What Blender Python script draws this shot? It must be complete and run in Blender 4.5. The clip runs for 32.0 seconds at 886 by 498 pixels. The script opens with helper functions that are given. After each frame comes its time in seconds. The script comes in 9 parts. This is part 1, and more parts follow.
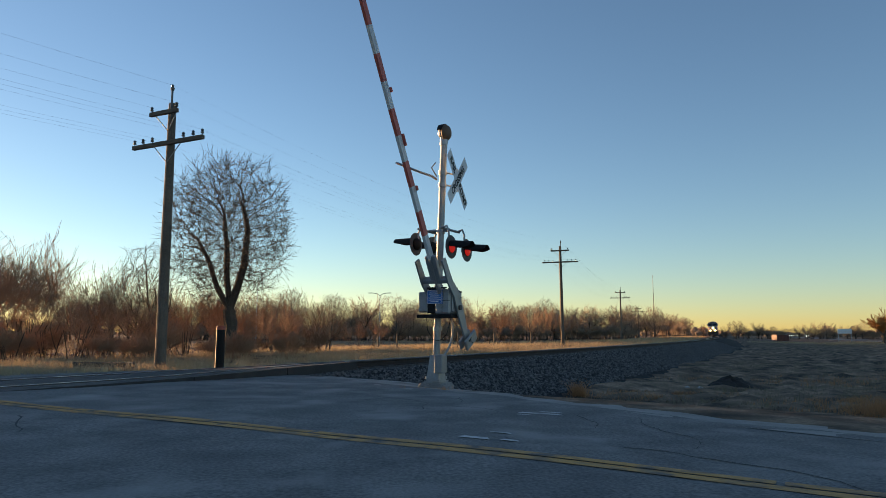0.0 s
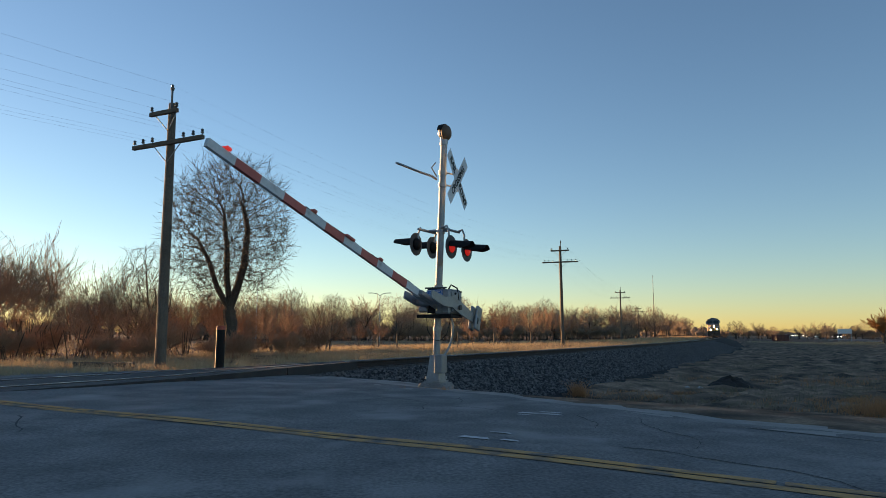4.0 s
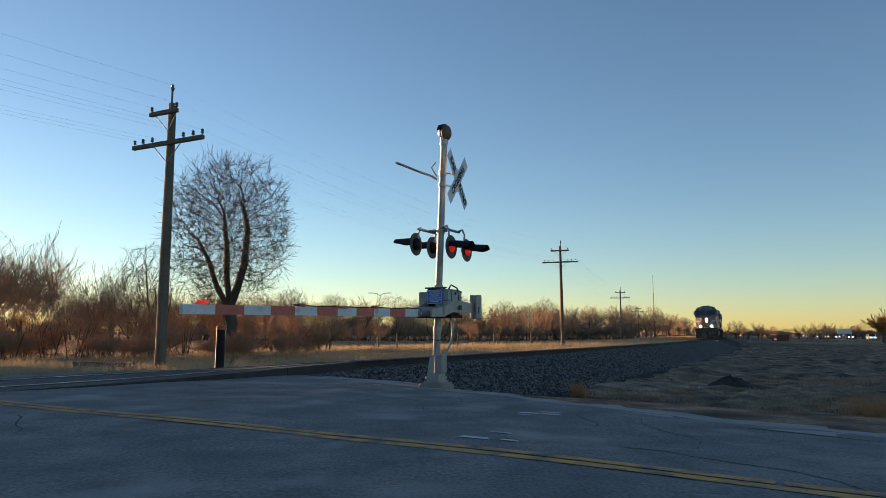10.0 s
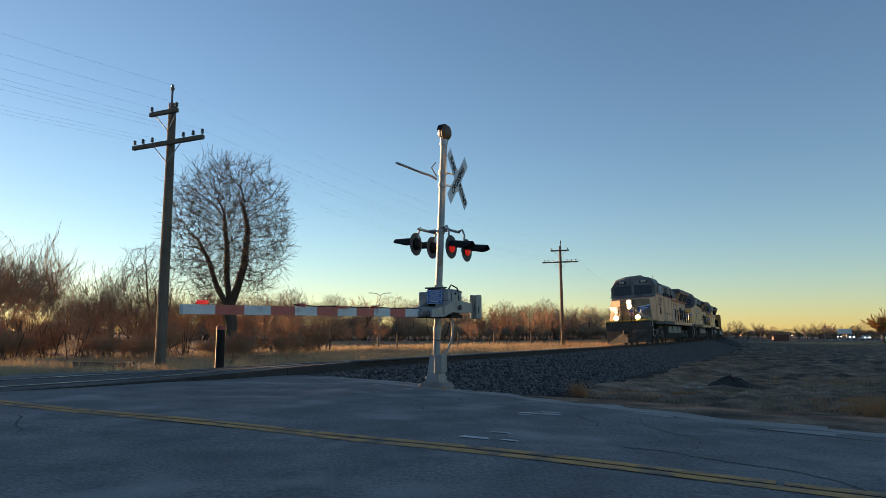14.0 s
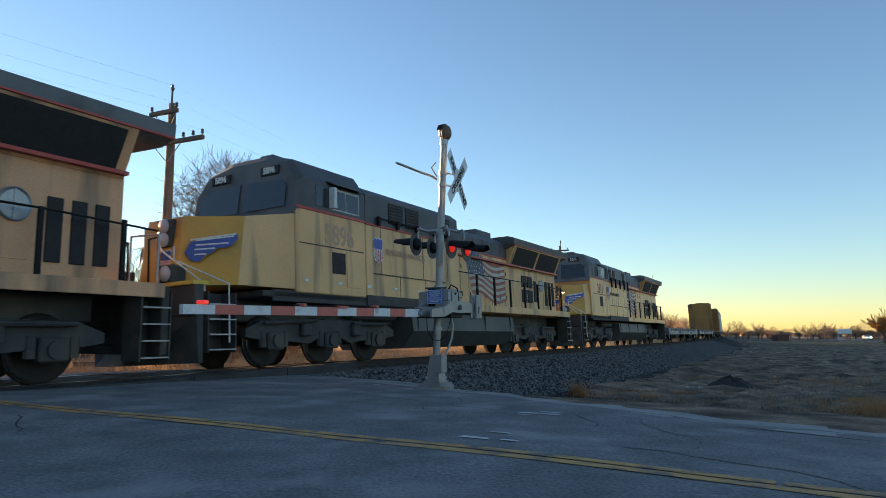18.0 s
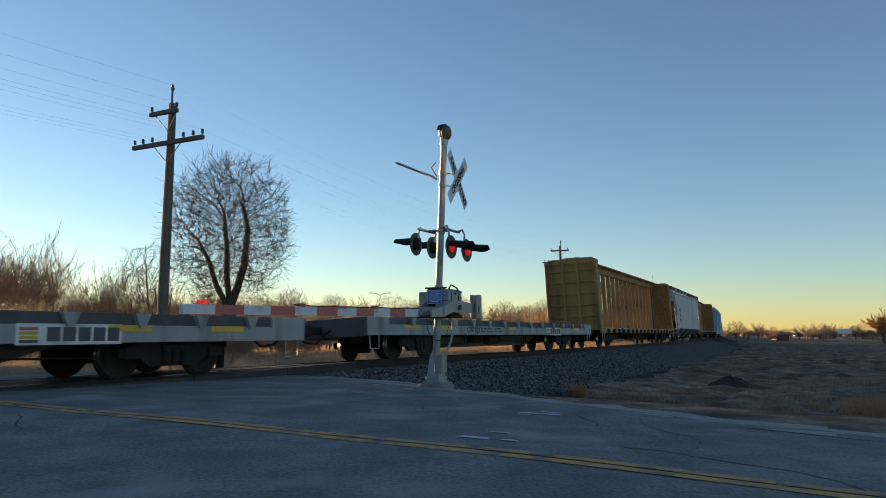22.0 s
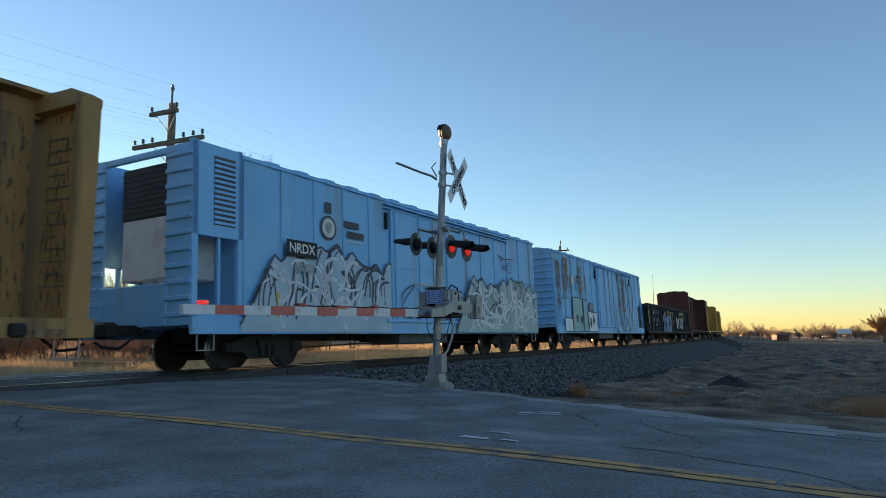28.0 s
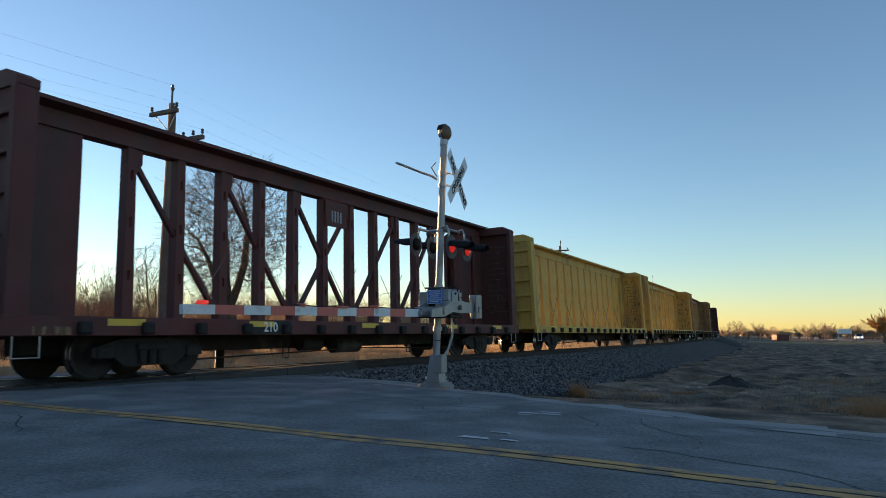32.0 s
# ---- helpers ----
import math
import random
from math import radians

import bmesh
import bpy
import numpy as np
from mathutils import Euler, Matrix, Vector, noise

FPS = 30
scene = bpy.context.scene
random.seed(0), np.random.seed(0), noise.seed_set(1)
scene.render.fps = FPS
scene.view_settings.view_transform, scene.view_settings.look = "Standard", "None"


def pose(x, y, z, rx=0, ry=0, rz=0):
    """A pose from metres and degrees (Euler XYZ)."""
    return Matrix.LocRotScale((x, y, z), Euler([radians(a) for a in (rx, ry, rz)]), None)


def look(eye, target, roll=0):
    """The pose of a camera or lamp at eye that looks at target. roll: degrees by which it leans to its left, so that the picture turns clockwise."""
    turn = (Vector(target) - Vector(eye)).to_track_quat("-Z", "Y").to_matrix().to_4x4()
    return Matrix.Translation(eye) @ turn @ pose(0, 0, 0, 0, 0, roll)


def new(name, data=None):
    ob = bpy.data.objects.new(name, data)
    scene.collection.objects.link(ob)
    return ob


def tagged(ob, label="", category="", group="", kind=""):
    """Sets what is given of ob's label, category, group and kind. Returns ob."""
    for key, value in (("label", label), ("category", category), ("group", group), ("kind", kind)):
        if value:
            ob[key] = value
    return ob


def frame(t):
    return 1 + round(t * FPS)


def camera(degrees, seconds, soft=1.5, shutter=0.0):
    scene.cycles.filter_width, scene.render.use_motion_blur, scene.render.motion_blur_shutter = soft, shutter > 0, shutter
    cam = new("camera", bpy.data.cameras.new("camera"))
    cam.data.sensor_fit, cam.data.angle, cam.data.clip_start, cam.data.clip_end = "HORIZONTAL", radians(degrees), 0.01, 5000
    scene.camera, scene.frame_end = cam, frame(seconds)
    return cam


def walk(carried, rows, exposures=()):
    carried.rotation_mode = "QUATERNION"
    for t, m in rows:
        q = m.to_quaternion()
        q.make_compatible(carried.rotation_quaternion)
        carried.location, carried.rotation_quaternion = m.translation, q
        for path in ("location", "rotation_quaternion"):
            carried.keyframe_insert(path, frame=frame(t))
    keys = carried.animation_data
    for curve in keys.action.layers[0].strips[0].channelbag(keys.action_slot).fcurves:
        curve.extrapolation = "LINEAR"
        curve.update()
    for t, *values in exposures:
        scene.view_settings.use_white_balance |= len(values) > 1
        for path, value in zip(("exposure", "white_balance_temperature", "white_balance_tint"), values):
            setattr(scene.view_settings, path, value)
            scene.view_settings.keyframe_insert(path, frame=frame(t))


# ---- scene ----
EYE = (0.0, 0.0, 0.796)
cam = camera(64.82, 32.0, soft=0.45, shutter=0.06)
PITCH, ROLL = 6.866, 0.145
SHOT = look(EYE, (0.0, math.cos(radians(PITCH)), 0.796 + math.sin(radians(PITCH))), ROLL)
walk(cam, [(0.0, SHOT), (32.0, SHOT)], exposures=[(t, 1.36 + e, 7400, 17) for t, e in ((0.0, 0.0), (14.5, 0.0), (16.8, 0.48), (19.0, 0.58), (20.3, 0.5), (21.2, 0.15), (22.0, 0.06), (23.0, 0.1), (24.0, 0.26), (25.0, 0.38), (28.0, 0.48), (30.0, 0.5), (30.6, 0.36), (32.0, 0.32))])

# ---- daylight: the sun low behind the trees ----
SUN_AZ, SUN_EL = -57.0, 3.3       # degrees from the view axis (minus: left), and height
world = bpy.data.worlds.new("dusk_sky")
scene.world = world
world.use_nodes = True
_n = world.node_tree.nodes
_sky = _n.new("ShaderNodeTexSky")
_sky.sky_type, _sky.sun_disc = "NISHITA", False
_sky.sun_elevation, _sky.sun_rotation = radians(SUN_EL), radians(SUN_AZ)
_sky.altitude, _sky.air_density, _sky.dust_density, _sky.ozone_density = 1500.0, 1.0, 0.35, 2.5
_n["Background"].inputs["Strength"].default_value = 0.14
world.node_tree.links.new(_sky.outputs["Color"], _n["Background"].inputs["Color"])
SUN = bpy.data.lights.new("sun", "SUN")
SUN.energy, SUN.angle, SUN.color = 5.0, radians(0.6), (1.0, 0.64, 0.33)
_sun = new("sun", SUN)
_sd = Vector((math.sin(radians(SUN_AZ)) * math.cos(radians(SUN_EL)), math.cos(radians(SUN_AZ)) * math.cos(radians(SUN_EL)), math.sin(radians(SUN_EL))))
_sun.matrix_world = look(tuple(_sd * 300), (0, 0, 0))


# ---- mesh building ----
class Shape:
    """A growing list of corners and faces; every method adds one solid."""

    def __init__(self):
        self.v, self.f = [], []

    def raw(self, v, f, m=None):
        k = len(self.v)
        self.v += [tuple(m @ Vector(p)) for p in v] if m is not None else [tuple(p) for p in v]
        self.f += [tuple(i + k for i in q) for q in f]
        return self

    def box(self, x0, x1, y0, y1, z0, z1, c=0.0, m=None):
        if c <= 0:
            v = [(x, y, z) for x in (x0, x1) for y in (y0, y1) for z in (z0, z1)]
            return self.raw(v, [(0, 1, 3, 2), (4, 6, 7, 5), (0, 4, 5, 1), (2, 3, 7, 6), (0, 2, 6, 4), (1, 5, 7, 3)], m)
        c = min(c, abs(x1 - x0) * 0.45, abs(y1 - y0) * 0.45, abs(z1 - z0) * 0.45)
        v, at = [], {}
        for i, x in enumerate((x0, x1)):
            for j, y in enumerate((y0, y1)):
                for k, z in enumerate((z0, z1)):
                    for a in range(3):
                        p = [x, y, z]
                        for b, s in ((0, i), (1, j), (2, k)):
                            if b != a:
                                p[b] += c if s == 0 else -c
                        at[i, j, k, a] = len(v)
                        v.append(p)
        f = []
        for a in range(3):
            b, d = [q for q in range(3) if q != a]
            for s in (0, 1):
                q = []
                for t, u in ((0, 0), (1, 0), (1, 1), (0, 1)):
                    w = [0, 0, 0]
                    w[a], w[b], w[d] = s, t, u
                    q.append(at[w[0], w[1], w[2], a])
                flip = (s == 0) != (a == 1)
                f.append(tuple(q[::-1]) if flip else tuple(q))
            for t in (0, 1):
                for u in (0, 1):
                    lo, hi = [0, 0, 0], [0, 0, 0]
                    hi[a] = 1
                    for w in (lo, hi):
                        w[b], w[d] = t, u
                    q = (at[lo[0], lo[1], lo[2], b], at[hi[0], hi[1], hi[2], b], at[hi[0], hi[1], hi[2], d], at[lo[0], lo[1], lo[2], d])
                    flip = (t == u) != (a == 1)
                    f.append(q if flip else q[::-1])
        for i in (0, 1):
            for j in (0, 1):
                for k in (0, 1):
                    q = [at[i, j, k, a] for a in range(3)]
                    f.append(tuple(q) if (i + j + k) % 2 == 1 else tuple(q[::-1]))
        return self.raw(v, f, m)

    def cyl(self, p0, p1, r0, r1=None, n=10, caps=True):
        r1 = r0 if r1 is None else r1
        p0, p1 = Vector(p0), Vector(p1)
        d = (p1 - p0).normalized()
        a = d.orthogonal().normalized()
        b = d.cross(a)
        v = []
        for p, r in ((p0, r0), (p1, r1)):
            for i in range(n):
                t = 2 * math.pi * i / n
                v.append(p + a * (r * math.cos(t)) + b * (r * math.sin(t)))
        f = [(i, (i + 1) % n, n + (i + 1) % n, n + i) for i in range(n)]
        if caps:
            f += [tuple(range(n))[::-1], tuple(range(n, 2 * n))]
        return self.raw(v, f)

    def pipe(self, pts, r, n=6):
        pts = [Vector(p) for p in pts]
        dirs = [(b - a).normalized() for a, b in zip(pts, pts[1:])]
        a = dirs[0].orthogonal().normalized()
        v = []
        for i, p in enumerate(pts):
            d = dirs[0] if i == 0 else dirs[-1] if i == len(pts) - 1 else dirs[i - 1] + dirs[i]
            if d.length < 1e-3:
                d = dirs[i]
            d = d.normalized()
            a = (a - d * a.dot(d)).normalized()
            b = d.cross(a)
            v += [p + a * (r * math.cos(2 * math.pi * j / n)) + b * (r * math.sin(2 * math.pi * j / n)) for j in range(n)]
        m = len(pts)
        f = [(k * n + j, k * n + (j + 1) % n, (k + 1) * n + (j + 1) % n, (k + 1) * n + j) for k in range(m - 1) for j in range(n)]
        return self.raw(v, f + [tuple(range(n))[::-1], tuple(range((m - 1) * n, m * n))])

    def lathe(self, prof, n=16, m=None):
        """prof: (radius, height) from bottom to top, turned round z."""
        v, f = [], []
        for r, z in prof:
            for i in range(n):
                t = 2 * math.pi * i / n
                v.append((r * math.cos(t), r * math.sin(t), z))
        for k in range(len(prof) - 1):
            for i in range(n):
                j = (i + 1) % n
                f.append((k * n + i, k * n + j, (k + 1) * n + j, (k + 1) * n + i))
        f += [tuple(range(n))[::-1], tuple(range((len(prof) - 1) * n, len(prof) * n))]
        return self.raw(v, f, m)

    def prism(self, prof, a, b, axis="x", m=None):
        """The outline prof drawn out from a to b along an axis; prof lies in the other two axes, in order."""
        n = len(prof)
        put = {"x": lambda t, p: (t, p[0], p[1]), "y": lambda t, p: (p[0], t, p[1]), "z": lambda t, p: (p[0], p[1], t)}[axis]
        v = [put(a, p) for p in prof] + [put(b, p) for p in prof]
        f = [(i, (i + 1) % n, n + (i + 1) % n, n + i) for i in range(n)] + [tuple(range(n))[::-1], tuple(range(n, 2 * n))]
        return self.raw(v, f, m)

    def mesh(self, name, mat, smooth=False):
        me = bpy.data.meshes.new(name)
        me.from_pydata(self.v, [], self.f)
        if mat is not None:
            me.materials.append(mat)
        bm = bmesh.new()
        bm.from_mesh(me)
        if len(bm.faces) < 30000:
            bmesh.ops.recalc_face_normals(bm, faces=bm.faces)
        if smooth:
            for q in bm.faces:
                q.smooth = True
        bm.to_mesh(me)
        bm.free()
        return me


def part(name, shape, mat, parent, label="", smooth=False, at=None):
    """Links a shape (or a mesh that is shared) as one mesh object under a thing or a part."""
    me = shape if isinstance(shape, bpy.types.Mesh) else shape.mesh(name, mat, smooth)
    ob = new(name, me)
    ob.parent = parent
    if at is not None:
        ob.matrix_basis = at
    if label:
        ob["label"] = label
    return ob


def thing(name, label, category, at=None, group="", kind=""):
    ob = new(name)
    ob.empty_display_size = 0.2
    if at is not None:
        ob.matrix_basis = at
    return tagged(ob, label, category, group, kind)


def solid(name, shape, mat, label="", category="", group="", kind="", smooth=False, at=None):
    ob = new(name, shape if isinstance(shape, bpy.types.Mesh) else shape.mesh(name, mat, smooth))
    if at is not None:
        ob.matrix_basis = at
    return tagged(ob, label, category, group, kind)


def letters(text, size, mat, parent, at, name="lettering", bold=0.0, sx=1.0):
    """Text with the built-in font, as a thin mesh; it reads along local x and stands in local y."""
    cu = bpy.data.curves.new(name, "FONT")
    cu.body, cu.size, cu.align_x, cu.align_y, cu.extrude, cu.offset = text, size, "CENTER", "CENTER", 0.002, bold
    cu.resolution_u = 3
    tmp = bpy.data.objects.new(name, cu)
    scene.collection.objects.link(tmp)
    me = bpy.data.meshes.new_from_object(tmp.evaluated_get(bpy.context.evaluated_depsgraph_get()))
    bpy.data.objects.remove(tmp)
    me.materials.clear()
    me.materials.append(mat)
    me.transform(Matrix.Diagonal((sx, 1, 1, 1)))
    return part(name, me, mat, parent, at=at)


# ---- materials ----
def surf(name, c1, c2, scale=3.0, rough=0.6, metal=0.0, bump=0.15, fine=40.0, dirt=None, dirt_amount=0.0, dirt_scale=1.2, streak=False, obj=True, glow=None, random_tint=0.0, spec=0.5, thin=0.0):
    """Two tones mixed by a broad noise, a fine grain in colour and relief, and stains over it."""
    m = bpy.data.materials.new(name)
    m.use_nodes = True
    nt = m.node_tree
    N, L = nt.nodes, nt.links
    bs = N["Principled BSDF"]
    tc = N.new("ShaderNodeTexCoord")
    geo = N.new("ShaderNodeNewGeometry")
    src = tc.outputs["Object"] if obj else geo.outputs["Position"]

    def noise_tex(sc, detail=4.0, vec=None):
        t = N.new("ShaderNodeTexNoise")
        t.inputs["Scale"].default_value, t.inputs["Detail"].default_value = sc, detail
        L.new(vec if vec is not None else src, t.inputs["Vector"])
        return t.outputs["Fac"]

    def ramp(fac, lo, hi):
        r = N.new("ShaderNodeMapRange")
        r.inputs["From Min"].default_value, r.inputs["From Max"].default_value = lo, hi
        L.new(fac, r.inputs["Value"])
        return r.outputs["Result"]

    def mix(fac, a, b, mode="MIX"):
        x = N.new("ShaderNodeMix")
        x.data_type, x.blend_type = "RGBA", mode
        for key, val in ((0, fac), (6, a), (7, b)):
            if isinstance(val, (int, float)):
                x.inputs[key].default_value = val
            elif isinstance(val, tuple):
                x.inputs[key].default_value = (*val[:3], 1)
            else:
                L.new(val, x.inputs[key])
        return x.outputs[2]

    col = mix(ramp(noise_tex(scale), 0.3, 0.7), c1, c2)
    grain = noise_tex(fine, 3.0)
    col = mix(ramp(grain, 0.25, 0.75), col, mix(0.58, col, (0.02, 0.02, 0.02)), "MIX") if bump > 0.25 else mix(ramp(grain, 0.3, 1.6), col, mix(0.5, col, (0.02, 0.02, 0.02)))
    if dirt is not None:
        vec = None
        if streak:
            mp = N.new("ShaderNodeMapping")
            mp.inputs["Scale"].default_value = (1.0, 1.0, 0.12)
            L.new(src, mp.inputs["Vector"])
            vec = mp.outputs["Vector"]
        col = mix(ramp(noise_tex(dirt_scale, 6.0, vec), 0.62 - dirt_amount * 0.3, 0.78 - dirt_amount * 0.2), col, dirt)
    if random_tint:
        oi = N.new("ShaderNodeObjectInfo")
        hs = N.new("ShaderNodeHueSaturation")
        L.new(ramp(oi.outputs["Random"], -random_tint, 1 + random_tint), hs.inputs["Fac"])
        mr = N.new("ShaderNodeMapRange")
        mr.inputs["To Min"].default_value, mr.inputs["To Max"].default_value = 1 - random_tint, 1 + random_tint
        L.new(oi.outputs["Random"], mr.inputs["Value"])
        L.new(mr.outputs["Result"], hs.inputs["Value"])
        hs.inputs["Fac"].default_value = 1.0
        for l in list(hs.inputs["Fac"].links):
            L.remove(l)
        L.new(col, hs.inputs["Color"])
        col = hs.outputs["Color"]
    L.new(col, bs.inputs["Base Color"])
    bs.inputs["Metallic"].default_value = metal
    bs.inputs["Specular IOR Level"].default_value = spec
    rr = N.new("ShaderNodeMapRange")
    rr.inputs["To Min"].default_value, rr.inputs["To Max"].default_value = max(0.03, rough - 0.12), min(1.0, rough + 0.12)
    L.new(noise_tex(scale * 2.3), rr.inputs["Value"])
    L.new(rr.outputs["Result"], bs.inputs["Roughness"])
    if bump > 0:
        b = N.new("ShaderNodeBump")
        b.inputs["Strength"].default_value, b.inputs["Distance"].default_value = bump, 0.02
        L.new(grain, b.inputs["Height"])
        L.new(b.outputs["Normal"], bs.inputs["Normal"])
    if glow:
        bs.inputs["Emission Color"].default_value, bs.inputs["Emission Strength"].default_value = (*glow[:3], 1), glow[3]
    if thin:
        # leaves and blades that let light through
        tr, mx = N.new("ShaderNodeBsdfTranslucent"), N.new("ShaderNodeMixShader")
        L.new(col, tr.inputs["Color"])
        mx.inputs[0].default_value = thin
        L.new(bs.outputs[0], mx.inputs[1])
        L.new(tr.outputs[0], mx.inputs[2])
        L.new(mx.outputs[0], N["Material Output"].inputs["Surface"])
    return m


MAT = {}
MAT["asphalt"] = surf("asphalt", (0.20, 0.196, 0.193), (0.32, 0.312, 0.30), 1.6, 0.95, bump=0.6, fine=38, dirt=(0.32, 0.31, 0.295), dirt_amount=0.30, dirt_scale=0.9, obj=False, spec=0.1)
MAT["shoulder"] = surf("shoulder_gravel", (0.27, 0.26, 0.245), (0.38, 0.365, 0.34), 1.3, 0.95, bump=0.24, fine=35, dirt=(0.15, 0.13, 0.11), dirt_amount=0.2, obj=False, spec=0.1)
MAT["ground"] = surf("dry_ground", (0.12, 0.08, 0.058), (0.52, 0.35, 0.235), 1.3, 0.95, bump=0.9, fine=13, dirt=(0.05, 0.038, 0.03), dirt_amount=0.62, dirt_scale=0.8, obj=False, spec=0.1)
# dark stone bed, made near black to paint the shade between stones
MAT["ballast"] = surf("ballast_shaded_bed", (0.013, 0.013, 0.015), (0.034, 0.034, 0.037), 1.5, 0.95, bump=0.9, fine=14, obj=False, spec=0.15)
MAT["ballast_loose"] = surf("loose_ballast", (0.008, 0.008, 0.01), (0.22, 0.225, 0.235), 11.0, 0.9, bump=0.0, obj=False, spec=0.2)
MAT["bell"] = surf("brown_bell", (0.20, 0.12, 0.075), (0.14, 0.085, 0.06), 6.0, 0.6, 0.3, bump=0.1)
MAT["plate"] = surf("dusty_black_plate", (0.045, 0.045, 0.048), (0.08, 0.08, 0.08), 6.0, 0.6, bump=0.1)
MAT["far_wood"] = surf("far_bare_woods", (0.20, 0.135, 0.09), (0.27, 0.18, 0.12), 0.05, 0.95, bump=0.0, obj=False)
MAT["paint_yellow"] = surf("worn_yellow_line", (0.70, 0.36, 0.13), (0.52, 0.30, 0.14), 1.2, 0.9, bump=0.2, fine=50, dirt=(0.17, 0.15, 0.135), dirt_amount=0.55, dirt_scale=5.0, obj=False, spec=0.15)
MAT["paint_white"] = surf("worn_white_marking", (0.68, 0.68, 0.67), (0.5, 0.5, 0.5), 3.0, 0.75, bump=0.2, fine=50, dirt=(0.2, 0.2, 0.2), dirt_amount=0.35, dirt_scale=5.0, obj=False)
MAT["rail_head"] = surf("polished_rail", (0.55, 0.53, 0.50), (0.42, 0.40, 0.38), 2.0, 0.22, 1.0, bump=0.05, obj=False)
MAT["rail_web"] = surf("rusty_rail", (0.055, 0.034, 0.025), (0.035, 0.024, 0.02), 2.0, 0.85, 0.2, bump=0.3, obj=False)
MAT["tie"] = surf("creosoted_tie", (0.07, 0.055, 0.045), (0.12, 0.10, 0.085), 4.0, 0.9, bump=0.5, fine=25, random_tint=0.2)
MAT["concrete"] = surf("concrete", (0.36, 0.35, 0.33), (0.27, 0.26, 0.25), 2.0, 0.9, bump=0.4, fine=30, dirt=(0.16, 0.14, 0.12), dirt_amount=0.3)
MAT["silver"] = surf("aluminium_paint", (0.33, 0.345, 0.36), (0.25, 0.265, 0.28), 3.0, 0.45, 0.5, bump=0.1, dirt=(0.22, 0.19, 0.16), dirt_amount=0.15, dirt_scale=4.0)
MAT["galv"] = surf("galvanised_steel", (0.40, 0.41, 0.42), (0.30, 0.31, 0.32), 6.0, 0.45, 0.7, bump=0.1)
MAT["black"] = surf("black_paint", (0.006, 0.006, 0.007), (0.011, 0.011, 0.012), 5.0, 0.6, spec=0.2, bump=0.08)
MAT["sign_white"] = surf("reflective_white", (0.74, 0.75, 0.76), (0.66, 0.67, 0.68), 5.0, 0.5, bump=0.05)
MAT["sign_blue"] = surf("enamel_blue", (0.03, 0.14, 0.42), (0.035, 0.16, 0.45), 8.0, 0.4, bump=0.03)
MAT["arm_white"] = surf("arm_white", (0.70, 0.71, 0.72), (0.58, 0.59, 0.60), 6.0, 0.5, bump=0.05, dirt=(0.3, 0.28, 0.26), dirt_amount=0.15, dirt_scale=6.0)
MAT["arm_red"] = surf("arm_red", (0.62, 0.13, 0.10), (0.52, 0.11, 0.085), 6.0, 0.5, bump=0.05)
MAT["lens_red"] = surf("red_lens", (0.45, 0.02, 0.02), (0.38, 0.02, 0.02), 20.0, 0.2, bump=0.02, glow=(1.0, 0.04, 0.03, 0.13))
MAT["lamp_red"] = surf("lit_red_lamp", (0.6, 0.03, 0.02), (0.5, 0.03, 0.02), 20.0, 0.2, bump=0.02, glow=(1.0, 0.06, 0.05, 0.16))
MAT["pole_wood"] = surf("weathered_pole", (0.15, 0.115, 0.085), (0.22, 0.175, 0.135), 2.0, 0.9, bump=0.5, fine=30, dirt=(0.07, 0.055, 0.045), dirt_amount=0.3, streak=True)
MAT["bark"] = surf("bark", (0.085, 0.06, 0.042), (0.14, 0.10, 0.07), 2.5, 0.95, bump=0.6, fine=18)
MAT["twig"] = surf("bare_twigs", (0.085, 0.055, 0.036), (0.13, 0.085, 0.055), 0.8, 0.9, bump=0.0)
MAT["twig_red"] = surf("willow_twigs", (0.31, 0.165, 0.095), (0.42, 0.24, 0.14), 0.6, 0.9, bump=0.0)
# dry leaf brown with the low sun's orange put into the colour
MAT["leaf_sunlit"] = surf("sunlit_dry_leaves", (0.50, 0.23, 0.07), (0.38, 0.17, 0.055), 0.8, 0.9, bump=0.0, thin=0.3)
# paler than the near twigs: sunlight on far trees put into the colour
MAT["twig_far_lit"] = surf("far_twigs_lit", (0.27, 0.19, 0.13), (0.36, 0.255, 0.17), 0.5, 0.9, bump=0.0)
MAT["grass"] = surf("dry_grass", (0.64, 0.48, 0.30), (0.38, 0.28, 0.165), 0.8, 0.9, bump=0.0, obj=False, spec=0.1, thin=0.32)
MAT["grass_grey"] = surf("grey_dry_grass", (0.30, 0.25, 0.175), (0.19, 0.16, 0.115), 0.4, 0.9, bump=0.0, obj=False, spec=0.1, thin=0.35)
MAT["weed"] = surf("dry_weed", (0.54, 0.28, 0.14), (0.42, 0.215, 0.11), 2.0, 0.9, bump=0.0, obj=False, spec=0.1, thin=0.4)
MAT["white_litter"] = surf("pale_litter", (0.5, 0.5, 0.5), (0.4, 0.4, 0.4), 5.0, 0.7, bump=0.0)
MAT["red_cap"] = surf("faded_red_cap", (0.35, 0.08, 0.05), (0.28, 0.07, 0.05), 5.0, 0.6, bump=0.05)
MAT["earth"] = surf("dark_earth", (0.022, 0.02, 0.019), (0.045, 0.038, 0.034), 1.5, 0.95, bump=0.6, fine=12, obj=False)
MAT["car_white"] = surf("white_car_paint", (0.62, 0.63, 0.64), (0.58, 0.59, 0.60), 3.0, 0.25, bump=0.0)
MAT["car_dark"] = surf("dark_car_paint", (0.05, 0.055, 0.065), (0.06, 0.06, 0.07), 3.0, 0.25, bump=0.0)
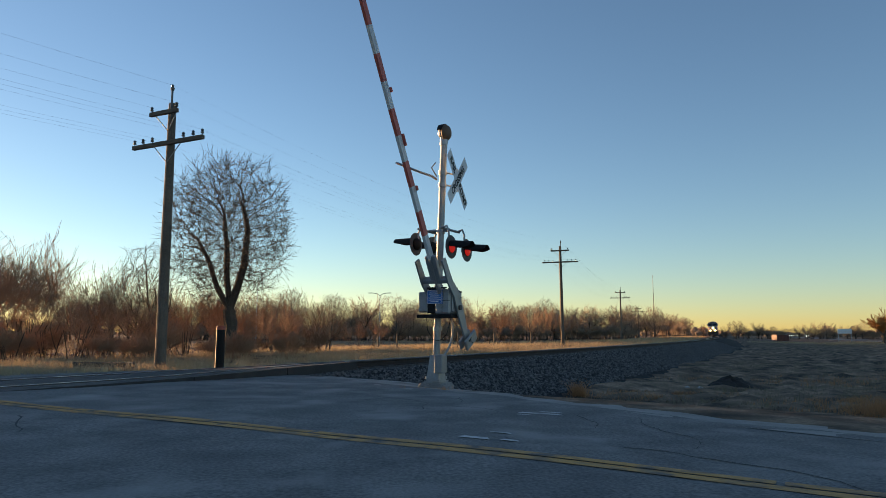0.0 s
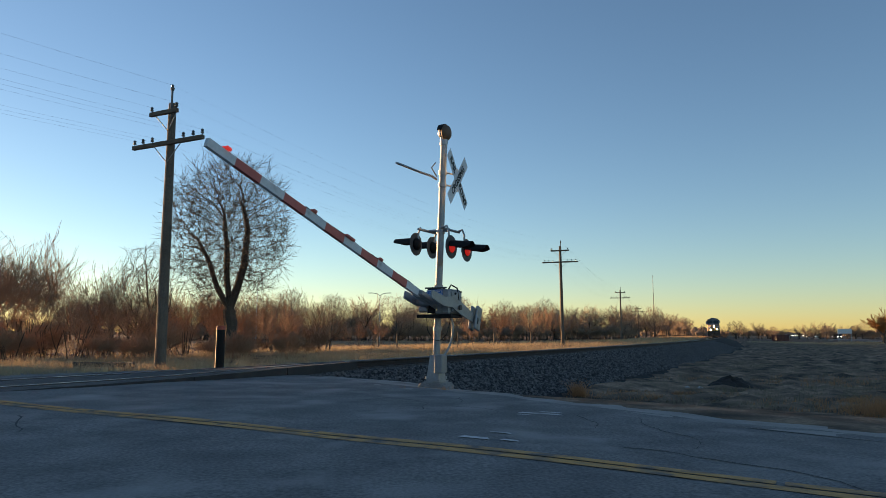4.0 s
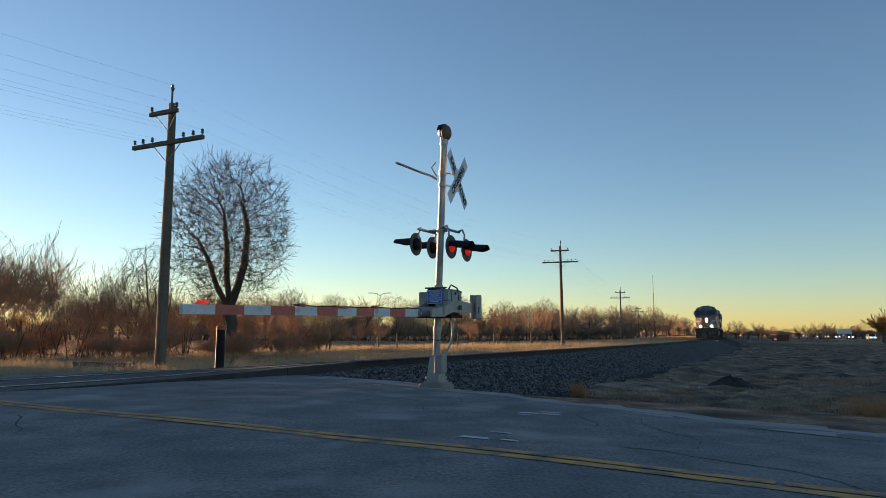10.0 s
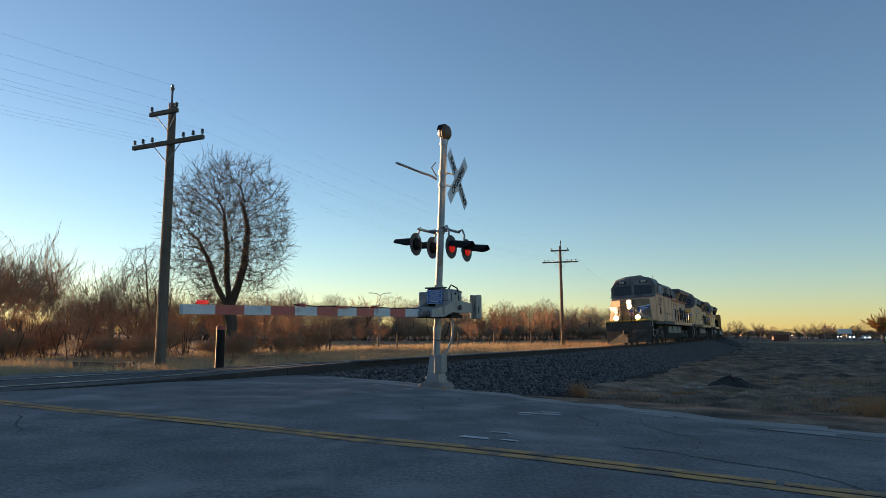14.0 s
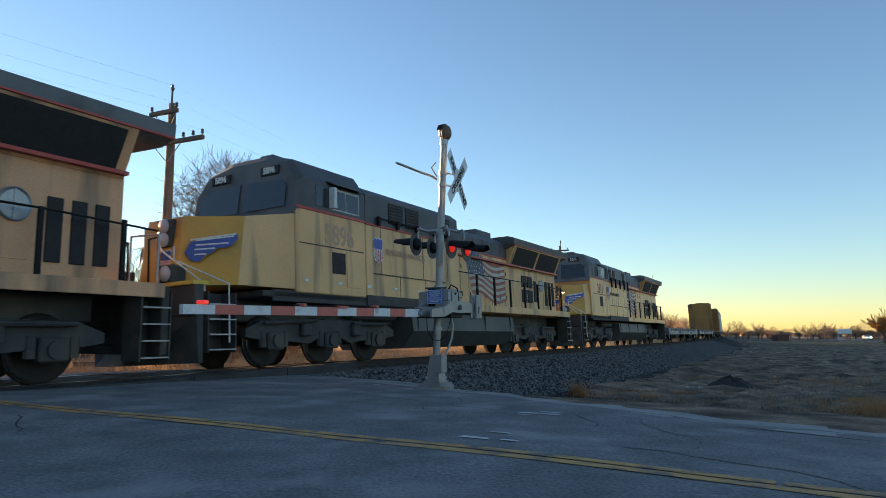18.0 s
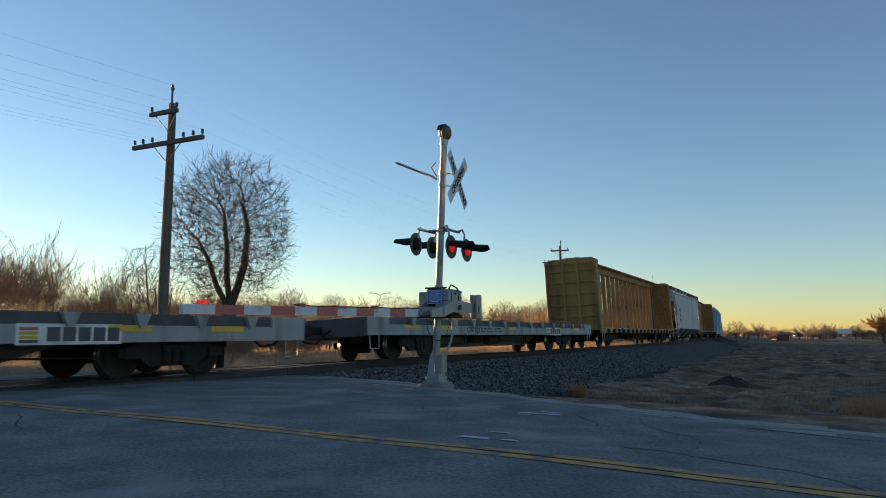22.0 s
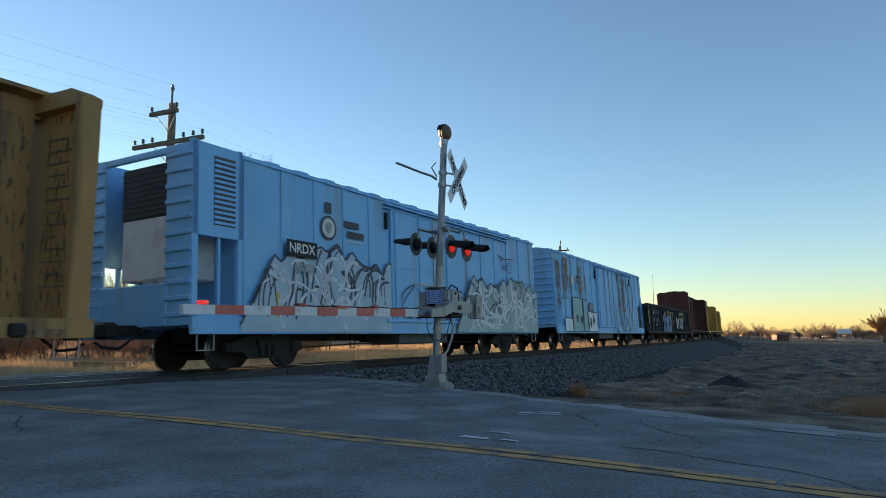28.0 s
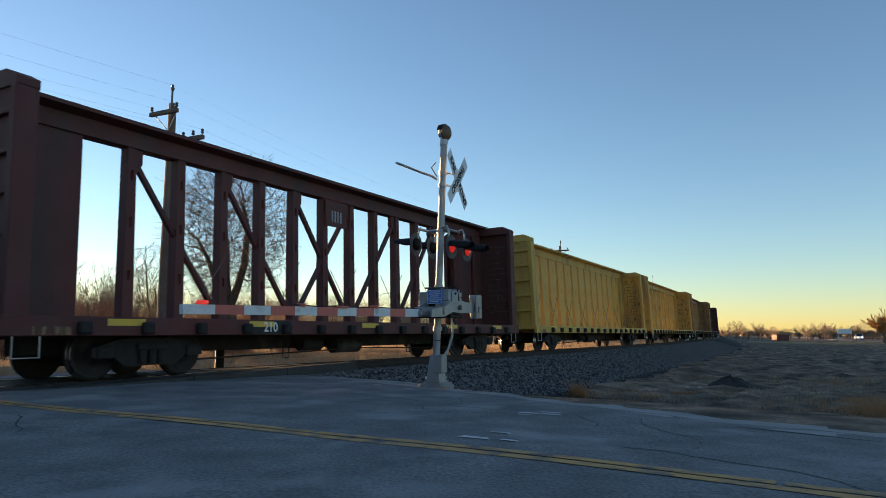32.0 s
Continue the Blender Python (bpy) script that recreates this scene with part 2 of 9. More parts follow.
MAT["car_red"] = surf("dark_red_paint", (0.12, 0.025, 0.02), (0.10, 0.022, 0.02), 2.0, 0.5, bump=0.05)
MAT["car_glass"] = surf("car_glass", (0.02, 0.022, 0.025), (0.025, 0.027, 0.03), 3.0, 0.1, bump=0.0)
MAT["car_lamp"] = surf("lit_car_lamp", (0.9, 0.88, 0.8), (0.9, 0.88, 0.8), 3.0, 0.3, bump=0.0, glow=(1.0, 0.92, 0.75, 5.0))
MAT["wire"] = surf("wire", (0.06, 0.06, 0.065), (0.09, 0.09, 0.09), 1.0, 0.6, 0.4, bump=0.0)
MAT["insulator"] = surf("glass_insulator", (0.05, 0.06, 0.06), (0.09, 0.10, 0.10), 5.0, 0.25, bump=0.0)
MAT["rubber"] = surf("crossing_panel", (0.024, 0.024, 0.026), (0.045, 0.045, 0.045), 2.0, 0.8, bump=0.4, fine=30, obj=False)

# ---- the track's line: a straight, then a long bend to the left ----
KNOT_S = (0, 40, 80, 130, 170, 190, 230, 250)
KNOT_K = (-0.0002, -0.00128, -0.00105, -0.00074, -0.0004, 0, 0.0004, 0)
_s = np.arange(-120.0, 900.0, 1.0)
_k = np.interp(_s, KNOT_S, KNOT_K)
_k[_s < -5] = 0.0
_h = np.concatenate([[0], np.cumsum((_k[1:] + _k[:-1]) / 2)])
_h += 0.50696 - np.interp(0.0, _s, _h)
_hm = (_h[1:] + _h[:-1]) / 2
_x = np.concatenate([[0], np.cumsum(np.sin(_hm))])
_y = np.concatenate([[0], np.cumsum(np.cos(_hm))])
_x += -6.79071 - np.interp(0.0, _s, _x)
_y += 11.37171 - np.interp(0.0, _s, _y)


def bank(s):
    """The cant of the track in the bend, the camera's side high."""
    t = min(max((s - 0.5) / 7.0, 0.0), 1.0)
    return 0.0536 * t * t * (3 - 2 * t)


def track(s, lat=0.0, z=0.0):
    """The place at s metres along the track from the crossing, lat metres towards the camera's side, z over the rails; and the heading."""
    x, y, h = (float(np.interp(s, _s, a)) for a in (_x, _y, _h))
    b = bank(s)
    l2 = lat * math.cos(b) - z * math.sin(b)
    z2 = z * math.cos(b) + lat * math.sin(b) + 0.75 * math.sin(b)
    return Vector((x + l2 * math.cos(h), y - l2 * math.sin(h), z2)), h


def off_track(px, py):
    """Signed distance from the track's middle (plus: camera's side), for arrays of places."""
    idx = np.arange(0, len(_s), 4)
    d2 = (px[:, None] - _x[idx][None]) ** 2 + (py[:, None] - _y[idx][None]) ** 2
    k = idx[np.argmin(d2, 1)]
    return (px - _x[k]) * np.cos(_h[k]) - (py - _y[k]) * np.sin(_h[k]), _s[k]


# road: crosses the track squarely; w counts from its middle line towards the signal, u along it away from the track
RD, RN = Vector((0.875, -0.485)), Vector((0.485, 0.875))
RC = Vector((0.0, 5.55))


def road_at(u, w):
    p = RC + RD * u + RN * w
    return p.x, p.y


def road_uw(px, py):
    return (px - RC.x) * RD.x + (py - RC.y) * RD.y, (px - RC.x) * RN.x + (py - RC.y) * RN.y


ROAD_U = (-400, -60, -14, -9.7, -7.6, -6.2, -2, 0, 4.5, 12, 40, 400)
ROAD_Z = (-0.9, -0.8, -0.1, -0.004, -0.004, -0.04, -0.06, -0.075, -0.165, -0.3, -0.5, -0.6)


def road_z(u, w):
    return np.interp(u, ROAD_U, ROAD_Z) - 0.012 * np.abs(w)


def smooth(a, b, x):
    t = np.clip((x - a) / (b - a), 0, 1)
    return t * t * (3 - 2 * t)


def ground_z(px, py):
    """Height of the natural ground."""
    px, py = np.atleast_1d(np.asarray(px, float)), np.atleast_1d(np.asarray(py, float))
    lat, s = off_track(px, py)
    u, w = road_uw(px, py)
    near = -0.95 + 0.12 * np.sin(px * 0.31 + 1) * np.cos(py * 0.23)
    far = -0.30 - 0.35 * smooth(8, 30, -lat) + 0.06 * np.sin(px * 0.5) * np.cos(py * 0.37)
    z = np.where(lat > 0, near, far)
    z = z + (np.where(lat > 0, -0.35, -0.25) - z) * (1 - smooth(1.6, 4.2, np.abs(lat)))
    far_off = smooth(120, 600, np.hypot(px, py))
    z = z * (1 - far_off) + -1.0 * far_off
    rz = road_z(u, w) - 0.05
    edge = np.where(w > 0, smooth(5.6, 9.5, w), smooth(9.0, 14.0, -w))
    return rz * (1 - edge) + z * edge


def ground_at(x, y):
    return float(ground_z(x, y)[0])


# ---- ground, road, track ----
def strip_mesh(us, ws, place, name, mat, closed_skirt=0.0):
    """A sheet over a net of places; place(u, w) gives x, y, z."""
    v = [place(u, w) for u in us for w in ws]
    n = len(ws)
    f = [(i * n + j, i * n + j + 1, (i + 1) * n + j + 1, (i + 1) * n + j) for i in range(len(us) - 1) for j in range(n - 1)]
    sh = Shape()
    sh.raw(v, f)
    me = bpy.data.meshes.new(name)
    me.from_pydata(sh.v, [], sh.f)
    me.materials.append(mat)
    bm = bmesh.new()
    bm.from_mesh(me)
    bmesh.ops.recalc_face_normals(bm, faces=bm.faces)
    if bm.faces and sum(q.normal.z for q in bm.faces) < 0:
        bmesh.ops.reverse_faces(bm, faces=bm.faces)
    bm.to_mesh(me)
    bm.free()
    return me


def axis_steps(near, step, far, grow):
    a = list(np.arange(0, near, step))
    d, x = step, near
    while x < far:
        a.append(x)
        d *= grow
        x += d
    return np.array(a + [far])


def build_ground():
    xs = axis_steps(45, 0.55, 2600, 1.13)
    xs = np.concatenate([-xs[::-1][:-1], xs])
    ys = axis_steps(60, 0.55, 2800, 1.10)
    yb = axis_steps(12, 1.2, 1500, 1.3)
    ys = np.concatenate([-yb[::-1][:-1], ys])
    rng = np.random.RandomState(4)
    v = []
    for y in ys:
        px, py = xs, np.full(len(xs), y)
        z = ground_z(px, py)
        u, w = road_uw(px, py)
        lat, s = off_track(px, py)
        rough = np.clip(np.minimum(np.abs(lat) - 4, np.where(w > 0, w - 6.5, -w - 12)), 0, 1)
        lumps = 0.035 * np.sin(px * 1.9 + 1.3 * np.sin(py * 1.1)) * np.sin(py * 2.3 + 0.8 * np.sin(px * 1.4)) + 0.06 * np.sin(px * 4.1 + py * 2.7) * np.sin(py * 5.3 - px * 1.2)
        z = z + rough * (lumps * np.where(lat > 0, 1.0, 0.5) + rng.uniform(-0.07, 0.07, len(xs)))
        v += list(zip(px.tolist(), py.tolist(), z.tolist()))
    n = len(xs)
    f = [(i * n + j, i * n + j + 1, (i + 1) * n + j + 1, (i + 1) * n + j) for i in range(len(ys) - 1) for j in range(n - 1)]
    me = bpy.data.meshes.new("ground")
    me.from_pydata(v, [], f)
    me.materials.append(MAT["ground"])
    me.shade_smooth()
    tagged(new("ground", me), "dry brown winter field and bare earth", "ground", kind="structure")


EDGE_U = (-60, -30, -14, -9.7, -5.6, -3.7, -2.2, -0.4, 1.4, 3.2, 12, 60)
EDGE_W = (4.0, 4.2, 6.4, 7.0, 6.6, 5.5, 4.9, 4.0, 3.45, 3.1, 3.0, 3.0)


STOP_BITS = ((-0.12, 0.48, 0.30, 0.09), (0.24, 0.53, 0.18, 0.06), (-0.03, 0.91, 0.22, 0.06), (-0.50, 2.66, 0.56, 0.09), (-0.32, 2.85, 0.30, 0.06), (-0.45, 2.50, 0.20, 0.05))


def build_road():
    us = list(np.arange(-60, -14, 4.0)) + list(np.arange(-14, 32, 0.5)) + list(np.arange(32, 80, 4.0))
    fr = np.linspace(0, 1, 24)
    rng = random.Random(3)

    def place(u, k):
        e = float(np.interp(u, EDGE_U, EDGE_W)) + 0.07 * math.sin(u * 3.1) + 0.05 * math.sin(u * 7.7)
        w = -9.0 + (e + 9.0) * k
        x, y = road_at(u, w)
        return x, y, float(road_z(u, w)) + 0.006 * math.sin(u * 1.7 + w * 2.3)
    tagged(new("road", strip_mesh(us, fr, place, "road", MAT["asphalt"])), "worn grey asphalt road over the railway", "road", kind="structure")

    def place_s(u, k):
        e = float(np.interp(u, EDGE_U, EDGE_W)) - 0.4
        w = e + (1.6 + 0.12 * math.sin(u * 2.3) + 0.08 * math.sin(u * 5.9)) * k
        x, y = road_at(u, w)
        return x, y, float(road_z(u, w)) - 0.006 - 0.07 * k * k + 0.012 * rng.uniform(-1, 1)
    tagged(new("road_shoulder", strip_mesh(us, np.linspace(0, 1, 7), place_s, "road_shoulder", MAT["shoulder"])), "pale gravel shoulder along the asphalt", "shoulder", kind="structure")

    # the double yellow line, broken where the paint has gone
    for k, w0 in enumerate((-0.14, 0.02)):
        sh = Shape()
        u = -14.0
        while u < 30:
            if not -10.3 < u < -7.2:
                du = rng.uniform(0.5, 1.6)
                a, b = w0, w0 + 0.125
                n = 4
                for i in range(n):
                    q = []
                    for uu, ww in ((u + du * i / n, a), (u + du * (i + 1) / n, a), (u + du * (i + 1) / n, b), (u + du * i / n, b)):
                        x, y = road_at(uu, ww)
                        q.append((x, y, float(road_z(uu, ww)) + 0.006 * math.sin(uu * 1.7 + ww * 2.3) + 0.0045))
                    sh.raw(q, [(0, 1, 2, 3)])
                u += du + (0.0 if rng.random() < 0.8 else 0.05)
            else:
                u += 0.5
        solid("road_marking", sh, MAT["paint_yellow"], "worn yellow centre line on the asphalt", "road marking", kind="structure")
    # remains of the white stop bar
    sh = Shape()
    for u0, w0, lu, lw in STOP_BITS:
        q = []
        for uu, ww in ((u0, w0), (u0 + lu, w0), (u0 + lu * 0.8, w0 + lw), (u0 + 0.02, w0 + lw)):
            x, y = road_at(uu, ww)
            q.append((x, y, float(road_z(uu, ww)) + 0.006 * math.sin(uu * 1.7 + ww * 2.3) + 0.007))
        sh.raw(q, [(0, 1, 2, 3)])
    solid("stop_line_marking", sh, MAT["paint_white"], "scraps of a worn white stop line", "road marking", kind="structure")
    # tarred cracks
    sh = Shape()
    for c in range(16):
        u, w = rng.uniform(-7, 6), rng.uniform(-2.5, 4.0)
        a = rng.uniform(-0.5, 0.5) + (math.pi / 2 if rng.random() < 0.5 else 0)
        for i in range(rng.randint(6, 16)):
            l = rng.uniform(0.1, 0.25)
            u2, w2 = u + l * math.cos(a), w + l * math.sin(a)
            a += rng.uniform(-0.5, 0.5)
            e = float(np.interp(u, EDGE_U, EDGE_W))
            if w2 < e - 0.2 and w < e - 0.2:
                t = rng.uniform(0.006, 0.014)
                q = []
                for uu, ww in ((u, w - t), (u2, w2 - t), (u2, w2 + t), (u, w + t)):
                    x, y = road_at(uu + (t if abs(math.sin(a)) > 0.7 and ww > w else 0), ww)
                    q.append((x, y, float(road_z(uu, ww)) + 0.006 * math.sin(uu * 1.7 + ww * 2.3) + 0.004))
                sh.raw(q, [(0, 1, 2, 3)])
            u, w = u2, w2
    solid("crack_sealing", sh, MAT["rubber"], "dark tarred cracks in the asphalt", "crack", kind="structure")


RAIL_PROF = ((-0.07, -0.17), (0.07, -0.17), (0.07, -0.155), (0.012, -0.135), (0.010, -0.05), (0.036, -0.038), (0.036, -0.006), (0.028, -0.0005), (-0.028, -0.0005), (-0.036, -0.006), (-0.036, -0.038), (-0.010, -0.05), (-0.012, -0.135), (-0.07, -0.155))
S_STEPS = list(np.arange(-60, 0, 3.0)) + list(np.arange(0, 12, 0.75)) + list(np.arange(12, 120, 3.0)) + list(np.arange(120, 620, 10.0))


def along(prof, lat, steps, lift=0.0):
    """A profile drawn along the track."""
    sh = Shape()
    v, n = [], len(prof)
    for s in steps:
        for l, z in prof:
            v.append(tuple(track(s, lat + l, z + lift)[0]))
    f = [(i * n + j, i * n + (j + 1) % n, (i + 1) * n + (j + 1) % n, (i + 1) * n + j) for i in range(len(steps) - 1) for j in range(n)]
    f += [tuple(range(n)), tuple(range((len(steps) - 1) * n, len(steps) * n))[::-1]]
    return sh.raw(v, f)


def build_track():
    for lat in (0.755, -0.755):
        rail = solid("rail", along(RAIL_PROF, lat, S_STEPS), MAT["rail_web"], "steel rail with a polished running surface", "rail", group="rails of the track", kind="structure")
        part("running_surface", along(((-0.026, 0.0), (0.026, 0.0), (0.032, -0.004), (-0.032, -0.004)), lat, S_STEPS, 0.0015), MAT["rail_head"], rail, "worn bright running surface")
    # ballast: a bed with shoulders
    steps = [4.9] + [s for s in S_STEPS if s >= 5.2]
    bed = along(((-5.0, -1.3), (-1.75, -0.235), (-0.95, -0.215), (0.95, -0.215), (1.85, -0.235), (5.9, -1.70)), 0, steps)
    bed = solid("ballast", bed, MAT["ballast"], "dark crushed stone ballast, shade of its gaps in the colour", "ballast", kind="structure")
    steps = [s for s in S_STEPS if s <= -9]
    solid("ballast", along(((-3.6, -0.75), (-1.75, -0.235), (1.85, -0.235), (3.6, -0.9)), 0, steps), MAT["ballast"], "dark crushed stone ballast, shade of its gaps in the colour", "ballast", kind="structure")
    # timber ties under the rails
    rng = random.Random(5)
    tie = Shape().box(-0.115, 0.115, -1.3, 1.3, -0.36, -0.172, 0.012).mesh("tie", MAT["tie"])
    for k in range(140):
        s = 5.15 + 0.53 * k
        p, h = track(s, 0.0, 0.0)
        part("tie", tie, None, bed, at=Matrix.Translation(p + Vector((0, 0, rng.uniform(-0.01, 0.002)))) @ Matrix.Rotation(math.pi / 2 - h + rng.uniform(-0.02, 0.02), 4, "Z") @ Matrix.Rotation(-bank(s), 4, "X"))
    # loose stones on the shoulder and between the ties
    rng = random.Random(11)
    v, f = [], []
    for i in range(26000):
        s = 5.2 + 75 * rng.random() ** 1.9
        if rng.random() < 0.78:
            l = rng.uniform(1.3, 4.5)
            z = -0.235 - max(0, l - 1.85) * 0.36
        else:
            l = rng.uniform(-1.9, 1.3)
            z = -0.22
        p = track(s, l, z)[0]
        r = rng.uniform(0.022, 0.055) * (1 + s / 60)
        k = len(v)
        for dx, dy, dz in ((1, 0, 0), (-0.3, 0.9, 0.1), (-0.7, -0.6, -0.1), (0.1, 0.1, 0.9), (0, 0, -0.7)):
            a = rng.uniform(0.6, 1.25)
            v.append((p.x + (dx * a + rng.uniform(-0.3, 0.3)) * r, p.y + (dy * a + rng.uniform(-0.3, 0.3)) * r, p.z + dz * a * r))
        f += [(k, k + 1, k + 3), (k + 1, k + 2, k + 3), (k + 2, k, k + 3), (k + 1, k, k + 4), (k + 2, k + 1, k + 4), (k, k + 2, k + 4)]
    me = bpy.data.meshes.new("ballast_stones")
    me.from_pydata(v, [], f)
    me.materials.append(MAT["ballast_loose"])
    tagged(new("ballast_stones", me), "loose dark crushed stones on the track shoulder", "stones", kind="stuff")
    # crossing panels between and beside the rails
    for a, b, nm in ((-0.67, 0.67, "centre"), (0.84, 1.45, "edge"), (-1.45, -0.84, "edge")):
        s = -10.0
        while s < 5.0:
            e = s + 2.45
            st = [s + 0.015, s + 0.8, s + 1.6, e - 0.015]
            pan = solid("crossing_panel", along(((a, -0.012), (a, -0.2), (b, -0.2), (b, -0.012)), 0, st), MAT["rubber"], "dark rubber panel between the rails of the crossing", "panel", group="crossing panels", kind="structure")
            s = e


build_ground()
build_road()
build_track()


# ---- the crossing signal with its gate ----
MX, MY = -0.115, 12.5
HEAD = 29.05                        # degrees: the track's heading at the crossing
# in the signal's own space x runs along the road away from the track, y along the track away from the road
SIGNAL = Matrix.Translation((MX, MY, -0.14)) @ Matrix.Rotation(radians(-HEAD), 4, "Z")


def disc_x(sh, x, y, z, r, d, n=20, r2=None):
    sh.cyl((x, y, z), (x + d, y, z), r, r2, n)


def build_signal():
    th = thing("crossing_signal", "silver level crossing signal with red lights and striped gate", "crossing signal", SIGNAL)
    # base
    part("foundation", Shape().box(-0.25, 0.25, -0.25, 0.25, -0.30, 0.07, 0.05).box(-0.16, 0.34, -0.30, 0.1, -0.30, 0.02, 0.05), MAT["concrete"], th, "chipped concrete footing")
    b = Shape()
    b.prism(((-0.16, -0.16), (0.16, -0.16), (0.16, 0.16), (-0.16, 0.16)), 0.07, 0.10, "z")
    v = [(-0.13, -0.13, 0.10), (0.13, -0.13, 0.10), (0.13, 0.13, 0.10), (-0.13, 0.13, 0.10), (-0.08, -0.08, 0.55), (0.08, -0.08, 0.55), (0.08, 0.08, 0.55), (-0.08, 0.08, 0.55)]
    b.raw(v, [(0, 1, 5, 4), (1, 2, 6, 5), (2, 3, 7, 6), (3, 0, 4, 7), (4, 5, 6, 7)])
    b.box(0.04, 0.21, -0.16, 0.02, 0.24, 0.56, 0.015)
    part("mast_base", b, MAT["silver"], th, "cast silver mast base with junction box")
    for x in (-0.13, 0.13):
        for y in (-0.13, 0.13):
            part("bolt", Shape().cyl((x, y, 0.13), (x, y, 0.18), 0.02, n=6), MAT["galv"], th)
    lean = 0.135
    m = Shape()
    m.cyl((0, 0, 0.5), (lean, 0.02, 4.42), 0.064, 0.062, 20)
    part("mast", m, MAT["silver"], th, "silver painted steel mast", smooth=False)
    for z, r in ((4.34, 0.072), (3.80, 0.078), (3.57, 0.078), (2.72, 0.078), (1.72, 0.08), (0.98, 0.085)):
        x = lean * (z - 0.5) / 3.9
        part("clamp", Shape().cyl((x, 0.01, z), (x, 0.01, z + 0.07), r, n=16), MAT["galv"], th)
    # bell
    bell = part("bell", Shape().lathe([(0.05, 0), (0.10, 0.03), (0.115, 0.07), (0.115, 0.11), (0.10, 0.13)], 20, Matrix.Translation((lean - 0.1, 0.02, 4.58)) @ Matrix.Rotation(radians(90), 4, "Y")), MAT["galv"], th, "round weathered bell", True)
    part("gong", Shape().lathe([(0.155, 0), (0.150, 0.03), (0.12, 0.075), (0.06, 0.10), (0.01, 0.105)], 24, Matrix.Translation((lean + 0.02, 0.02, 4.58)) @ Matrix.Rotation(radians(90), 4, "Y")), MAT["bell"], bell, "brown gong", True)
    part("hood", Shape().prism([(0.160 * math.cos(a), 0.160 * math.sin(a)) for a in np.linspace(0.15, math.pi - 0.15, 14)] + [(0.15 * math.cos(a), 0.15 * math.sin(a)) for a in np.linspace(math.pi - 0.15, 0.15, 14)], -0.06, 0.04, "x", Matrix.Translation((lean, 0.02, 4.58))), MAT["black"], bell, "dark bell hood")
    part("bracket", Shape().cyl((lean, 0.02, 4.38), (lean, 0.02, 4.50), 0.075, n=14).cyl((lean, 0.02, 4.54), (lean, 0.2, 4.56), 0.03, n=8), MAT["galv"], bell)
    # crossbuck
    cb = part("crossbuck", Shape().box(0.235, 0.26, 0.26, 0.34, 3.52, 3.96, 0.004), MAT["galv"], th, "white X-shaped railroad crossing sign", at=Matrix.Translation((0.25, 0.30, 0)) @ Matrix.Rotation(radians(6.5), 4, "Z") @ Matrix.Translation((-0.25, -0.30, 0)))
    for z in (3.83, 3.60):
        part("sign_bracket", Shape().pipe([(0.08, 0.0, z), (0.17, 0.08, z), (0.245, 0.30, z)], 0.016), MAT["galv"], cb)
    mid = Vector((0.27, 0.30, 3.74))
    for ang, txt in ((-45, "RAIL ROAD"), (45, "CROSSING")):
        R = Matrix.Translation(mid + Vector((0.004 if ang > 0 else -0.002, 0, 0))) @ Matrix.Rotation(radians(90), 4, "Y") @ Matrix.Rotation(radians(90), 4, "Z") @ Matrix.Rotation(radians(ang), 4, "Z")
        # blade's own space: x along it, y across it, z out towards the road
        blade = part("blade", Shape().box(-0.61, 0.61, -0.114, 0.114, -0.002, 0.002), MAT["sign_white"], cb, at=R)
        for tx, ox in (((txt[:4], -0.33), (txt[-4:], 0.33)) if ang < 0 else ((txt, 0.0),)):
            letters(tx, 0.17, MAT["black"], cb, R @ Matrix.Translation((ox, 0, 0.007)), "lettering", 0.004, 0.98 if ang < 0 else 1.02)
    # side arm with conduit
    part("conduit_arm", Shape().pipe([(0.02, -0.05, 3.71), (0.0, -0.20, 3.745), (-0.0, -0.55, 3.735), (-0.0, -1.36, 3.735)], 0.022).pipe([(0.02, -0.03, 3.76), (0.0, -0.20, 3.90), (0.0, -0.05, 4.02)], 0.012), MAT["galv"], th, "bent steel conduit arm")
    # flashing lights: two to each side of the road, back to back
    for x in (-0.17, 0.27):
        part("cross_arm", Shape().pipe([(x, -0.36, 2.77), (x, 0.36, 2.77)], 0.024, 8).pipe([(x, 0.0, 2.77), (0.05, 0.0, 2.77)], 0.03, 8), MAT["galv"], th, "cross arm of the lights")
    for y, side in ((-0.295, -1), (0.295, -1), (-0.295, 1), (0.295, 1)):
        x = 0.07 + (0.30 if side > 0 else 0.24) * side
        z = 2.42 if side > 0 else 2.51
        li = part("flasher", Shape().lathe([(0.05, 0), (0.105, 0.04), (0.11, 0.10)], 18, Matrix.Translation((x + (0 if side > 0 else 0), y, z)) @ Matrix.Rotation(radians(90 * side), 4, "Y")), MAT["black"], th, "black signal light with round backing plate and hood", True)
        part("backing_plate", Shape().cyl((x + side * 0.085, y, z), (x + side * 0.092, y, z), 0.205, n=28), MAT["plate"], li, "round backing plate")
        part("lens", Shape().lathe([(0.10, 0), (0.10, 0.01), (0.075, 0.03), (0.01, 0.04)], 20, Matrix.Translation((x + side * 0.10, y, z)) @ Matrix.Rotation(radians(90 * side), 4, "Y")), MAT["lens_red"], li, "red glass lens", True)
        arc = np.linspace(0.05, math.pi - 0.05, 18)
        h = Shape()
        n = len(arc)
        v = []
        for d, t in ((0.095, 0.0), (0.50, 1.0)):
            for r in (0.118, 0.112):
                for a in arc:
                    zz = r * math.sin(a)
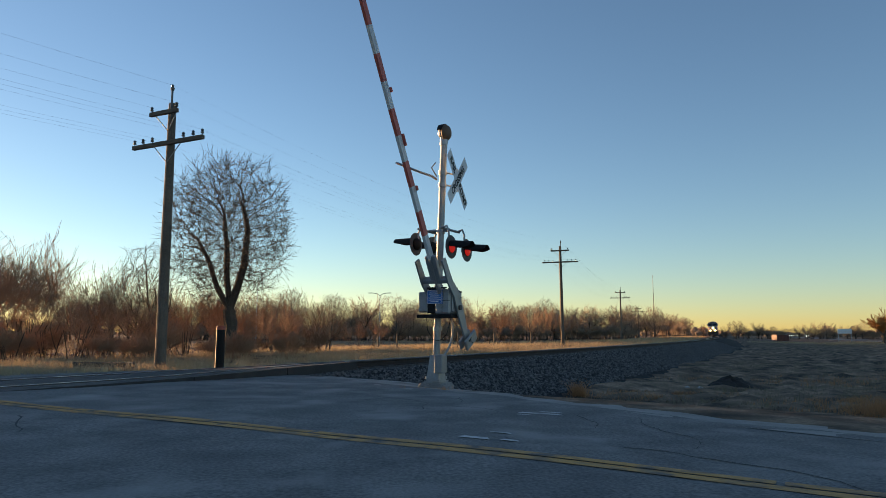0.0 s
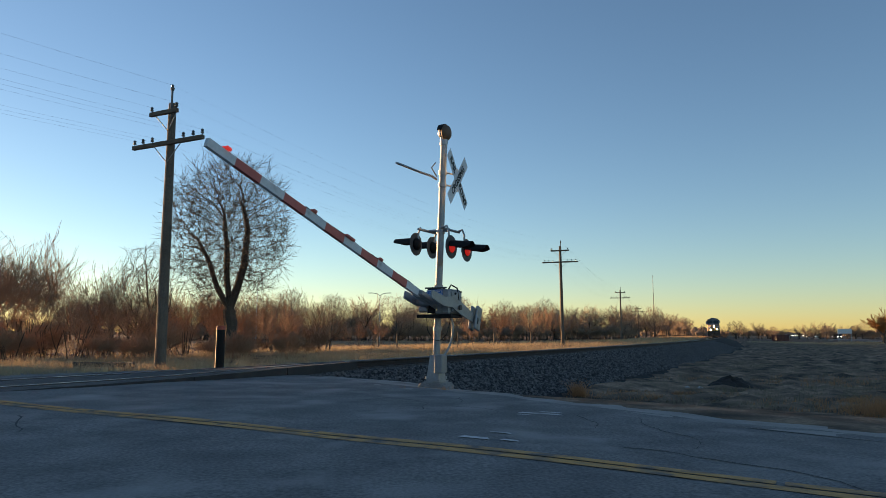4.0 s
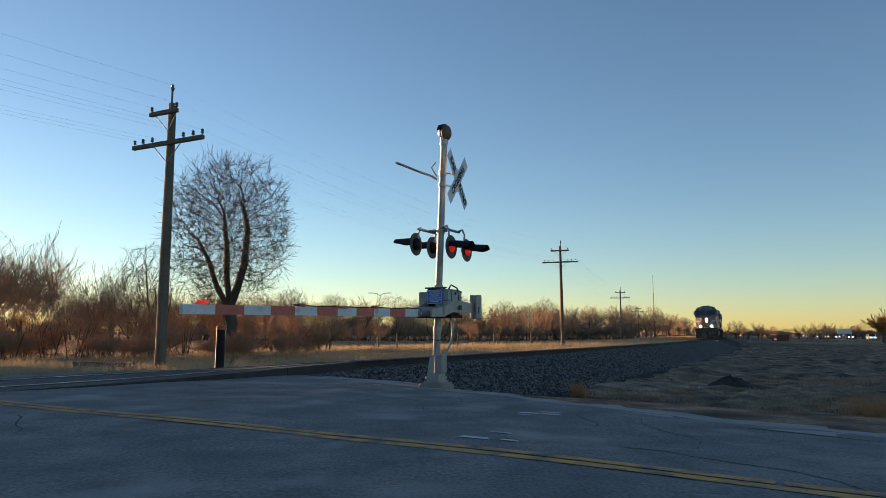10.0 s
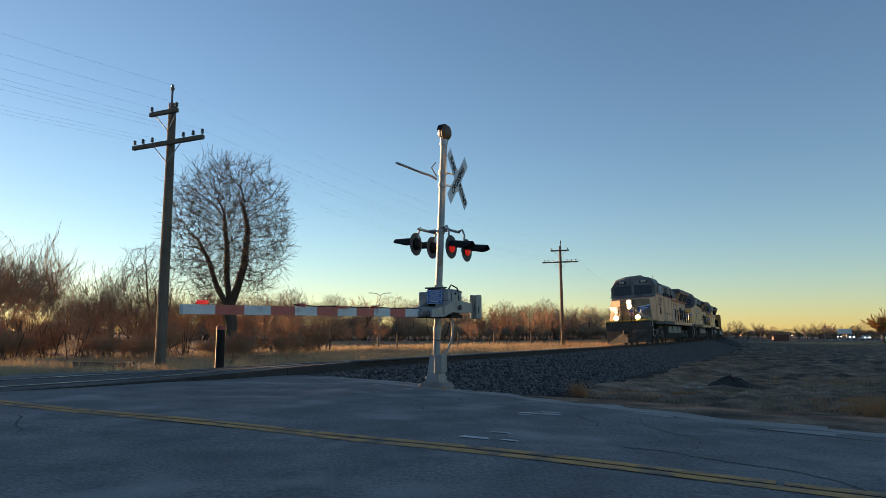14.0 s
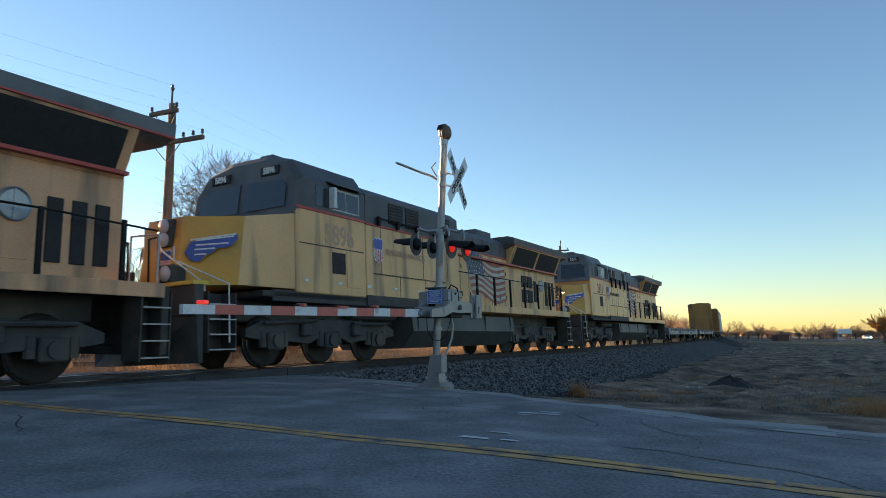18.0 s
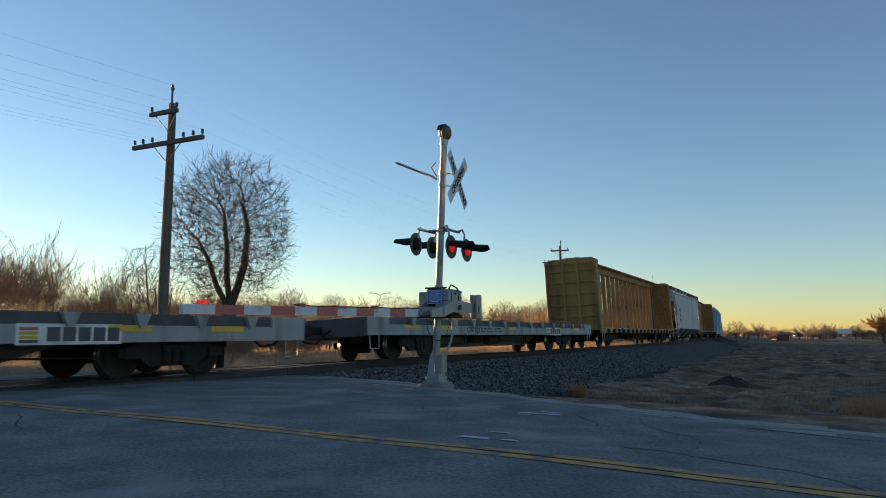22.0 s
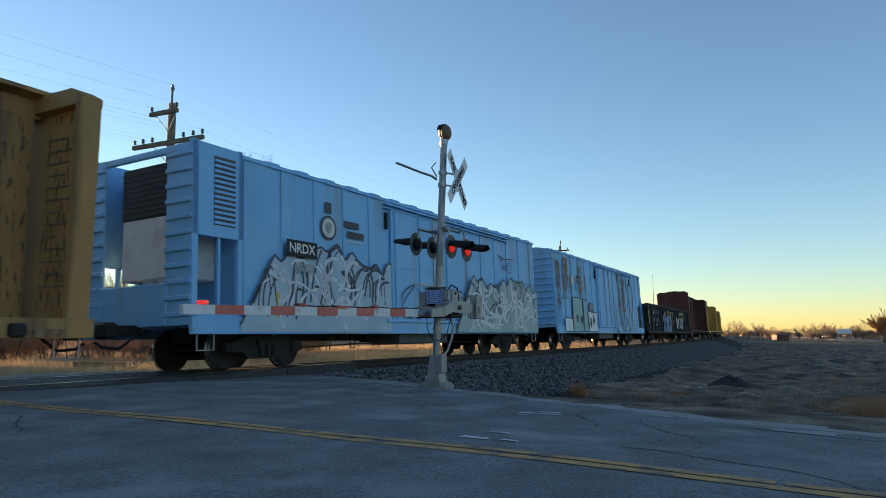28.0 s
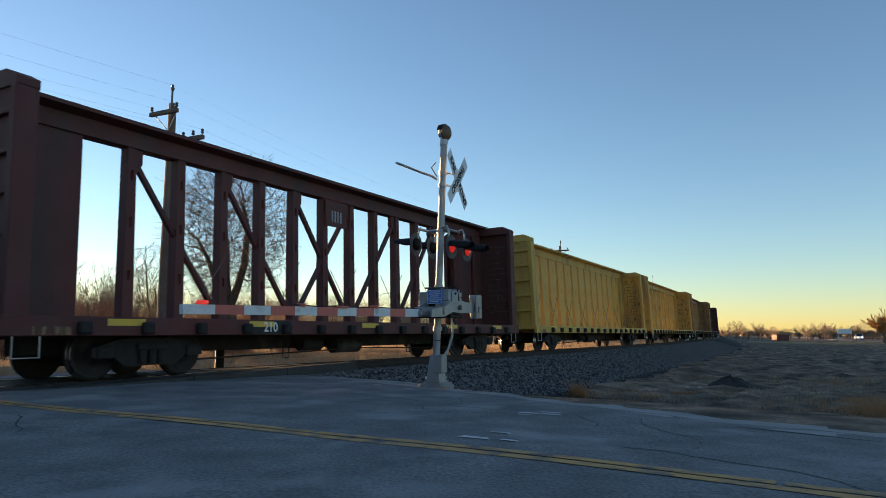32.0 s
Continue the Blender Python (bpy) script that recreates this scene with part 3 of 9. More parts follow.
                    v.append((x + side * (d if t == 0 or math.sin(a) > 0.3 else 0.095 + (d - 0.095) * max(0.15, (math.sin(a) + 0.45) / 0.75)), y + r * math.cos(a), z + zz - (0.04 if side > 0 else 0.0) * t))
        f = [(i, i + 1, 2 * n + i + 1, 2 * n + i) for i in range(n - 1)] + [(n + i, 3 * n + i, 3 * n + i + 1, n + i + 1) for i in range(n - 1)] + [(2 * n + i, 2 * n + i + 1, 3 * n + i + 1, 3 * n + i) for i in range(n - 1)]
        h.raw(v, f)
        part("visor", h, MAT["black"], li, "long black hood")
        part("hanger", Shape().pipe([(0.05 + 0.22 * side, y, 2.77), (x, y, 2.80), (x + 0.04 * side, y, 2.70), (x + 0.04 * side, y, 2.60)], 0.020), MAT["galv"], li)
    # gate mechanism on the mast
    box = Shape().box(0.10, 0.40, -0.24, 0.20, 1.26, 1.70, 0.03).box(-0.26, -0.07, -0.20, 0.16, 1.30, 1.66, 0.02)
    mech = part("gate_mechanism", box, MAT["silver"], th, "grey cast gate mechanism case")
    part("case_cover", Shape().box(0.395, 0.43, -0.18, 0.16, 1.30, 1.66, 0.015), MAT["silver"], mech)
    part("shaft", Shape().cyl((-0.32, 0.0, 1.38), (0.50, 0.0, 1.38), 0.045, n=12), MAT["plate"], mech)
    # a black block fills the gap, in place of the shade there
    part("case_gap", Shape().box(-0.08, 0.11, -0.19, 0.15, 1.28, 1.74, 0.01), MAT["black"], mech, "black block for the shade between the cases")
    part("hold_bar", Shape().box(-0.10, 0.34, -0.245, -0.225, 1.71, 1.735, 0.004), MAT["plate"], mech)
    part("latch_bolt", Shape().cyl((0.43, -0.1, 1.62), (0.45, -0.1, 1.62), 0.02, n=8), MAT["black"], mech)
    part("mount_plate", Shape().box(-0.28, 0.42, -0.22, 0.20, 1.20, 1.26, 0.006), MAT["black"], mech)
    part("cable_hose", Shape().pipe([(0.26, 0.06, 1.24), (0.27, 0.12, 1.05), (0.25, 0.12, 0.85), (0.20, 0.08, 0.66), (0.15, 0.0, 0.52), (0.12, -0.02, 0.44)], 0.022, 8), MAT["galv"], mech, "flexible grey cable hose")
    part("case_conduit", Shape().pipe([(0.30, -0.1, 1.70), (0.33, -0.06, 1.78), (0.42, 0.0, 1.72), (0.43, 0.04, 1.5)], 0.014, 6), MAT["black"], mech)
    part("loop_wire", Shape().pipe([(-0.17, -0.05, 1.22), (-0.14, -0.08, 1.0), (-0.02, -0.1, 0.82), (0.12, -0.09, 0.80), (0.24, -0.05, 0.92), (0.30, 0.0, 1.22)], 0.007, 5), MAT["black"], mech, "slack black wire loop")
    for zz in (1.34, 1.45, 1.56, 1.66):
        part("case_bolt", Shape().cyl((0.40, 0.12, zz), (0.445, 0.12, zz), 0.014, n=6), MAT["plate"], mech)
    part("case_seam", Shape().box(0.099, 0.402, -0.243, -0.2405, 1.49, 1.50).box(0.245, 0.255, -0.2435, -0.241, 1.28, 1.68), MAT["plate"], mech)
    plate = part("notice", Shape().box(-0.05, 0.27, -0.262, -0.256, 1.44, 1.69, 0.002), MAT["sign_blue"], th, "blue emergency notice with white writing")
    fr = Shape()
    for x0, x1, z0, z1 in ((-0.04, 0.26, 1.675, 1.682), (-0.04, 0.26, 1.448, 1.455), (-0.04, -0.033, 1.448, 1.682), (0.253, 0.26, 1.448, 1.682)):
        fr.box(x0, x1, -0.264, -0.262, z0, z1)
    for z, w in ((1.65, 0.10), (1.615, 0.12), (1.58, 0.09), (1.545, 0.12), (1.51, 0.125), (1.48, 0.08)):
        fr.box(0.11 - w, 0.11 + w, -0.264, -0.262, z - 0.006, z + 0.005)
    part("writing", fr, MAT["sign_white"], plate, "white border and lines of writing")
    return th


SIGNAL_THING = build_signal()


GATE_AT = Matrix.Translation((0.22, 0, 1.38))


def build_gate_arm(th):
    """The arm lies along -y in its own space and turns round x."""
    arm = part("gate_arm", Shape().box(-0.02, 0.02, -1.25, -0.35, -0.16, -0.05, 0.006), MAT["galv"], th, "striped red and white gate arm with red lamps", at=GATE_AT)
    n = 11
    L = 5.80
    for i in range(n):
        y0, y1 = -1.0 - (L - 1.0) * i / n, -1.0 - (L - 1.0) * (i + 1) / n
        h0, h1 = 0.062 - 0.010 * i / n, 0.062 - 0.010 * (i + 1) / n
        sh = Shape()
        v = [(x, yy, -0.10 + s * h) for x in (-0.028, 0.028) for yy, h in ((y0, h0), (y1, h1)) for s in (-1, 1)]
        sh.raw(v, [(0, 1, 3, 2), (4, 6, 7, 5), (0, 4, 5, 1), (2, 3, 7, 6), (0, 2, 6, 4), (1, 5, 7, 3)])
        part("stripe", sh, MAT["arm_white" if i % 2 == 0 else "arm_red"], arm, "white stripe" if i % 2 == 0 else "red stripe")
    for yy in (-5.52, -3.90, -2.25):
        part("arm_lamp", Shape().box(-0.06, 0.06, yy - 0.042, yy + 0.042, -0.045, 0.0, 0.012), MAT["lamp_red" if yy < -5 else "arm_red"], arm, "small red lamp")
    part("lamp_cable", Shape().pipe([(0.0, -0.9, -0.04)] + [(0.004 * (k % 2), -0.9 - 0.45 * k, -0.036 + 0.012 * (k % 2)) for k in range(1, 8)], 0.009, 5), MAT["black"], arm)
    part("lamp_bracket", Shape().box(-0.07, 0.07, -3.18, -2.98, -0.055, -0.02, 0.005), MAT["arm_red"], arm)
    # the two side plates; the near one runs back to the counterweight
    for x, back in ((-0.30, 0.12), (0.22, 0.66)):
        prof = [(-0.98, -0.17), (-0.98, -0.04), (-0.55, 0.0), (-0.30, 0.10), (0.05, 0.12), (back, 0.06), (back, -0.08), (0.05, -0.10), (-0.25, -0.08), (-0.55, -0.16)]
        part("side_plate", Shape().prism(prof, x, x + 0.03, "x"), MAT["silver"], arm, "silver counterweight arm")
    cw = part("counterweight", Shape().box(0.155, 0.205, 0.56, 0.74, -0.20, 0.24, 0.015).box(0.265, 0.315, 0.56, 0.76, -0.20, 0.24, 0.015).cyl((0.15, 0.65, 0.0), (0.33, 0.65, 0.0), 0.035, n=8), MAT["silver"], arm, "heavy grey counterweight plates")
    part("weight_slot", Shape().box(0.316, 0.319, 0.60, 0.72, -0.01, 0.02).box(0.316, 0.319, 0.61, 0.635, -0.10, 0.02), MAT["black"], cw)
    part("yoke", Shape().box(-0.30, 0.25, -0.62, -0.54, -0.15, 0.01, 0.01), MAT["silver"], arm)
    part("arm_bracket", Shape().box(-0.10, 0.10, -1.05, -0.55, -0.145, -0.06, 0.01), MAT["silver"], arm)
    return arm


GATE_ARM = build_gate_arm(SIGNAL_THING)
GATE_TURNS = ((0, 60.5), (0.5, 54.5), (1, 48.5), (1.5, 42.7), (2, 37.2), (2.5, 32), (3, 26.8), (3.5, 22), (4.2, 15.8), (4.9, 10.2), (5.5, 6.2), (6, 4.0), (6.5, 2.6), (7, 0.8), (7.4, -0.8), (8, -1.0), (32, -1.0))


def gate_motion():
    walk(GATE_ARM, [(t, GATE_AT @ Matrix.Rotation(radians(-a), 4, "X")) for t, a in GATE_TURNS])


# ---- poles and wires ----
def build_pole(at, height, arms, lean=(0.0, 0.0), tip=0.0, label="weathered wooden utility pole with a crossarm"):
    th = thing("utility_pole", label, "utility pole", at, group="poles along the railway")
    top = Vector((lean[0], lean[1], height))
    sh = Shape()
    sh.cyl((0, 0, -0.6), tuple(top * 0.5), 0.155, 0.135, 14, False)
    sh.cyl(tuple(top * 0.5), tuple(top), 0.135, 0.105, 14)
    part("pole", sh, MAT["pole_wood"], th)
    pins = []
    for z, a, b, pin in arms:
        ox = lean[0] * z / height
        arm = part("crossarm", Shape().box(ox + a, ox + b, -0.18, -0.07, z - 0.06, z + 0.06, 0.01), MAT["pole_wood"], th, "wooden crossarm")
        part("brace", Shape().pipe([(ox + min(0.6, b) * 0.9, -0.12, z - 0.05), (ox + 0.02, -0.12, z - 0.55)], 0.014, 5).pipe([(ox + max(-0.6, a) * 0.9, -0.12, z - 0.05), (ox - 0.02, -0.12, z - 0.55)], 0.014, 5), MAT["galv"], arm)
        for px in pin:
            part("insulator", Shape().cyl((ox + px, -0.12, z + 0.05), (ox + px, -0.12, z + 0.13), 0.012, n=5).lathe([(0.045, 0), (0.05, 0.03), (0.03, 0.06), (0.045, 0.08), (0.04, 0.11), (0.01, 0.13)], 8, Matrix.Translation((ox + px, -0.12, z + 0.11))), MAT["insulator"], arm)
            pins.append(at @ Vector((ox + px, -0.12, z + 0.22)))
    if tip:
        part("pole_top_pin", Shape().cyl((top.x + 0.08, -0.1, height - 0.45), (top.x + 0.08, -0.1, height + tip), 0.03, n=8).lathe([(0.05, 0), (0.06, 0.06), (0.03, 0.1), (0.05, 0.14), (0.01, 0.18)], 8, Matrix.Translation((top.x + 0.08, -0.1, height + tip))), MAT["insulator"], th)
        pins.append(at @ Vector((top.x + 0.08, -0.1, height + tip + 0.15)))
    return pins


def pole_at(x, y, turn, z=None):
    return Matrix.Translation((x, y, ground_at(x, y) if z is None else z)) @ Matrix.Rotation(radians(turn), 4, "Z")


FULL = (-1.35, -1.0, -0.62, 0.62, 1.0, 1.35)
P1 = build_pole(pole_at(-7.8, 19.5, -27), 7.62, ((7.35, -0.75, 0.35, (-0.7, 0.3)), (6.43, -1.4, 1.4, FULL)), (-0.02, 0.0), 0.36, "tall grey wooden utility pole with two crossarms")
P2 = build_pole(pole_at(10.25, 60, -22, -0.45), 8.75, ((8.35, -0.8, 0.8, (-0.7, 0.7)), (7.35, -1.55, 1.55, FULL)), (-0.12, 0.0), 0.3)
P3 = build_pole(pole_at(28.45, 112, -18, -0.6), 8.3, ((7.9, -0.8, 0.8, (-0.7, 0.7)), (7.05, -1.55, 1.55, FULL)), (0, 0), 0.3)
P4 = build_pole(pole_at(46.0, 165, -15, -0.7), 7.6, ((7.3, -0.8, 0.8, (-0.7, 0.7)), (6.6, -1.55, 1.55, FULL)), (0, 0), 0.2)
P5 = build_pole(pole_at(63.0, 225, -14, -0.7), 7.6, ((7.3, -0.8, 0.8, (-0.7, 0.7)), (6.6, -1.55, 1.55, FULL)), (0, 0), 0.2)
P0 = [p + Vector((-26.0, -44.0, 0.6)) for p in P1]


def build_wire(a, b, sag, r=0.006):
    sh = Shape()
    pts = []
    for i in range(17):
        t = i / 16
        p = a.lerp(b, t)
        pts.append((p.x, p.y, p.z - 4 * sag * t * (1 - t)))
    sh.pipe(pts, r, 4)
    solid("overhead_wire", sh, MAT["wire"], "thin dark overhead wire between the poles", "wire", group="overhead wires")


for k in range(len(P1)):
    build_wire(P0[k], P1[k], 0.9, 0.0017)
    build_wire(P1[k], P2[k], 0.9, 0.0012)
    build_wire(P2[k], P3[k], 0.9, 0.002)
    if k % 2 == 0:
        build_wire(P3[k], P4[k], 0.8, 0.005)


# ---- bare trees ----
def grow(seed, height, trunk_r, split, spread, levels, kids, twist=0.35, up=0.25, stems=1, first=0.28, ratio=0.72, twig_r=0.006, crown=None, thick=0.022, shoots=2):
    """A bare tree: trunk and limbs in one shape, twigs in another. Height in metres; it stands at the origin."""
    rng = random.Random(seed)
    wood, twigs = Shape(), Shape()

    def limb(p, d, l, r, level):
        n = 3 if level < 3 else 2
        for i in range(n):
            d = (d + Vector((rng.uniform(-1, 1), rng.uniform(-1, 1), rng.uniform(-0.6, 1))) * twist * (0.5 if level == 0 else 1) / n + Vector((0, 0, up / n))).normalized()
            q = p + d * (l / n)
            if crown and level > 0 and not crown(q):
                return
            r2 = r * (0.86 if level < 2 else 0.72)
            sh, ns = (wood, 8 if level < 2 else 5) if r > thick else (twigs, 3)
            sh.cyl(p, q, r, max(r2, twig_r * 0.6), ns, False)
            p, r = q, r2
            if level > 0 and level < levels and i < n - 1:
                for _ in range(rng.randint(1, shoots)):
                    side(p, d, l * rng.uniform(0.45, 0.75), r * 0.6, level + 1)
        if level < levels:
            for _ in range(kids if level else split):
                side(p, d, l * ratio * rng.uniform(0.75, 1.15), r * rng.uniform(0.6, 0.82), level + 1)

    def side(p, d, l, r, level):
        a = d.orthogonal().normalized()
        a.rotate(Matrix.Rotation(rng.uniform(0, 2 * math.pi), 3, d))
        limb(p, (d + a * spread * rng.uniform(0.5, 1.2)).normalized(), l, max(r, twig_r), level)

    if stems > 1:
        wood.cyl((0, 0, -0.42), (0, 0, -0.2), 0.55, 0.5, 9)
    for s in range(stems):
        t = rng.uniform(0, 6.28)
        lean = 0.0 if stems == 1 else rng.uniform(0.15, 0.55)
        o = Vector((math.cos(t), math.sin(t), 0)) * (0.0 if stems == 1 else rng.uniform(0.05, 0.5))
        limb(o + Vector((0, 0, -0.3)), Vector((math.cos(t) * lean, math.sin(t) * lean, 1)).normalized(), height * first, trunk_r, 0)
    top = max((v[2] for sh in (wood, twigs) for v in sh.v), default=height)
    k = height / top
    for sh in (wood, twigs):
        sh.v = [(x * k, y * k, z * k) for x, y, z in sh.v]
    return wood, twigs


def bare_crown(seed, fork, centre, rx, rz, points, trunk_r, step=0.2, kill=0.42, twig_r=0.006, thick=0.014, tips=3, tip_l=0.45, lean=(0.0, 0.0), power=0.57, stray=0.13, limbs=()):
    """A bare tree that grows into an uneven round crown: every free spot in it pulls the nearest branch towards itself."""
    rng = np.random.RandomState(seed)
    pts = []
    while len(pts) < points:
        q = rng.uniform(-1, 1, 3)
        d = float(np.linalg.norm(q))
        a = math.atan2(q[1], q[0])
        if d < 1 + 0.06 * math.sin(3 * a + seed) + 0.05 * math.sin(5 * a + 4 * q[2]) and rng.rand() < 0.25 + 0.75 * d:
            pts.append((centre[0] + q[0] * rx, centre[1] + q[1] * rx, centre[2] + q[2] * rz))
    pts = np.array(pts)
    n0 = max(3, int(fork / step))
    nodes = [(lean[0] * k / n0 + 0.03 * math.sin(k), lean[1] * k / n0, -0.3 + (fork + 0.3) * k / n0) for k in range(n0 + 1)]
    parent = [-1] + list(range(n0))
    for line in limbs:
        at = n0
        for a, b in zip((nodes[n0],) + line[:-1], line):
            steps = max(2, int(math.dist(a, b) / step))
            for k in range(1, steps + 1):
                nodes.append(tuple(p + (q - p) * k / steps + 0.02 * math.sin(5 * k + len(nodes)) for p, q in zip(a, b)))
                parent.append(at)
                at = len(nodes) - 1
    near = np.full(len(pts), 1e9)
    who = np.zeros(len(pts), int)

    def consider(i0):
        for i in range(i0, len(nodes)):
            d = np.linalg.norm(pts - nodes[i], axis=1)
            m = d < near
            near[m], who[m] = d[m], i

    consider(n0 - 1)
    for _ in range(160):
        keep = near > kill
        pts, near, who = pts[keep], near[keep], who[keep]
        if not len(pts):
            break
        first = len(nodes)
        for i in np.unique(who):
            m = who == i
            v = pts[m] - np.array(nodes[i])
            v = (v / np.linalg.norm(v, axis=1)[:, None]).mean(0) + rng.normal(0, stray, 3) + (0, 0, 0.05)
            l = np.linalg.norm(v)
            if l < 1e-3:
                continue
            q = np.array(nodes[i]) + v / l * step
            nodes.append(tuple(q))
            parent.append(int(i))
        consider(first)
    # thickness: every branch carries what grows from it
    n = len(nodes)
    load = [0.0] * n
    kids = [0] * n
    for i in range(n - 1, 0, -1):
        if kids[i] == 0:
            load[i] = 1.0
        load[parent[i]] += load[i]
        kids[parent[i]] += 1
    big = max(load[1], 1.0)
    rad = [max(twig_r, trunk_r * (l / big) ** power) for l in load]
    wood, twigs = Shape(), Shape()
    for i in range(1, n):
        r1, r0 = rad[i], min(rad[parent[i]], rad[i] * 1.25)
        sh, ns = (wood, 8 if r1 > 0.06 else 5) if r1 > thick else (twigs, 3)
        sh.cyl(nodes[parent[i]], nodes[i], r0, r1, ns, False)
    for i in range(n0 + 2, n):
        if rad[i] < thick * 1.2:
            p = Vector(nodes[i])
            d = (p - Vector(nodes[parent[i]])).normalized()
            for _ in range(tips if kids[i] == 0 else 1):
                e = (d + Vector(rng.normal(0, 0.55, 3)) + Vector((0, 0, 0.25))).normalized()
                l = tip_l * rng.uniform(0.5, 1.2)
                q = p + e * l * 0.5
                w = q + (e + Vector(rng.normal(0, 0.3, 3)) + Vector((0, 0, 0.15))).normalized() * l * 0.5
                twigs.cyl(p, q, twig_r, twig_r * 0.8, 3, False)
                twigs.cyl(q, w, twig_r * 0.8, twig_r * 0.5, 3, False)
    return wood, twigs


def crown_kind(label, name, mats, **kw):
    w, t = bare_crown(**kw)
    return name, label, "tree", (raw_mesh(w, "trunk", MAT[mats[0]]), raw_mesh(t, "crown", MAT[mats[1]]))


def raw_mesh(sh, name, mat):
    me = bpy.data.meshes.new(name)
    me.from_pydata(sh.v, [], sh.f)
    me.materials.append(mat)
    return me


def tree_kind(label, category, name, mats, **kw):
    w, t = grow(**kw)
    return name, label, category, (raw_mesh(w, "trunk", MAT[mats[0]]), raw_mesh(t, "crown", MAT[mats[1]]))


def plant(kind, x, y, scale=1.0, turn=0.0, group="bare trees", sink=0.0):
    name, label, category, (w, t) = kind
    z = ground_at(x, y) - sink
    th = thing(name, label, category, Matrix.Translation((x, y, z)) @ Matrix.Rotation(turn, 4, "Z"), group)
    for nm, me in (("trunk", w), ("crown", t)):
        ob = part(nm, me, None, th)
        ob.scale = (scale, scale, scale)
    return th


def round_crown(c, rx, rz, lump=0.0):
    """Keeps the crown inside an uneven egg."""
    def inside(q):
        a = math.atan2(q.y, q.x)
        k = 1 + lump * math.sin(3 * a + q.z) + lump * math.sin(5 * a - 1.7 * q.z)
        return (q.x ** 2 + q.y ** 2) / (rx * k) ** 2 + (q.z - c) ** 2 / (rz * k) ** 2 < 1
    return inside


BIG = crown_kind("large bare cottonwood with forked trunk and fine round crown", "bare_tree", ("bark", "twig"), seed=3, fork=2.2, centre=(-0.35, 0.0, 6.05), rx=2.95, rz=3.65, points=3300, trunk_r=0.31, step=0.18, kill=0.26, tips=5, tip_l=0.8, twig_r=0.0085, lean=(-0.12, 0.1), power=0.61, stray=0.15, limbs=(((-0.75, 0.1, 3.3), (-1.15, 0.2, 4.5), (-1.7, 0.3, 5.6)), ((0.15, -0.1, 3.2), (0.45, -0.1, 4.4), (0.55, 0.0, 6.2), (0.3, 0.1, 7.4)), ((-0.35, -0.2, 3.8), (-0.45, -0.4, 5.4), (-0.6, -0.3, 6.9))))
SIDE = crown_kind("slender bare tree with thin arching branches", "bare_tree", ("bark", "twig"), seed=9, fork=0.8, centre=(-0.4, 0.0, 3.6), rx=1.7, rz=2.5, points=1000, trunk_r=0.10, step=0.17, kill=0.27, twig_r=0.009, lean=(0.1, 0.0))
SHRUB_A = tree_kind("tall bare reddish brown shrub with many upright stems", "shrub", "bare_shrub", ("bark", "twig_red"), seed=21, height=5.6, trunk_r=0.026, split=2, spread=0.62, levels=4, kids=1, twist=0.55, up=0.10, stems=9, first=0.34, ratio=0.74, twig_r=0.009, thick=0.016, shoots=2)
SHRUB_B = tree_kind("bare tangled brown shrub", "shrub", "bare_shrub", ("bark", "twig_red"), seed=33, height=5.0, trunk_r=0.026, split=2, spread=0.66, levels=4, kids=2, twist=0.55, up=0.10, stems=7, first=0.32, ratio=0.74, twig_r=0.0085, thick=0.016, shoots=1)
SCRUB = tree_kind("low brown bare scrub", "shrub", "low_scrub", ("bark", "twig_red"), seed=35, height=1.9, trunk_r=0.012, split=3, spread=0.75, levels=3, kids=2, twist=0.5, up=0.10, stems=24, first=0.38, ratio=0.66, twig_r=0.006, thick=0.02)
LONE = crown_kind("lone bare tree with a full round crown", "far_tree", ("bark", "twig_far_lit"), seed=4, fork=1.3, centre=(0, 0, 3.75), rx=3.0, rz=2.3, points=900, trunk_r=0.26, step=0.25, kill=0.42, twig_r=0.014, thick=0.03)
# unseen shrub, made only to block the low sun
SHADE_HEDGE = tree_kind("dense bare shrub added out of view to shade the crossing", "shrub", "shade_hedge_shrub", ("bark", "twig"), seed=91, height=3.7, trunk_r=0.035, split=3, spread=0.7, levels=4, kids=2, twist=0.5, up=0.12, stems=26, first=0.32, ratio=0.72, twig_r=0.022, thick=0.03)
FAR_A = crown_kind("far bare tree in the tree line", "far_tree", ("bark", "twig_far_lit"), seed=6, fork=0.9, centre=(0.2, 0, 4.3), rx=3.0, rz=3.5, points=1100, trunk_r=0.17, step=0.3, kill=0.46, twig_r=0.012, thick=0.03, tips=4, tip_l=0.9)
FAR_B = tree_kind("far bare tree in the tree line", "tree", "far_tree", ("bark", "twig_far_lit"), seed=52, height=8.0, trunk_r=0.15, split=5, spread=0.7, levels=5, kids=2, twist=0.5, up=0.10, first=0.14, ratio=0.82, twig_r=0.014, crown=round_crown(4.2, 3.9, 4.2, 0.12), thick=0.03, shoots=1)
BRUSH = tree_kind("far bare brown brush", "shrub", "far_brush", ("bark", "twig_far_lit"), seed=71, height=4.5, trunk_r=0.04, split=3, spread=0.7, levels=3, kids=2, twist=0.5, up=0.15, stems=18, first=0.30, ratio=0.76, twig_r=0.014, thick=0.03)
LEAFY = tree_kind("tree with dry brown leaves, orange sunlight put into their colour", "tree", "leafy_tree", ("bark", "leaf_sunlit"), seed=61, height=8.0, trunk_r=0.2, split=5, spread=0.7, levels=5, kids=2, twist=0.45, up=0.1, first=0.14, ratio=0.80, twig_r=0.03, crown=round_crown(4.4, 3.6, 4.0, 0.1), thick=0.05, shoots=2)

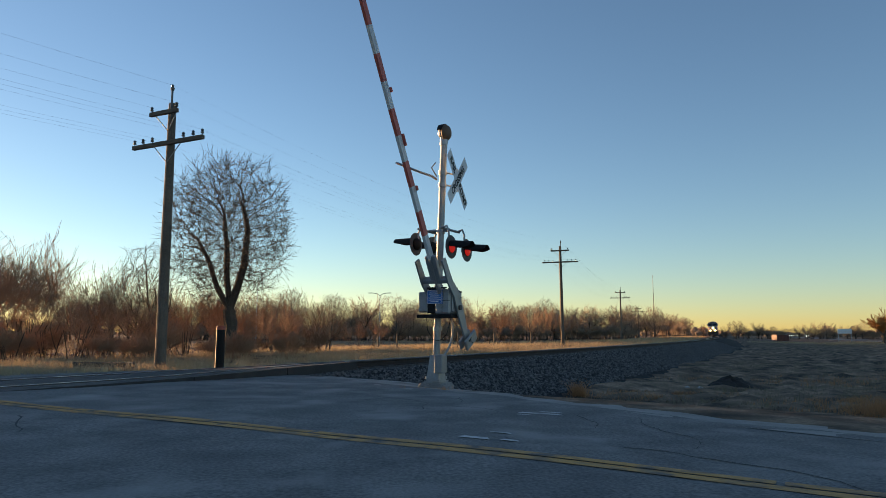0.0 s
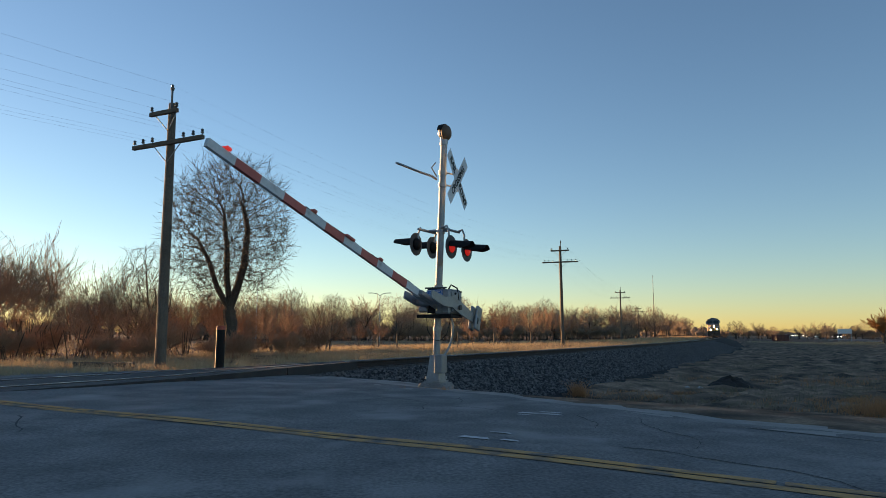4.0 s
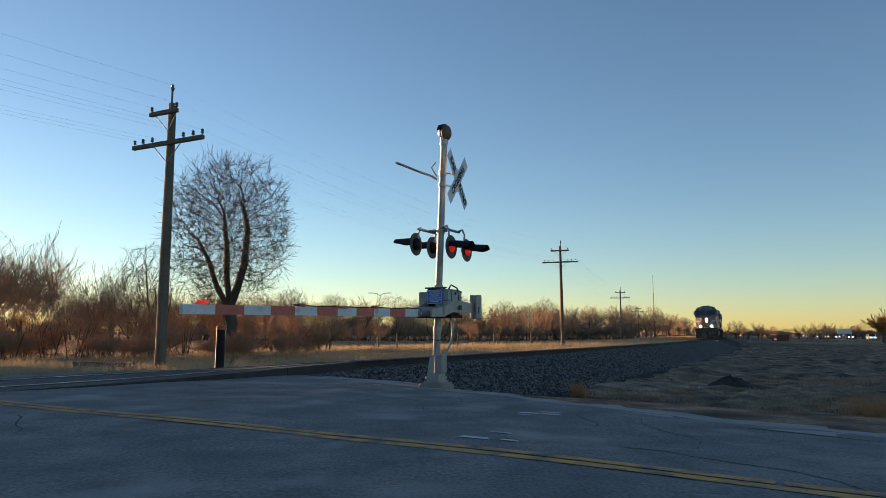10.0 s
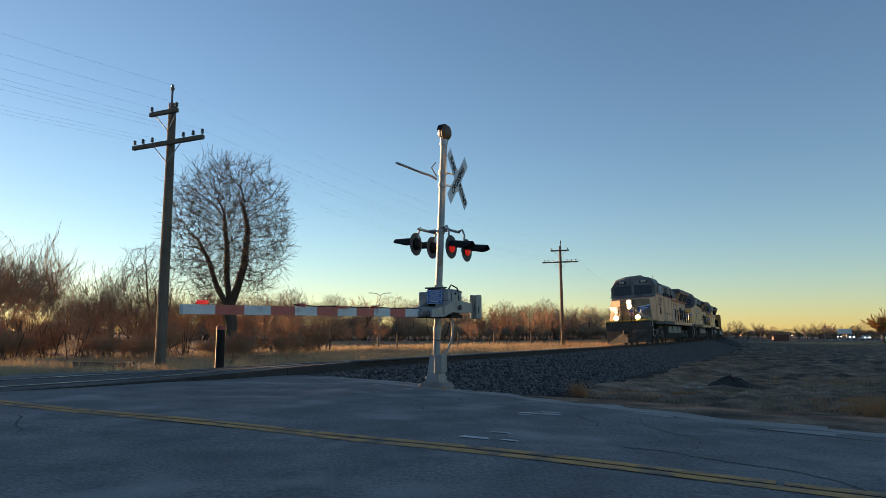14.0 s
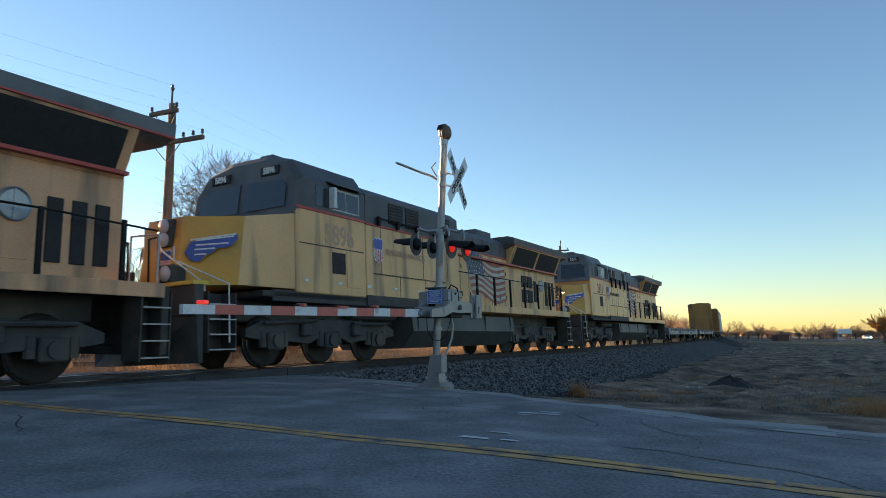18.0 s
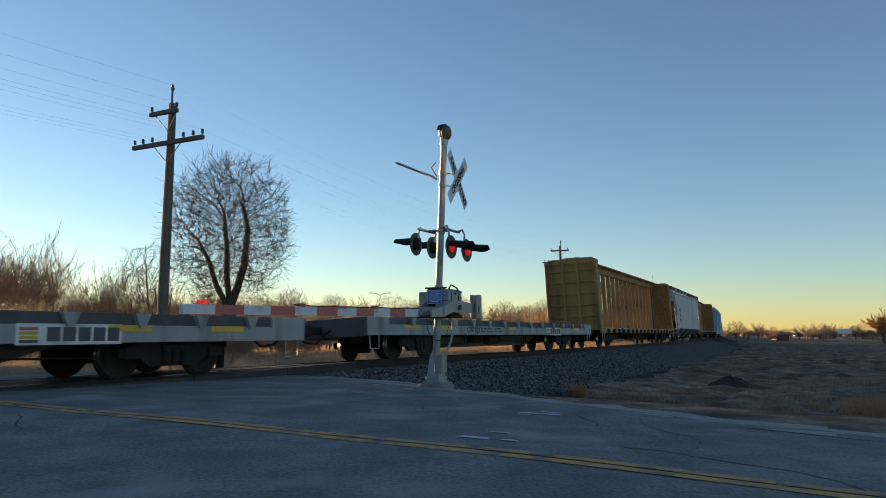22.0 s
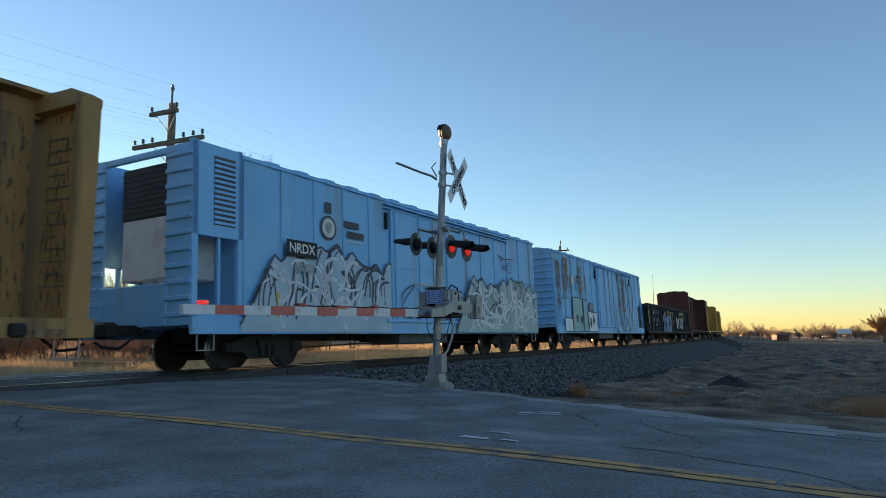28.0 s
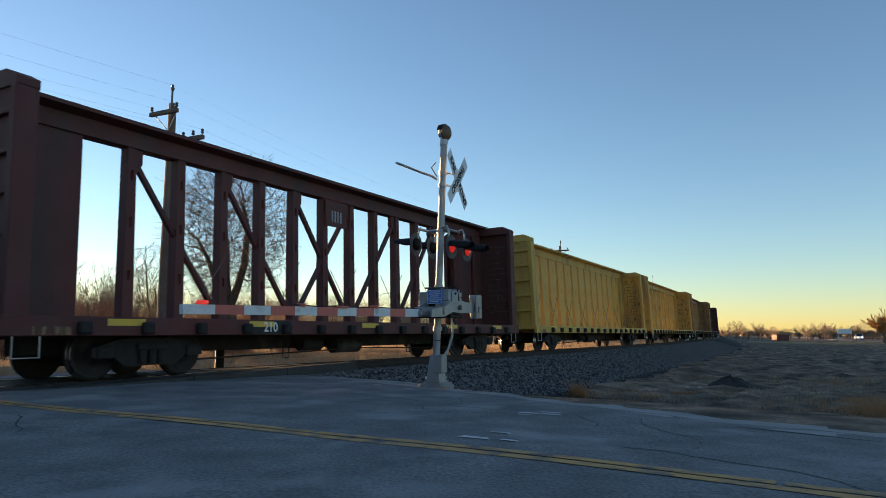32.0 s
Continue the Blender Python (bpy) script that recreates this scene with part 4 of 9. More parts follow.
plant(BIG, -10.2, 34.0, 1.0, 0.4)
plant(SIDE, -14.6, 35.0, 0.95, 1.0)
plant(SIDE, -16.0, 36.5, 0.8, 2.0)
plant(SIDE, -7.5, 47.0, 0.62, 4.0)
R = random.Random(77)
for x, y, s, k in ((-19.5, 29, 0.95, 0), (-17.0, 27.5, 0.85, 1), (-16.6, 31.5, 0.85, 0), (-14.8, 30.0, 0.62, 1), (-21.5, 31, 1.0, 0), (-13.3, 32, 0.5, 1), (-23.5, 28.5, 1.0, 0), (-18.5, 33, 0.9, 1), (-11.4, 36.5, 0.6, 1), (-8.6, 36.5, 0.5, 0), (-6.9, 40, 0.6, 1), (-13.5, 37.0, 0.7, 0), (-22.5, 34, 1.0, 1), (-25.5, 33, 1.15, 1), (-20.0, 33.5, 1.0, 0), (-15.6, 33.6, 0.75, 1), (-22.2, 36.5, 1.05, 0), (-9.4, 39.5, 0.6, 0), (-12.6, 40.0, 0.75, 1)):
    plant((SHRUB_A, SHRUB_B)[k], x, y, 1.16 * s * R.uniform(0.95, 1.05), R.uniform(0, 6), "bare shrubs by the track")
for i in range(26):
    x, y = R.uniform(-44, -17), R.uniform(40, 51)
    if x > -0.70 * y - 2:
        plant(R.choice((SHRUB_A, SHRUB_B, SHRUB_B)), x, y, R.uniform(0.4, 0.62), R.uniform(0, 6), "bare shrubs by the track")
for i in range(11):
    plant(R.choice((SHRUB_B, SCRUB)), R.uniform(-15, -7.5), R.uniform(41, 47), R.uniform(0.4, 0.6), R.uniform(0, 6), "bare shrubs by the track")
# shrubs round the sunlit field
for x, y, s, k in ((-4.8, 46, 0.50, 0), (-5.6, 45, 0.42, 1), (4.4, 64, 0.80, 0), (6.0, 66, 0.78, 1), (2.9, 68, 0.55, 1), (9.5, 76, 0.85, 0), (11.5, 79, 0.8, 1), (13.2, 84, 0.75, 0), (-6, 66, 0.5, 1), (-10.5, 52, 0.6, 0), (-12.5, 48, 0.7, 1), (16.5, 95, 0.9, 0), (19, 100, 0.95, 1)):
    plant((SHRUB_A, SHRUB_B)[k], x, y, s * R.uniform(0.95, 1.05), R.uniform(0, 6), "bare shrubs in the field")
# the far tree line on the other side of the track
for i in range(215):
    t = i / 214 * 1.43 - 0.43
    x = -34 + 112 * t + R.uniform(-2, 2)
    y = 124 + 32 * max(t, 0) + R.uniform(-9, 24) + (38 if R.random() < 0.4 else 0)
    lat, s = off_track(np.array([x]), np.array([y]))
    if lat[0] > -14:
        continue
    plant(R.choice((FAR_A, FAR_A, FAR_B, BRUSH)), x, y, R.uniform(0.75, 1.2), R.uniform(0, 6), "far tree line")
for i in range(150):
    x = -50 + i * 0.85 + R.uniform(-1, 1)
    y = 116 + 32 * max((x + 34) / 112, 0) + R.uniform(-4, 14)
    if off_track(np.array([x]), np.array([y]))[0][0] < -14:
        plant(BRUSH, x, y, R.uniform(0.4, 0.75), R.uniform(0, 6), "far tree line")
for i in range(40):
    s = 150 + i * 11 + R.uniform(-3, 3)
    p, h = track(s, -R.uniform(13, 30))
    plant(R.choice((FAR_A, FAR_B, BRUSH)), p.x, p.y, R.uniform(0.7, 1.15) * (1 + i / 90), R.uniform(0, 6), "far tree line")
# the lone tree and the trees by the far road
plant(LONE, 92.6, 222.0, 1.0, 0.7, "trees by the far road")
for i in range(110):
    x = 112 + i * 0.9 + R.uniform(-2, 2)
    plant(R.choice((FAR_A, FAR_B, BRUSH, LEAFY) if i > 60 else (FAR_A, FAR_A, FAR_B, BRUSH)), x, 246 - i * 0.7 + R.uniform(-8, 14), R.uniform(0.5, 0.8) * (0.75 + 0.45 * i / 110), R.uniform(0, 6), "trees by the far road")
for i in range(70):
    x = 100 + i * 1.55 + R.uniform(-2, 2)
    plant(R.choice((BRUSH, BRUSH, FAR_B)), x, 262 - i * 0.9 + R.uniform(-5, 12), R.uniform(0.7, 1.0) * (0.7 + 0.4 * i / 70), R.uniform(0, 6), "trees by the far road")
for x, y, s in ((76.5, 122, 0.80), (80.0, 124, 0.95), (83, 120, 0.9), (86, 125, 1.0)):
    plant(LEAFY, x, y, s, R.uniform(0, 6), "orange trees by the far road")
# an added hedge, unseen beyond the picture's edge, placed to shade the crossing
for i in range(49):
    thin_end = i > 44
    plant(SHADE_HEDGE, -33 - (i % 2) * 1.6, -18 + (44 * 0.98 + (i - 44) * 1.5 if thin_end else i * 0.98), R.uniform(1.0, 1.2) if thin_end else R.uniform(1.4, 1.8), i * 1.1, "hedge by the track")
# low scrub at the feet of the shrubs
for i in range(30):
    x, y = R.uniform(-25, -6), R.uniform(26.5, 38)
    if x > -0.75 * y + 1 and off_track(np.array([x]), np.array([y]))[0][0] < -6:
        plant(SCRUB, x, y, R.uniform(0.45, 0.9), R.uniform(0, 6), "bare shrubs by the track")
# wooded distance
def far_woods():
    rng = random.Random(8)
    v, f = [], []
    for i in range(1500):
        a = radians(-75 + 150 * rng.random())
        d = rng.uniform(520, 900)
        x, y = d * math.sin(a), d * math.cos(a)
        h = rng.uniform(3.5, 6.5) * (0.8 + 0.3 * math.sin(a * 23) + 0.2 * math.sin(a * 61))
        w = rng.uniform(3, 7)
        k = len(v)
        n = 6
        for j in range(n):
            t = 2 * math.pi * j / n
            v.append((x + w * math.cos(t) * rng.uniform(0.6, 1.1), y + w * math.sin(t) * rng.uniform(0.6, 1.1), -1.5))
        for j in range(n):
            t = 2 * math.pi * (j + 0.5) / n
            v.append((x + 0.8 * w * math.cos(t) * rng.uniform(0.5, 1.2), y + 0.8 * w * math.sin(t), -1 + h * rng.uniform(0.4, 0.75)))
        v.append((x + rng.uniform(-1, 1), y, -1 + h))
        f += [(k + j, k + (j + 1) % n, k + n + j) for j in range(n)] + [(k + (j + 1) % n, k + n + (j + 1) % n, k + n + j) for j in range(n)] + [(k + n + j, k + n + (j + 1) % n, k + 2 * n) for j in range(n)]
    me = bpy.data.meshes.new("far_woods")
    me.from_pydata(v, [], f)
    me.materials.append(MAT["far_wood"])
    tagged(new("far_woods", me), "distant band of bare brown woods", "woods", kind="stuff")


far_woods()


# ---- dry grass ----
def grass_patch(name, label, spots, mat, seed):
    """Blades of dry grass; spots: (count, sampler, height, spread of a tuft, blade width)."""
    rng = random.Random(seed)
    v, f = [], []
    for count, where, hgt, tuft, wid in spots:
        pts = [where(rng) for _ in range(count)]
        zs = ground_z([p[0] for p in pts], [p[1] for p in pts])
        for (x, y), z in zip(pts, zs):
            lush = 0.5 + 0.5 * math.sin(x * 0.9 + 1.3 * math.sin(y * 0.7)) * math.sin(y * 1.1 + x * 0.3)
            if rng.random() > 0.25 + lush:
                continue
            h0 = hgt * rng.uniform(0.45, 1.2) * (0.6 + 0.7 * lush)
            lean_x, lean_y = rng.gauss(0, 0.25), rng.gauss(0, 0.25)
            for _ in range(9):
                a = rng.uniform(0, 6.28)
                bx, by = x + rng.gauss(0, tuft), y + rng.gauss(0, tuft)
                h = h0 * rng.uniform(0.4, 1.15)
                lx, ly = (lean_x + rng.gauss(0, 0.5)) * h, (lean_y + rng.gauss(0, 0.5)) * h
                wx, wy = math.cos(a) * wid, math.sin(a) * wid
                k = len(v)
                v += [(bx - wx, by - wy, z - 0.03), (bx + wx, by + wy, z - 0.03), (bx + lx * 0.35 + wx * 0.7, by + ly * 0.35 + wy * 0.7, z + h * 0.6), (bx + lx * 0.35 - wx * 0.7, by + ly * 0.35 - wy * 0.7, z + h * 0.6), (bx + lx, by + ly, z + h)]
                f += [(k, k + 1, k + 2, k + 3), (k + 3, k + 2, k + 4)]
    me = bpy.data.meshes.new(name)
    me.from_pydata(v, [], f)
    me.materials.append(mat)
    tagged(new(name, me), label, "grass", kind="stuff")


def beside(s0, s1, l0, l1, power=1.0):
    def pick(rng):
        s = s0 + (s1 - s0) * rng.random() ** power
        p, h = track(s, rng.uniform(l0, l1))
        return p.x, p.y
    return pick


def area(x0, x1, y0, y1, clear=4.6):
    def pick(rng):
        while True:
            x, y = rng.uniform(x0, x1), y0 + (y1 - y0) * rng.random() ** 1.5
            h = math.hypot(x, y)
            if abs(x) < 0.75 * y + 4 and off_track(np.array([x]), np.array([y]))[0][0] < -4:
                return x, y
    return pick


def field_side(s0, s1, l0, l1):
    """Only where the road's bank has ended."""
    base = beside(s0, s1, l0, l1, 1.5)

    def pick(rng):
        for _ in range(60):
            x, y = base(rng)
            u, w = road_uw(x, y)
            if w > 7.5:
                return x, y
        return x, y
    return pick


grass_patch("grass_far_side", "tall dry yellow grass along the far side of the track",
            [(9000, beside(0, 36, -14, -3.2, 1.2), 0.26, 0.11, 0.006), (2600, beside(-8, 1, -14, -4.2), 0.26, 0.11, 0.006), (5000, beside(30, 110, -26, -3.4, 1.2), 0.32, 0.25, 0.014), (2600, beside(100, 320, -14, -3.6), 0.4, 0.35, 0.03)], MAT["grass"], 2)
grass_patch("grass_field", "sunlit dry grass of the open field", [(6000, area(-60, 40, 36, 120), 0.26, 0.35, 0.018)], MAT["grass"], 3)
grass_patch("grass_far_field", "sunlit golden grass across the bare field", [(1800, (lambda rng: (rng.uniform(62, 110), rng.uniform(112, 142))), 0.30, 0.4, 0.03)], MAT["grass"], 8)
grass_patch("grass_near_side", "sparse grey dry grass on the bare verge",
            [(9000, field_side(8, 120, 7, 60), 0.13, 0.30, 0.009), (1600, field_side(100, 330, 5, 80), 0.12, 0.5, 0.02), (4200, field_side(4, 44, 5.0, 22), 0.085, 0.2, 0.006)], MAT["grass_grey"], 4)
grass_patch("grass_verge_tufts", "tufts of pale dry grass on the verge",
            [(160, (lambda rng: (9.2 + rng.gauss(0, 0.45), 15.2 + rng.gauss(0, 0.5))), 0.28, 0.07, 0.005), (60, (lambda rng: (3.82 + rng.gauss(0, 0.12), 20.0 + rng.gauss(0, 0.12))), 0.34, 0.06, 0.005), (60, (lambda rng: (7.1 + rng.gauss(0, 0.5), 15.6 + rng.gauss(0, 0.25))), 0.10, 0.08, 0.005), (26, (lambda rng: (-0.17 + rng.gauss(0, 0.16), 11.75 + rng.gauss(0, 0.06))), 0.10, 0.05, 0.004), (60, (lambda rng: (5.0 + rng.gauss(0, 0.8), 19.8 + rng.gauss(0, 0.4))), 0.12, 0.1, 0.005), (90, (lambda rng: (6.6 + rng.gauss(0, 0.9), 20.6 + rng.gauss(0, 0.3))), 0.14, 0.1, 0.006), (120, (lambda rng: (10.4 + rng.gauss(0, 1.0), 18.0 + rng.gauss(0, 0.35))), 0.12, 0.1, 0.006), (160, (lambda rng: (14.5 + rng.gauss(0, 2.5), 27.5 + rng.gauss(0, 1.4))), 0.16, 0.14, 0.007)], MAT["weed"], 6)


# ---- loose things on the verge ----
def build_mound(x, y, w, h, seed, label="dark heap of dumped earth beside the track"):
    rng = random.Random(seed)
    v, f = [], []
    nr, na = 9, 28
    z0 = ground_at(x, y) - 0.08
    for i in range(nr):
        r = i / (nr - 1)
        for j in range(na):
            t = 2 * math.pi * j / na
            k = 1 + 0.15 * math.sin(2 * t + 1) + 0.08 * math.sin(5 * t)
            v.append((x + w * r * k * math.cos(t), y + 0.7 * w * r * k * math.sin(t), z0 + h * (1 - r * r) * (1 + 0.2 * math.sin(t)) + rng.uniform(-0.05, 0.05) * (1 - r * 0.5)))
    for i in range(nr - 1):
        for j in range(na):
            f.append((i * na + j, i * na + (j + 1) % na, (i + 1) * na + (j + 1) % na, (i + 1) * na + j))
    solid("dirt_mound", Shape().raw(v, f), MAT["earth"], label, "mound")


build_mound(9.85, 24.2, 0.85, 0.40, 1)
for x, y, w in ((8.0, 23.2, 0.10), (8.35, 23.0, 0.12), (12.6, 42.0, 0.30), (8.15, 22.6, 0.07), (6.4, 21.0, 0.06)):
    z = ground_at(x, y)
    solid("litter_scrap", Shape().raw([(x - w, y, z + 0.02), (x, y - w * 0.5, z + 0.05), (x + w, y + 0.1 * w, z + 0.02), (x + 0.2 * w, y + w * 0.5, z + w * 0.8), (x - 0.4 * w, y + 0.3 * w, z + w * 0.5), (x, y, z - 0.02)], [(0, 1, 3, 4), (1, 2, 3), (0, 5, 1), (1, 5, 2), (2, 5, 3), (3, 5, 4), (4, 5, 0)]), MAT["white_litter"], "pale scrap of litter on the bare ground", "litter", group="litter on the verge")

def verge_clods():
    rng = random.Random(23)
    v, f = [], []
    for i in range(2600):
        u, w = rng.uniform(-3.5, 16), 6.6 + 12 * rng.random() ** 1.3
        x, y = road_at(u, w)
        if off_track(np.array([x]), np.array([y]))[0][0] < 4.2:
            continue
        r = rng.uniform(0.012, 0.04) * (1.8 if rng.random() < 0.08 else 1)
        z = ground_at(x, y)
        k = len(v)
        for dx, dy, dz in ((1, 0, 0), (-0.3, 0.9, 0.1), (-0.7, -0.6, -0.1), (0.1, 0.1, 0.8), (0, 0, -0.6)):
            q = rng.uniform(0.6, 1.25)
            v.append((x + (dx * q + rng.uniform(-0.3, 0.3)) * r, y + (dy * q + rng.uniform(-0.3, 0.3)) * r, z + dz * q * r))
        f += [(k, k + 1, k + 3), (k + 1, k + 2, k + 3), (k + 2, k, k + 3), (k + 1, k, k + 4), (k + 2, k + 1, k + 4), (k, k + 2, k + 4)]
    me = bpy.data.meshes.new("verge_clods")
    me.from_pydata(v, [], f)
    me.materials.append(MAT["ground"])
    tagged(new("verge_clods", me), "brown clods and pebbles scattered on bare earth", "stones", kind="stuff")


verge_clods()
# marker post, and the low guard beside the tall pole
gz = ground_at(-5.25, 16.6)
mp = thing("marker_post", "thick black marker post with a red cap", "post", Matrix.Translation((-5.25, 16.6, gz)))
part("post", Shape().cyl((0, 0, -0.3), (0.01, 0, 0.92 - gz), 0.105, 0.10, 14), MAT["black"], mp)
part("cap", Shape().cyl((0.01, 0, 0.86 - gz), (0.01, 0, 0.95 - gz), 0.108, 0.10, 14), MAT["red_cap"], mp, "faded red cap")
gr = thing("guard_beam", "low dark timber guard by the utility pole", "barrier", Matrix.Translation((-8.9, 18.7, ground_at(-8.9, 18.7))) @ Matrix.Rotation(radians(-5), 4, "Z"))
part("beam", Shape().box(-0.9, 0.75, -0.09, 0.09, 0.12, 0.25, 0.02), MAT["tie"], gr)
for x in (-0.7, 0.6):
    part("post", Shape().box(x - 0.09, x + 0.09, -0.1, 0.1, -0.3, 0.13, 0.015), MAT["tie"], gr)

# street lamps, mast and fence posts of the field
for x, y, h, two in ((-9.9, 110.0, 7.3, True), (-28.7, 108.0, 8.6, False)):
    z = ground_at(x, y)
    la = thing("street_lamp", "grey steel street lamp on a tall pole", "street lamp", Matrix.Translation((x, y, z)), group="street lamps by the field")
    part("pole", Shape().cyl((0, 0, -0.2), (0, 0, h), 0.09, 0.06, 8), MAT["galv"], la)
    for s in ((1, -1) if two else (1,)):
        am = part("arm", Shape().pipe([(0, 0, h), (0.5 * s, 0, h + 0.35), (1.3 * s, 0, h + 0.45)], 0.05, 6), MAT["galv"], la)
        part("lamp_head", Shape().box(min(1.2 * s, 1.8 * s), max(1.2 * s, 1.8 * s), -0.12, 0.12, h + 0.38, h + 0.50, 0.03), MAT["galv"], am)
tw = thing("radio_mast", "thin steel radio mast above the trees", "mast", Matrix.Translation((66.3, 220.0, -1.0)))
part("shaft", Shape().cyl((0, 0, 0), (0, 0, 20.0), 0.13, 0.06, 6), MAT["wire"], tw)
for k, (x, y) in enumerate(((-4.6, 50), (-0.6, 52), (1.0, 47.5), (-3.2, 49), (4.0, 55), (-12, 49), (-8.2, 49.5), (7.5, 60))):
    solid("fence_post", Shape().cyl((x, y, ground_at(x, y) - 0.2), (x + 0.02, y, ground_at(x, y) + 1.15), 0.055, 0.05, 8), MAT["pole_wood"], "grey wooden fence post in the dry grass", "post", group="fence posts of the field")

# ---- across the field: road, sign, shed, traffic ----
FAR_A_PT, FAR_B_PT = Vector((105.0, 165.0)), Vector((200.0, 400.0))


def far_road_at(k):
    """A place on the far road; k 0 is far away, 1 nearer, and past that it bends off to the side."""
    if k <= 1.1:
        p = FAR_B_PT.lerp(FAR_A_PT, k)
    else:
        q = FAR_B_PT.lerp(FAR_A_PT, 1.1)
        d = (k - 1.1) * 253
        p = q + Vector((0.55 * d, -0.835 * d))
    return p


v = []
for k in np.linspace(-1.2, 1.9, 32):
    p = far_road_at(k)
    v += [(p.x - 4.5, p.y + 1.8, -0.90), (p.x + 4.5, p.y - 1.8, -0.90), (p.x + 4.8, p.y - 1.9, -1.3), (p.x - 4.8, p.y + 1.9, -1.3)]
f = []
for i in range(31):
    for a, b in ((0, 1), (1, 2), (2, 3), (3, 0)):
        f.append((i * 4 + a, i * 4 + b, i * 4 + 4 + b, i * 4 + 4 + a))
solid("far_road", Shape().raw(v, f), MAT["asphalt"], "grey road across the field", "road", kind="structure")
z = ground_at(91.5, 160)
sg = thing("billboard", "white roadside board on two posts", "sign", Matrix.Translation((91.5, 160, z)))
part("board", Shape().box(-1.6, 1.6, -0.06, 0.06, 1.9, 3.0, 0.02), MAT["sign_white"], sg)
for x in (-1.45, 1.45):
    part("post", Shape().box(x - 0.07, x + 0.07, -0.05, 0.05, -0.3, 1.95, 0.01), MAT["galv"], sg)
z = ground_at(84.0, 175)
sd = thing("red_container", "dark red steel container in the field", "container", Matrix.Translation((84.0, 175, z)) @ Matrix.Rotation(0.1, 4, "Z"))
part("body", Shape().box(-1.6, 1.6, -1.2, 1.2, 0.0, 1.55, 0.04), MAT["car_red"], sd)
part("lid", Shape().box(-1.66, 1.66, -1.26, 1.26, 1.55, 1.65, 0.03), MAT["car_red"], sd)
for x in (-1.2, -0.4, 0.4, 1.2):
    part("rib", Shape().box(x - 0.06, x + 0.06, -1.26, -1.2, 0.05, 1.55, 0.01), MAT["car_red"], sd)

TRAFFIC = []


def build_vehicle(paint, tall):
    names = {"car_white": "white", "car_dark": "dark", "car_red": "dark red"}
    ve = thing("vehicle", "%s %s with lit headlamps on the far road" % (names[paint], "sport utility car" if tall else "saloon car"), "car", group="traffic on the far road")
    h = 1.75 if tall else 1.42
    prof = [(-2.3, 0.35), (2.3, 0.35), (2.35, 0.75), (2.2, 0.95), (1.2, 1.05), (0.55, h), (-1.6 if tall else -1.1, h), (-2.2, 1.1), (-2.35, 0.8)]
    part("body", Shape().prism(prof, -0.9, 0.9, "y"), MAT[paint], ve)
    part("windscreen", Shape().raw([(1.16, -0.75, 1.09), (1.16, 0.75, 1.09), (0.60, 0.70, h - 0.06), (0.60, -0.70, h - 0.06)], [(0, 1, 2, 3)]), MAT["car_glass"], ve, at=Matrix.Translation((0.02, 0, 0.01)))
    for s in (1, -1):
        part("side_window", Shape().box(-1.4, 0.7, 0.895 * s, 0.905 * s, 1.08, h - 0.1), MAT["car_glass"], ve)
        part("headlamp", Shape().box(2.28, 2.37, 0.5 * s - 0.17, 0.5 * s + 0.17, 0.68, 0.86, 0.02), MAT["car_lamp"], ve, "lit headlamp")
        for x in (1.4, -1.4):
            wh = part("wheel", Shape().cyl((x, 0.72 * s, 0.33), (x, 0.93 * s, 0.33), 0.33, n=14), MAT["black"], ve)
            part("rim", Shape().cyl((x, 0.93 * s, 0.33), (x, 0.94 * s, 0.33), 0.2, n=12), MAT["galv"], wh)
    return ve


for paint, tall, k6 in (("car_white", False, -0.10), ("car_dark", False, 0.02), ("car_white", True, 0.12), ("car_white", False, 0.22), ("car_white", True, 0.33), ("car_dark", True, 0.44), ("car_white", True, 0.58), ("car_white", True, 0.76), ("car_dark", True, 0.84), ("car_red", False, -0.75), ("car_white", True, -1.30)):
    TRAFFIC.append((build_vehicle(paint, tall), k6))


def traffic_motion():
    for ve, k6 in TRAFFIC:
        rows = []
        for i in range(33):
            k = k6 + 0.082 * (i - 6)
            p, q = far_road_at(k), far_road_at(k + 0.01)
            rows.append((float(i), Matrix.Translation((p.x, p.y, -0.90)) @ Matrix.Rotation(math.atan2(q.y - p.y, q.x - p.x), 4, "Z")))
        walk(ve, rows)


# ---- the train ----
MAT["loco_gold"] = surf("golden_loco_yellow", (0.88, 0.43, 0.15), (0.72, 0.345, 0.12), 0.9, 0.38, bump=0.1, dirt=(0.26, 0.14, 0.06), dirt_amount=0.28, dirt_scale=1.8, streak=True)
MAT["loco_soiled"] = surf("soiled_loco_yellow", (0.82, 0.46, 0.20), (0.68, 0.37, 0.155), 0.9, 0.5, bump=0.1, dirt=(0.22, 0.14, 0.08), dirt_amount=0.33, dirt_scale=2.0, streak=True)
MAT["rust"] = surf("flaking_rust", (0.20, 0.105, 0.06), (0.36, 0.22, 0.13), 5.0, 0.9, bump=0.2, fine=30)


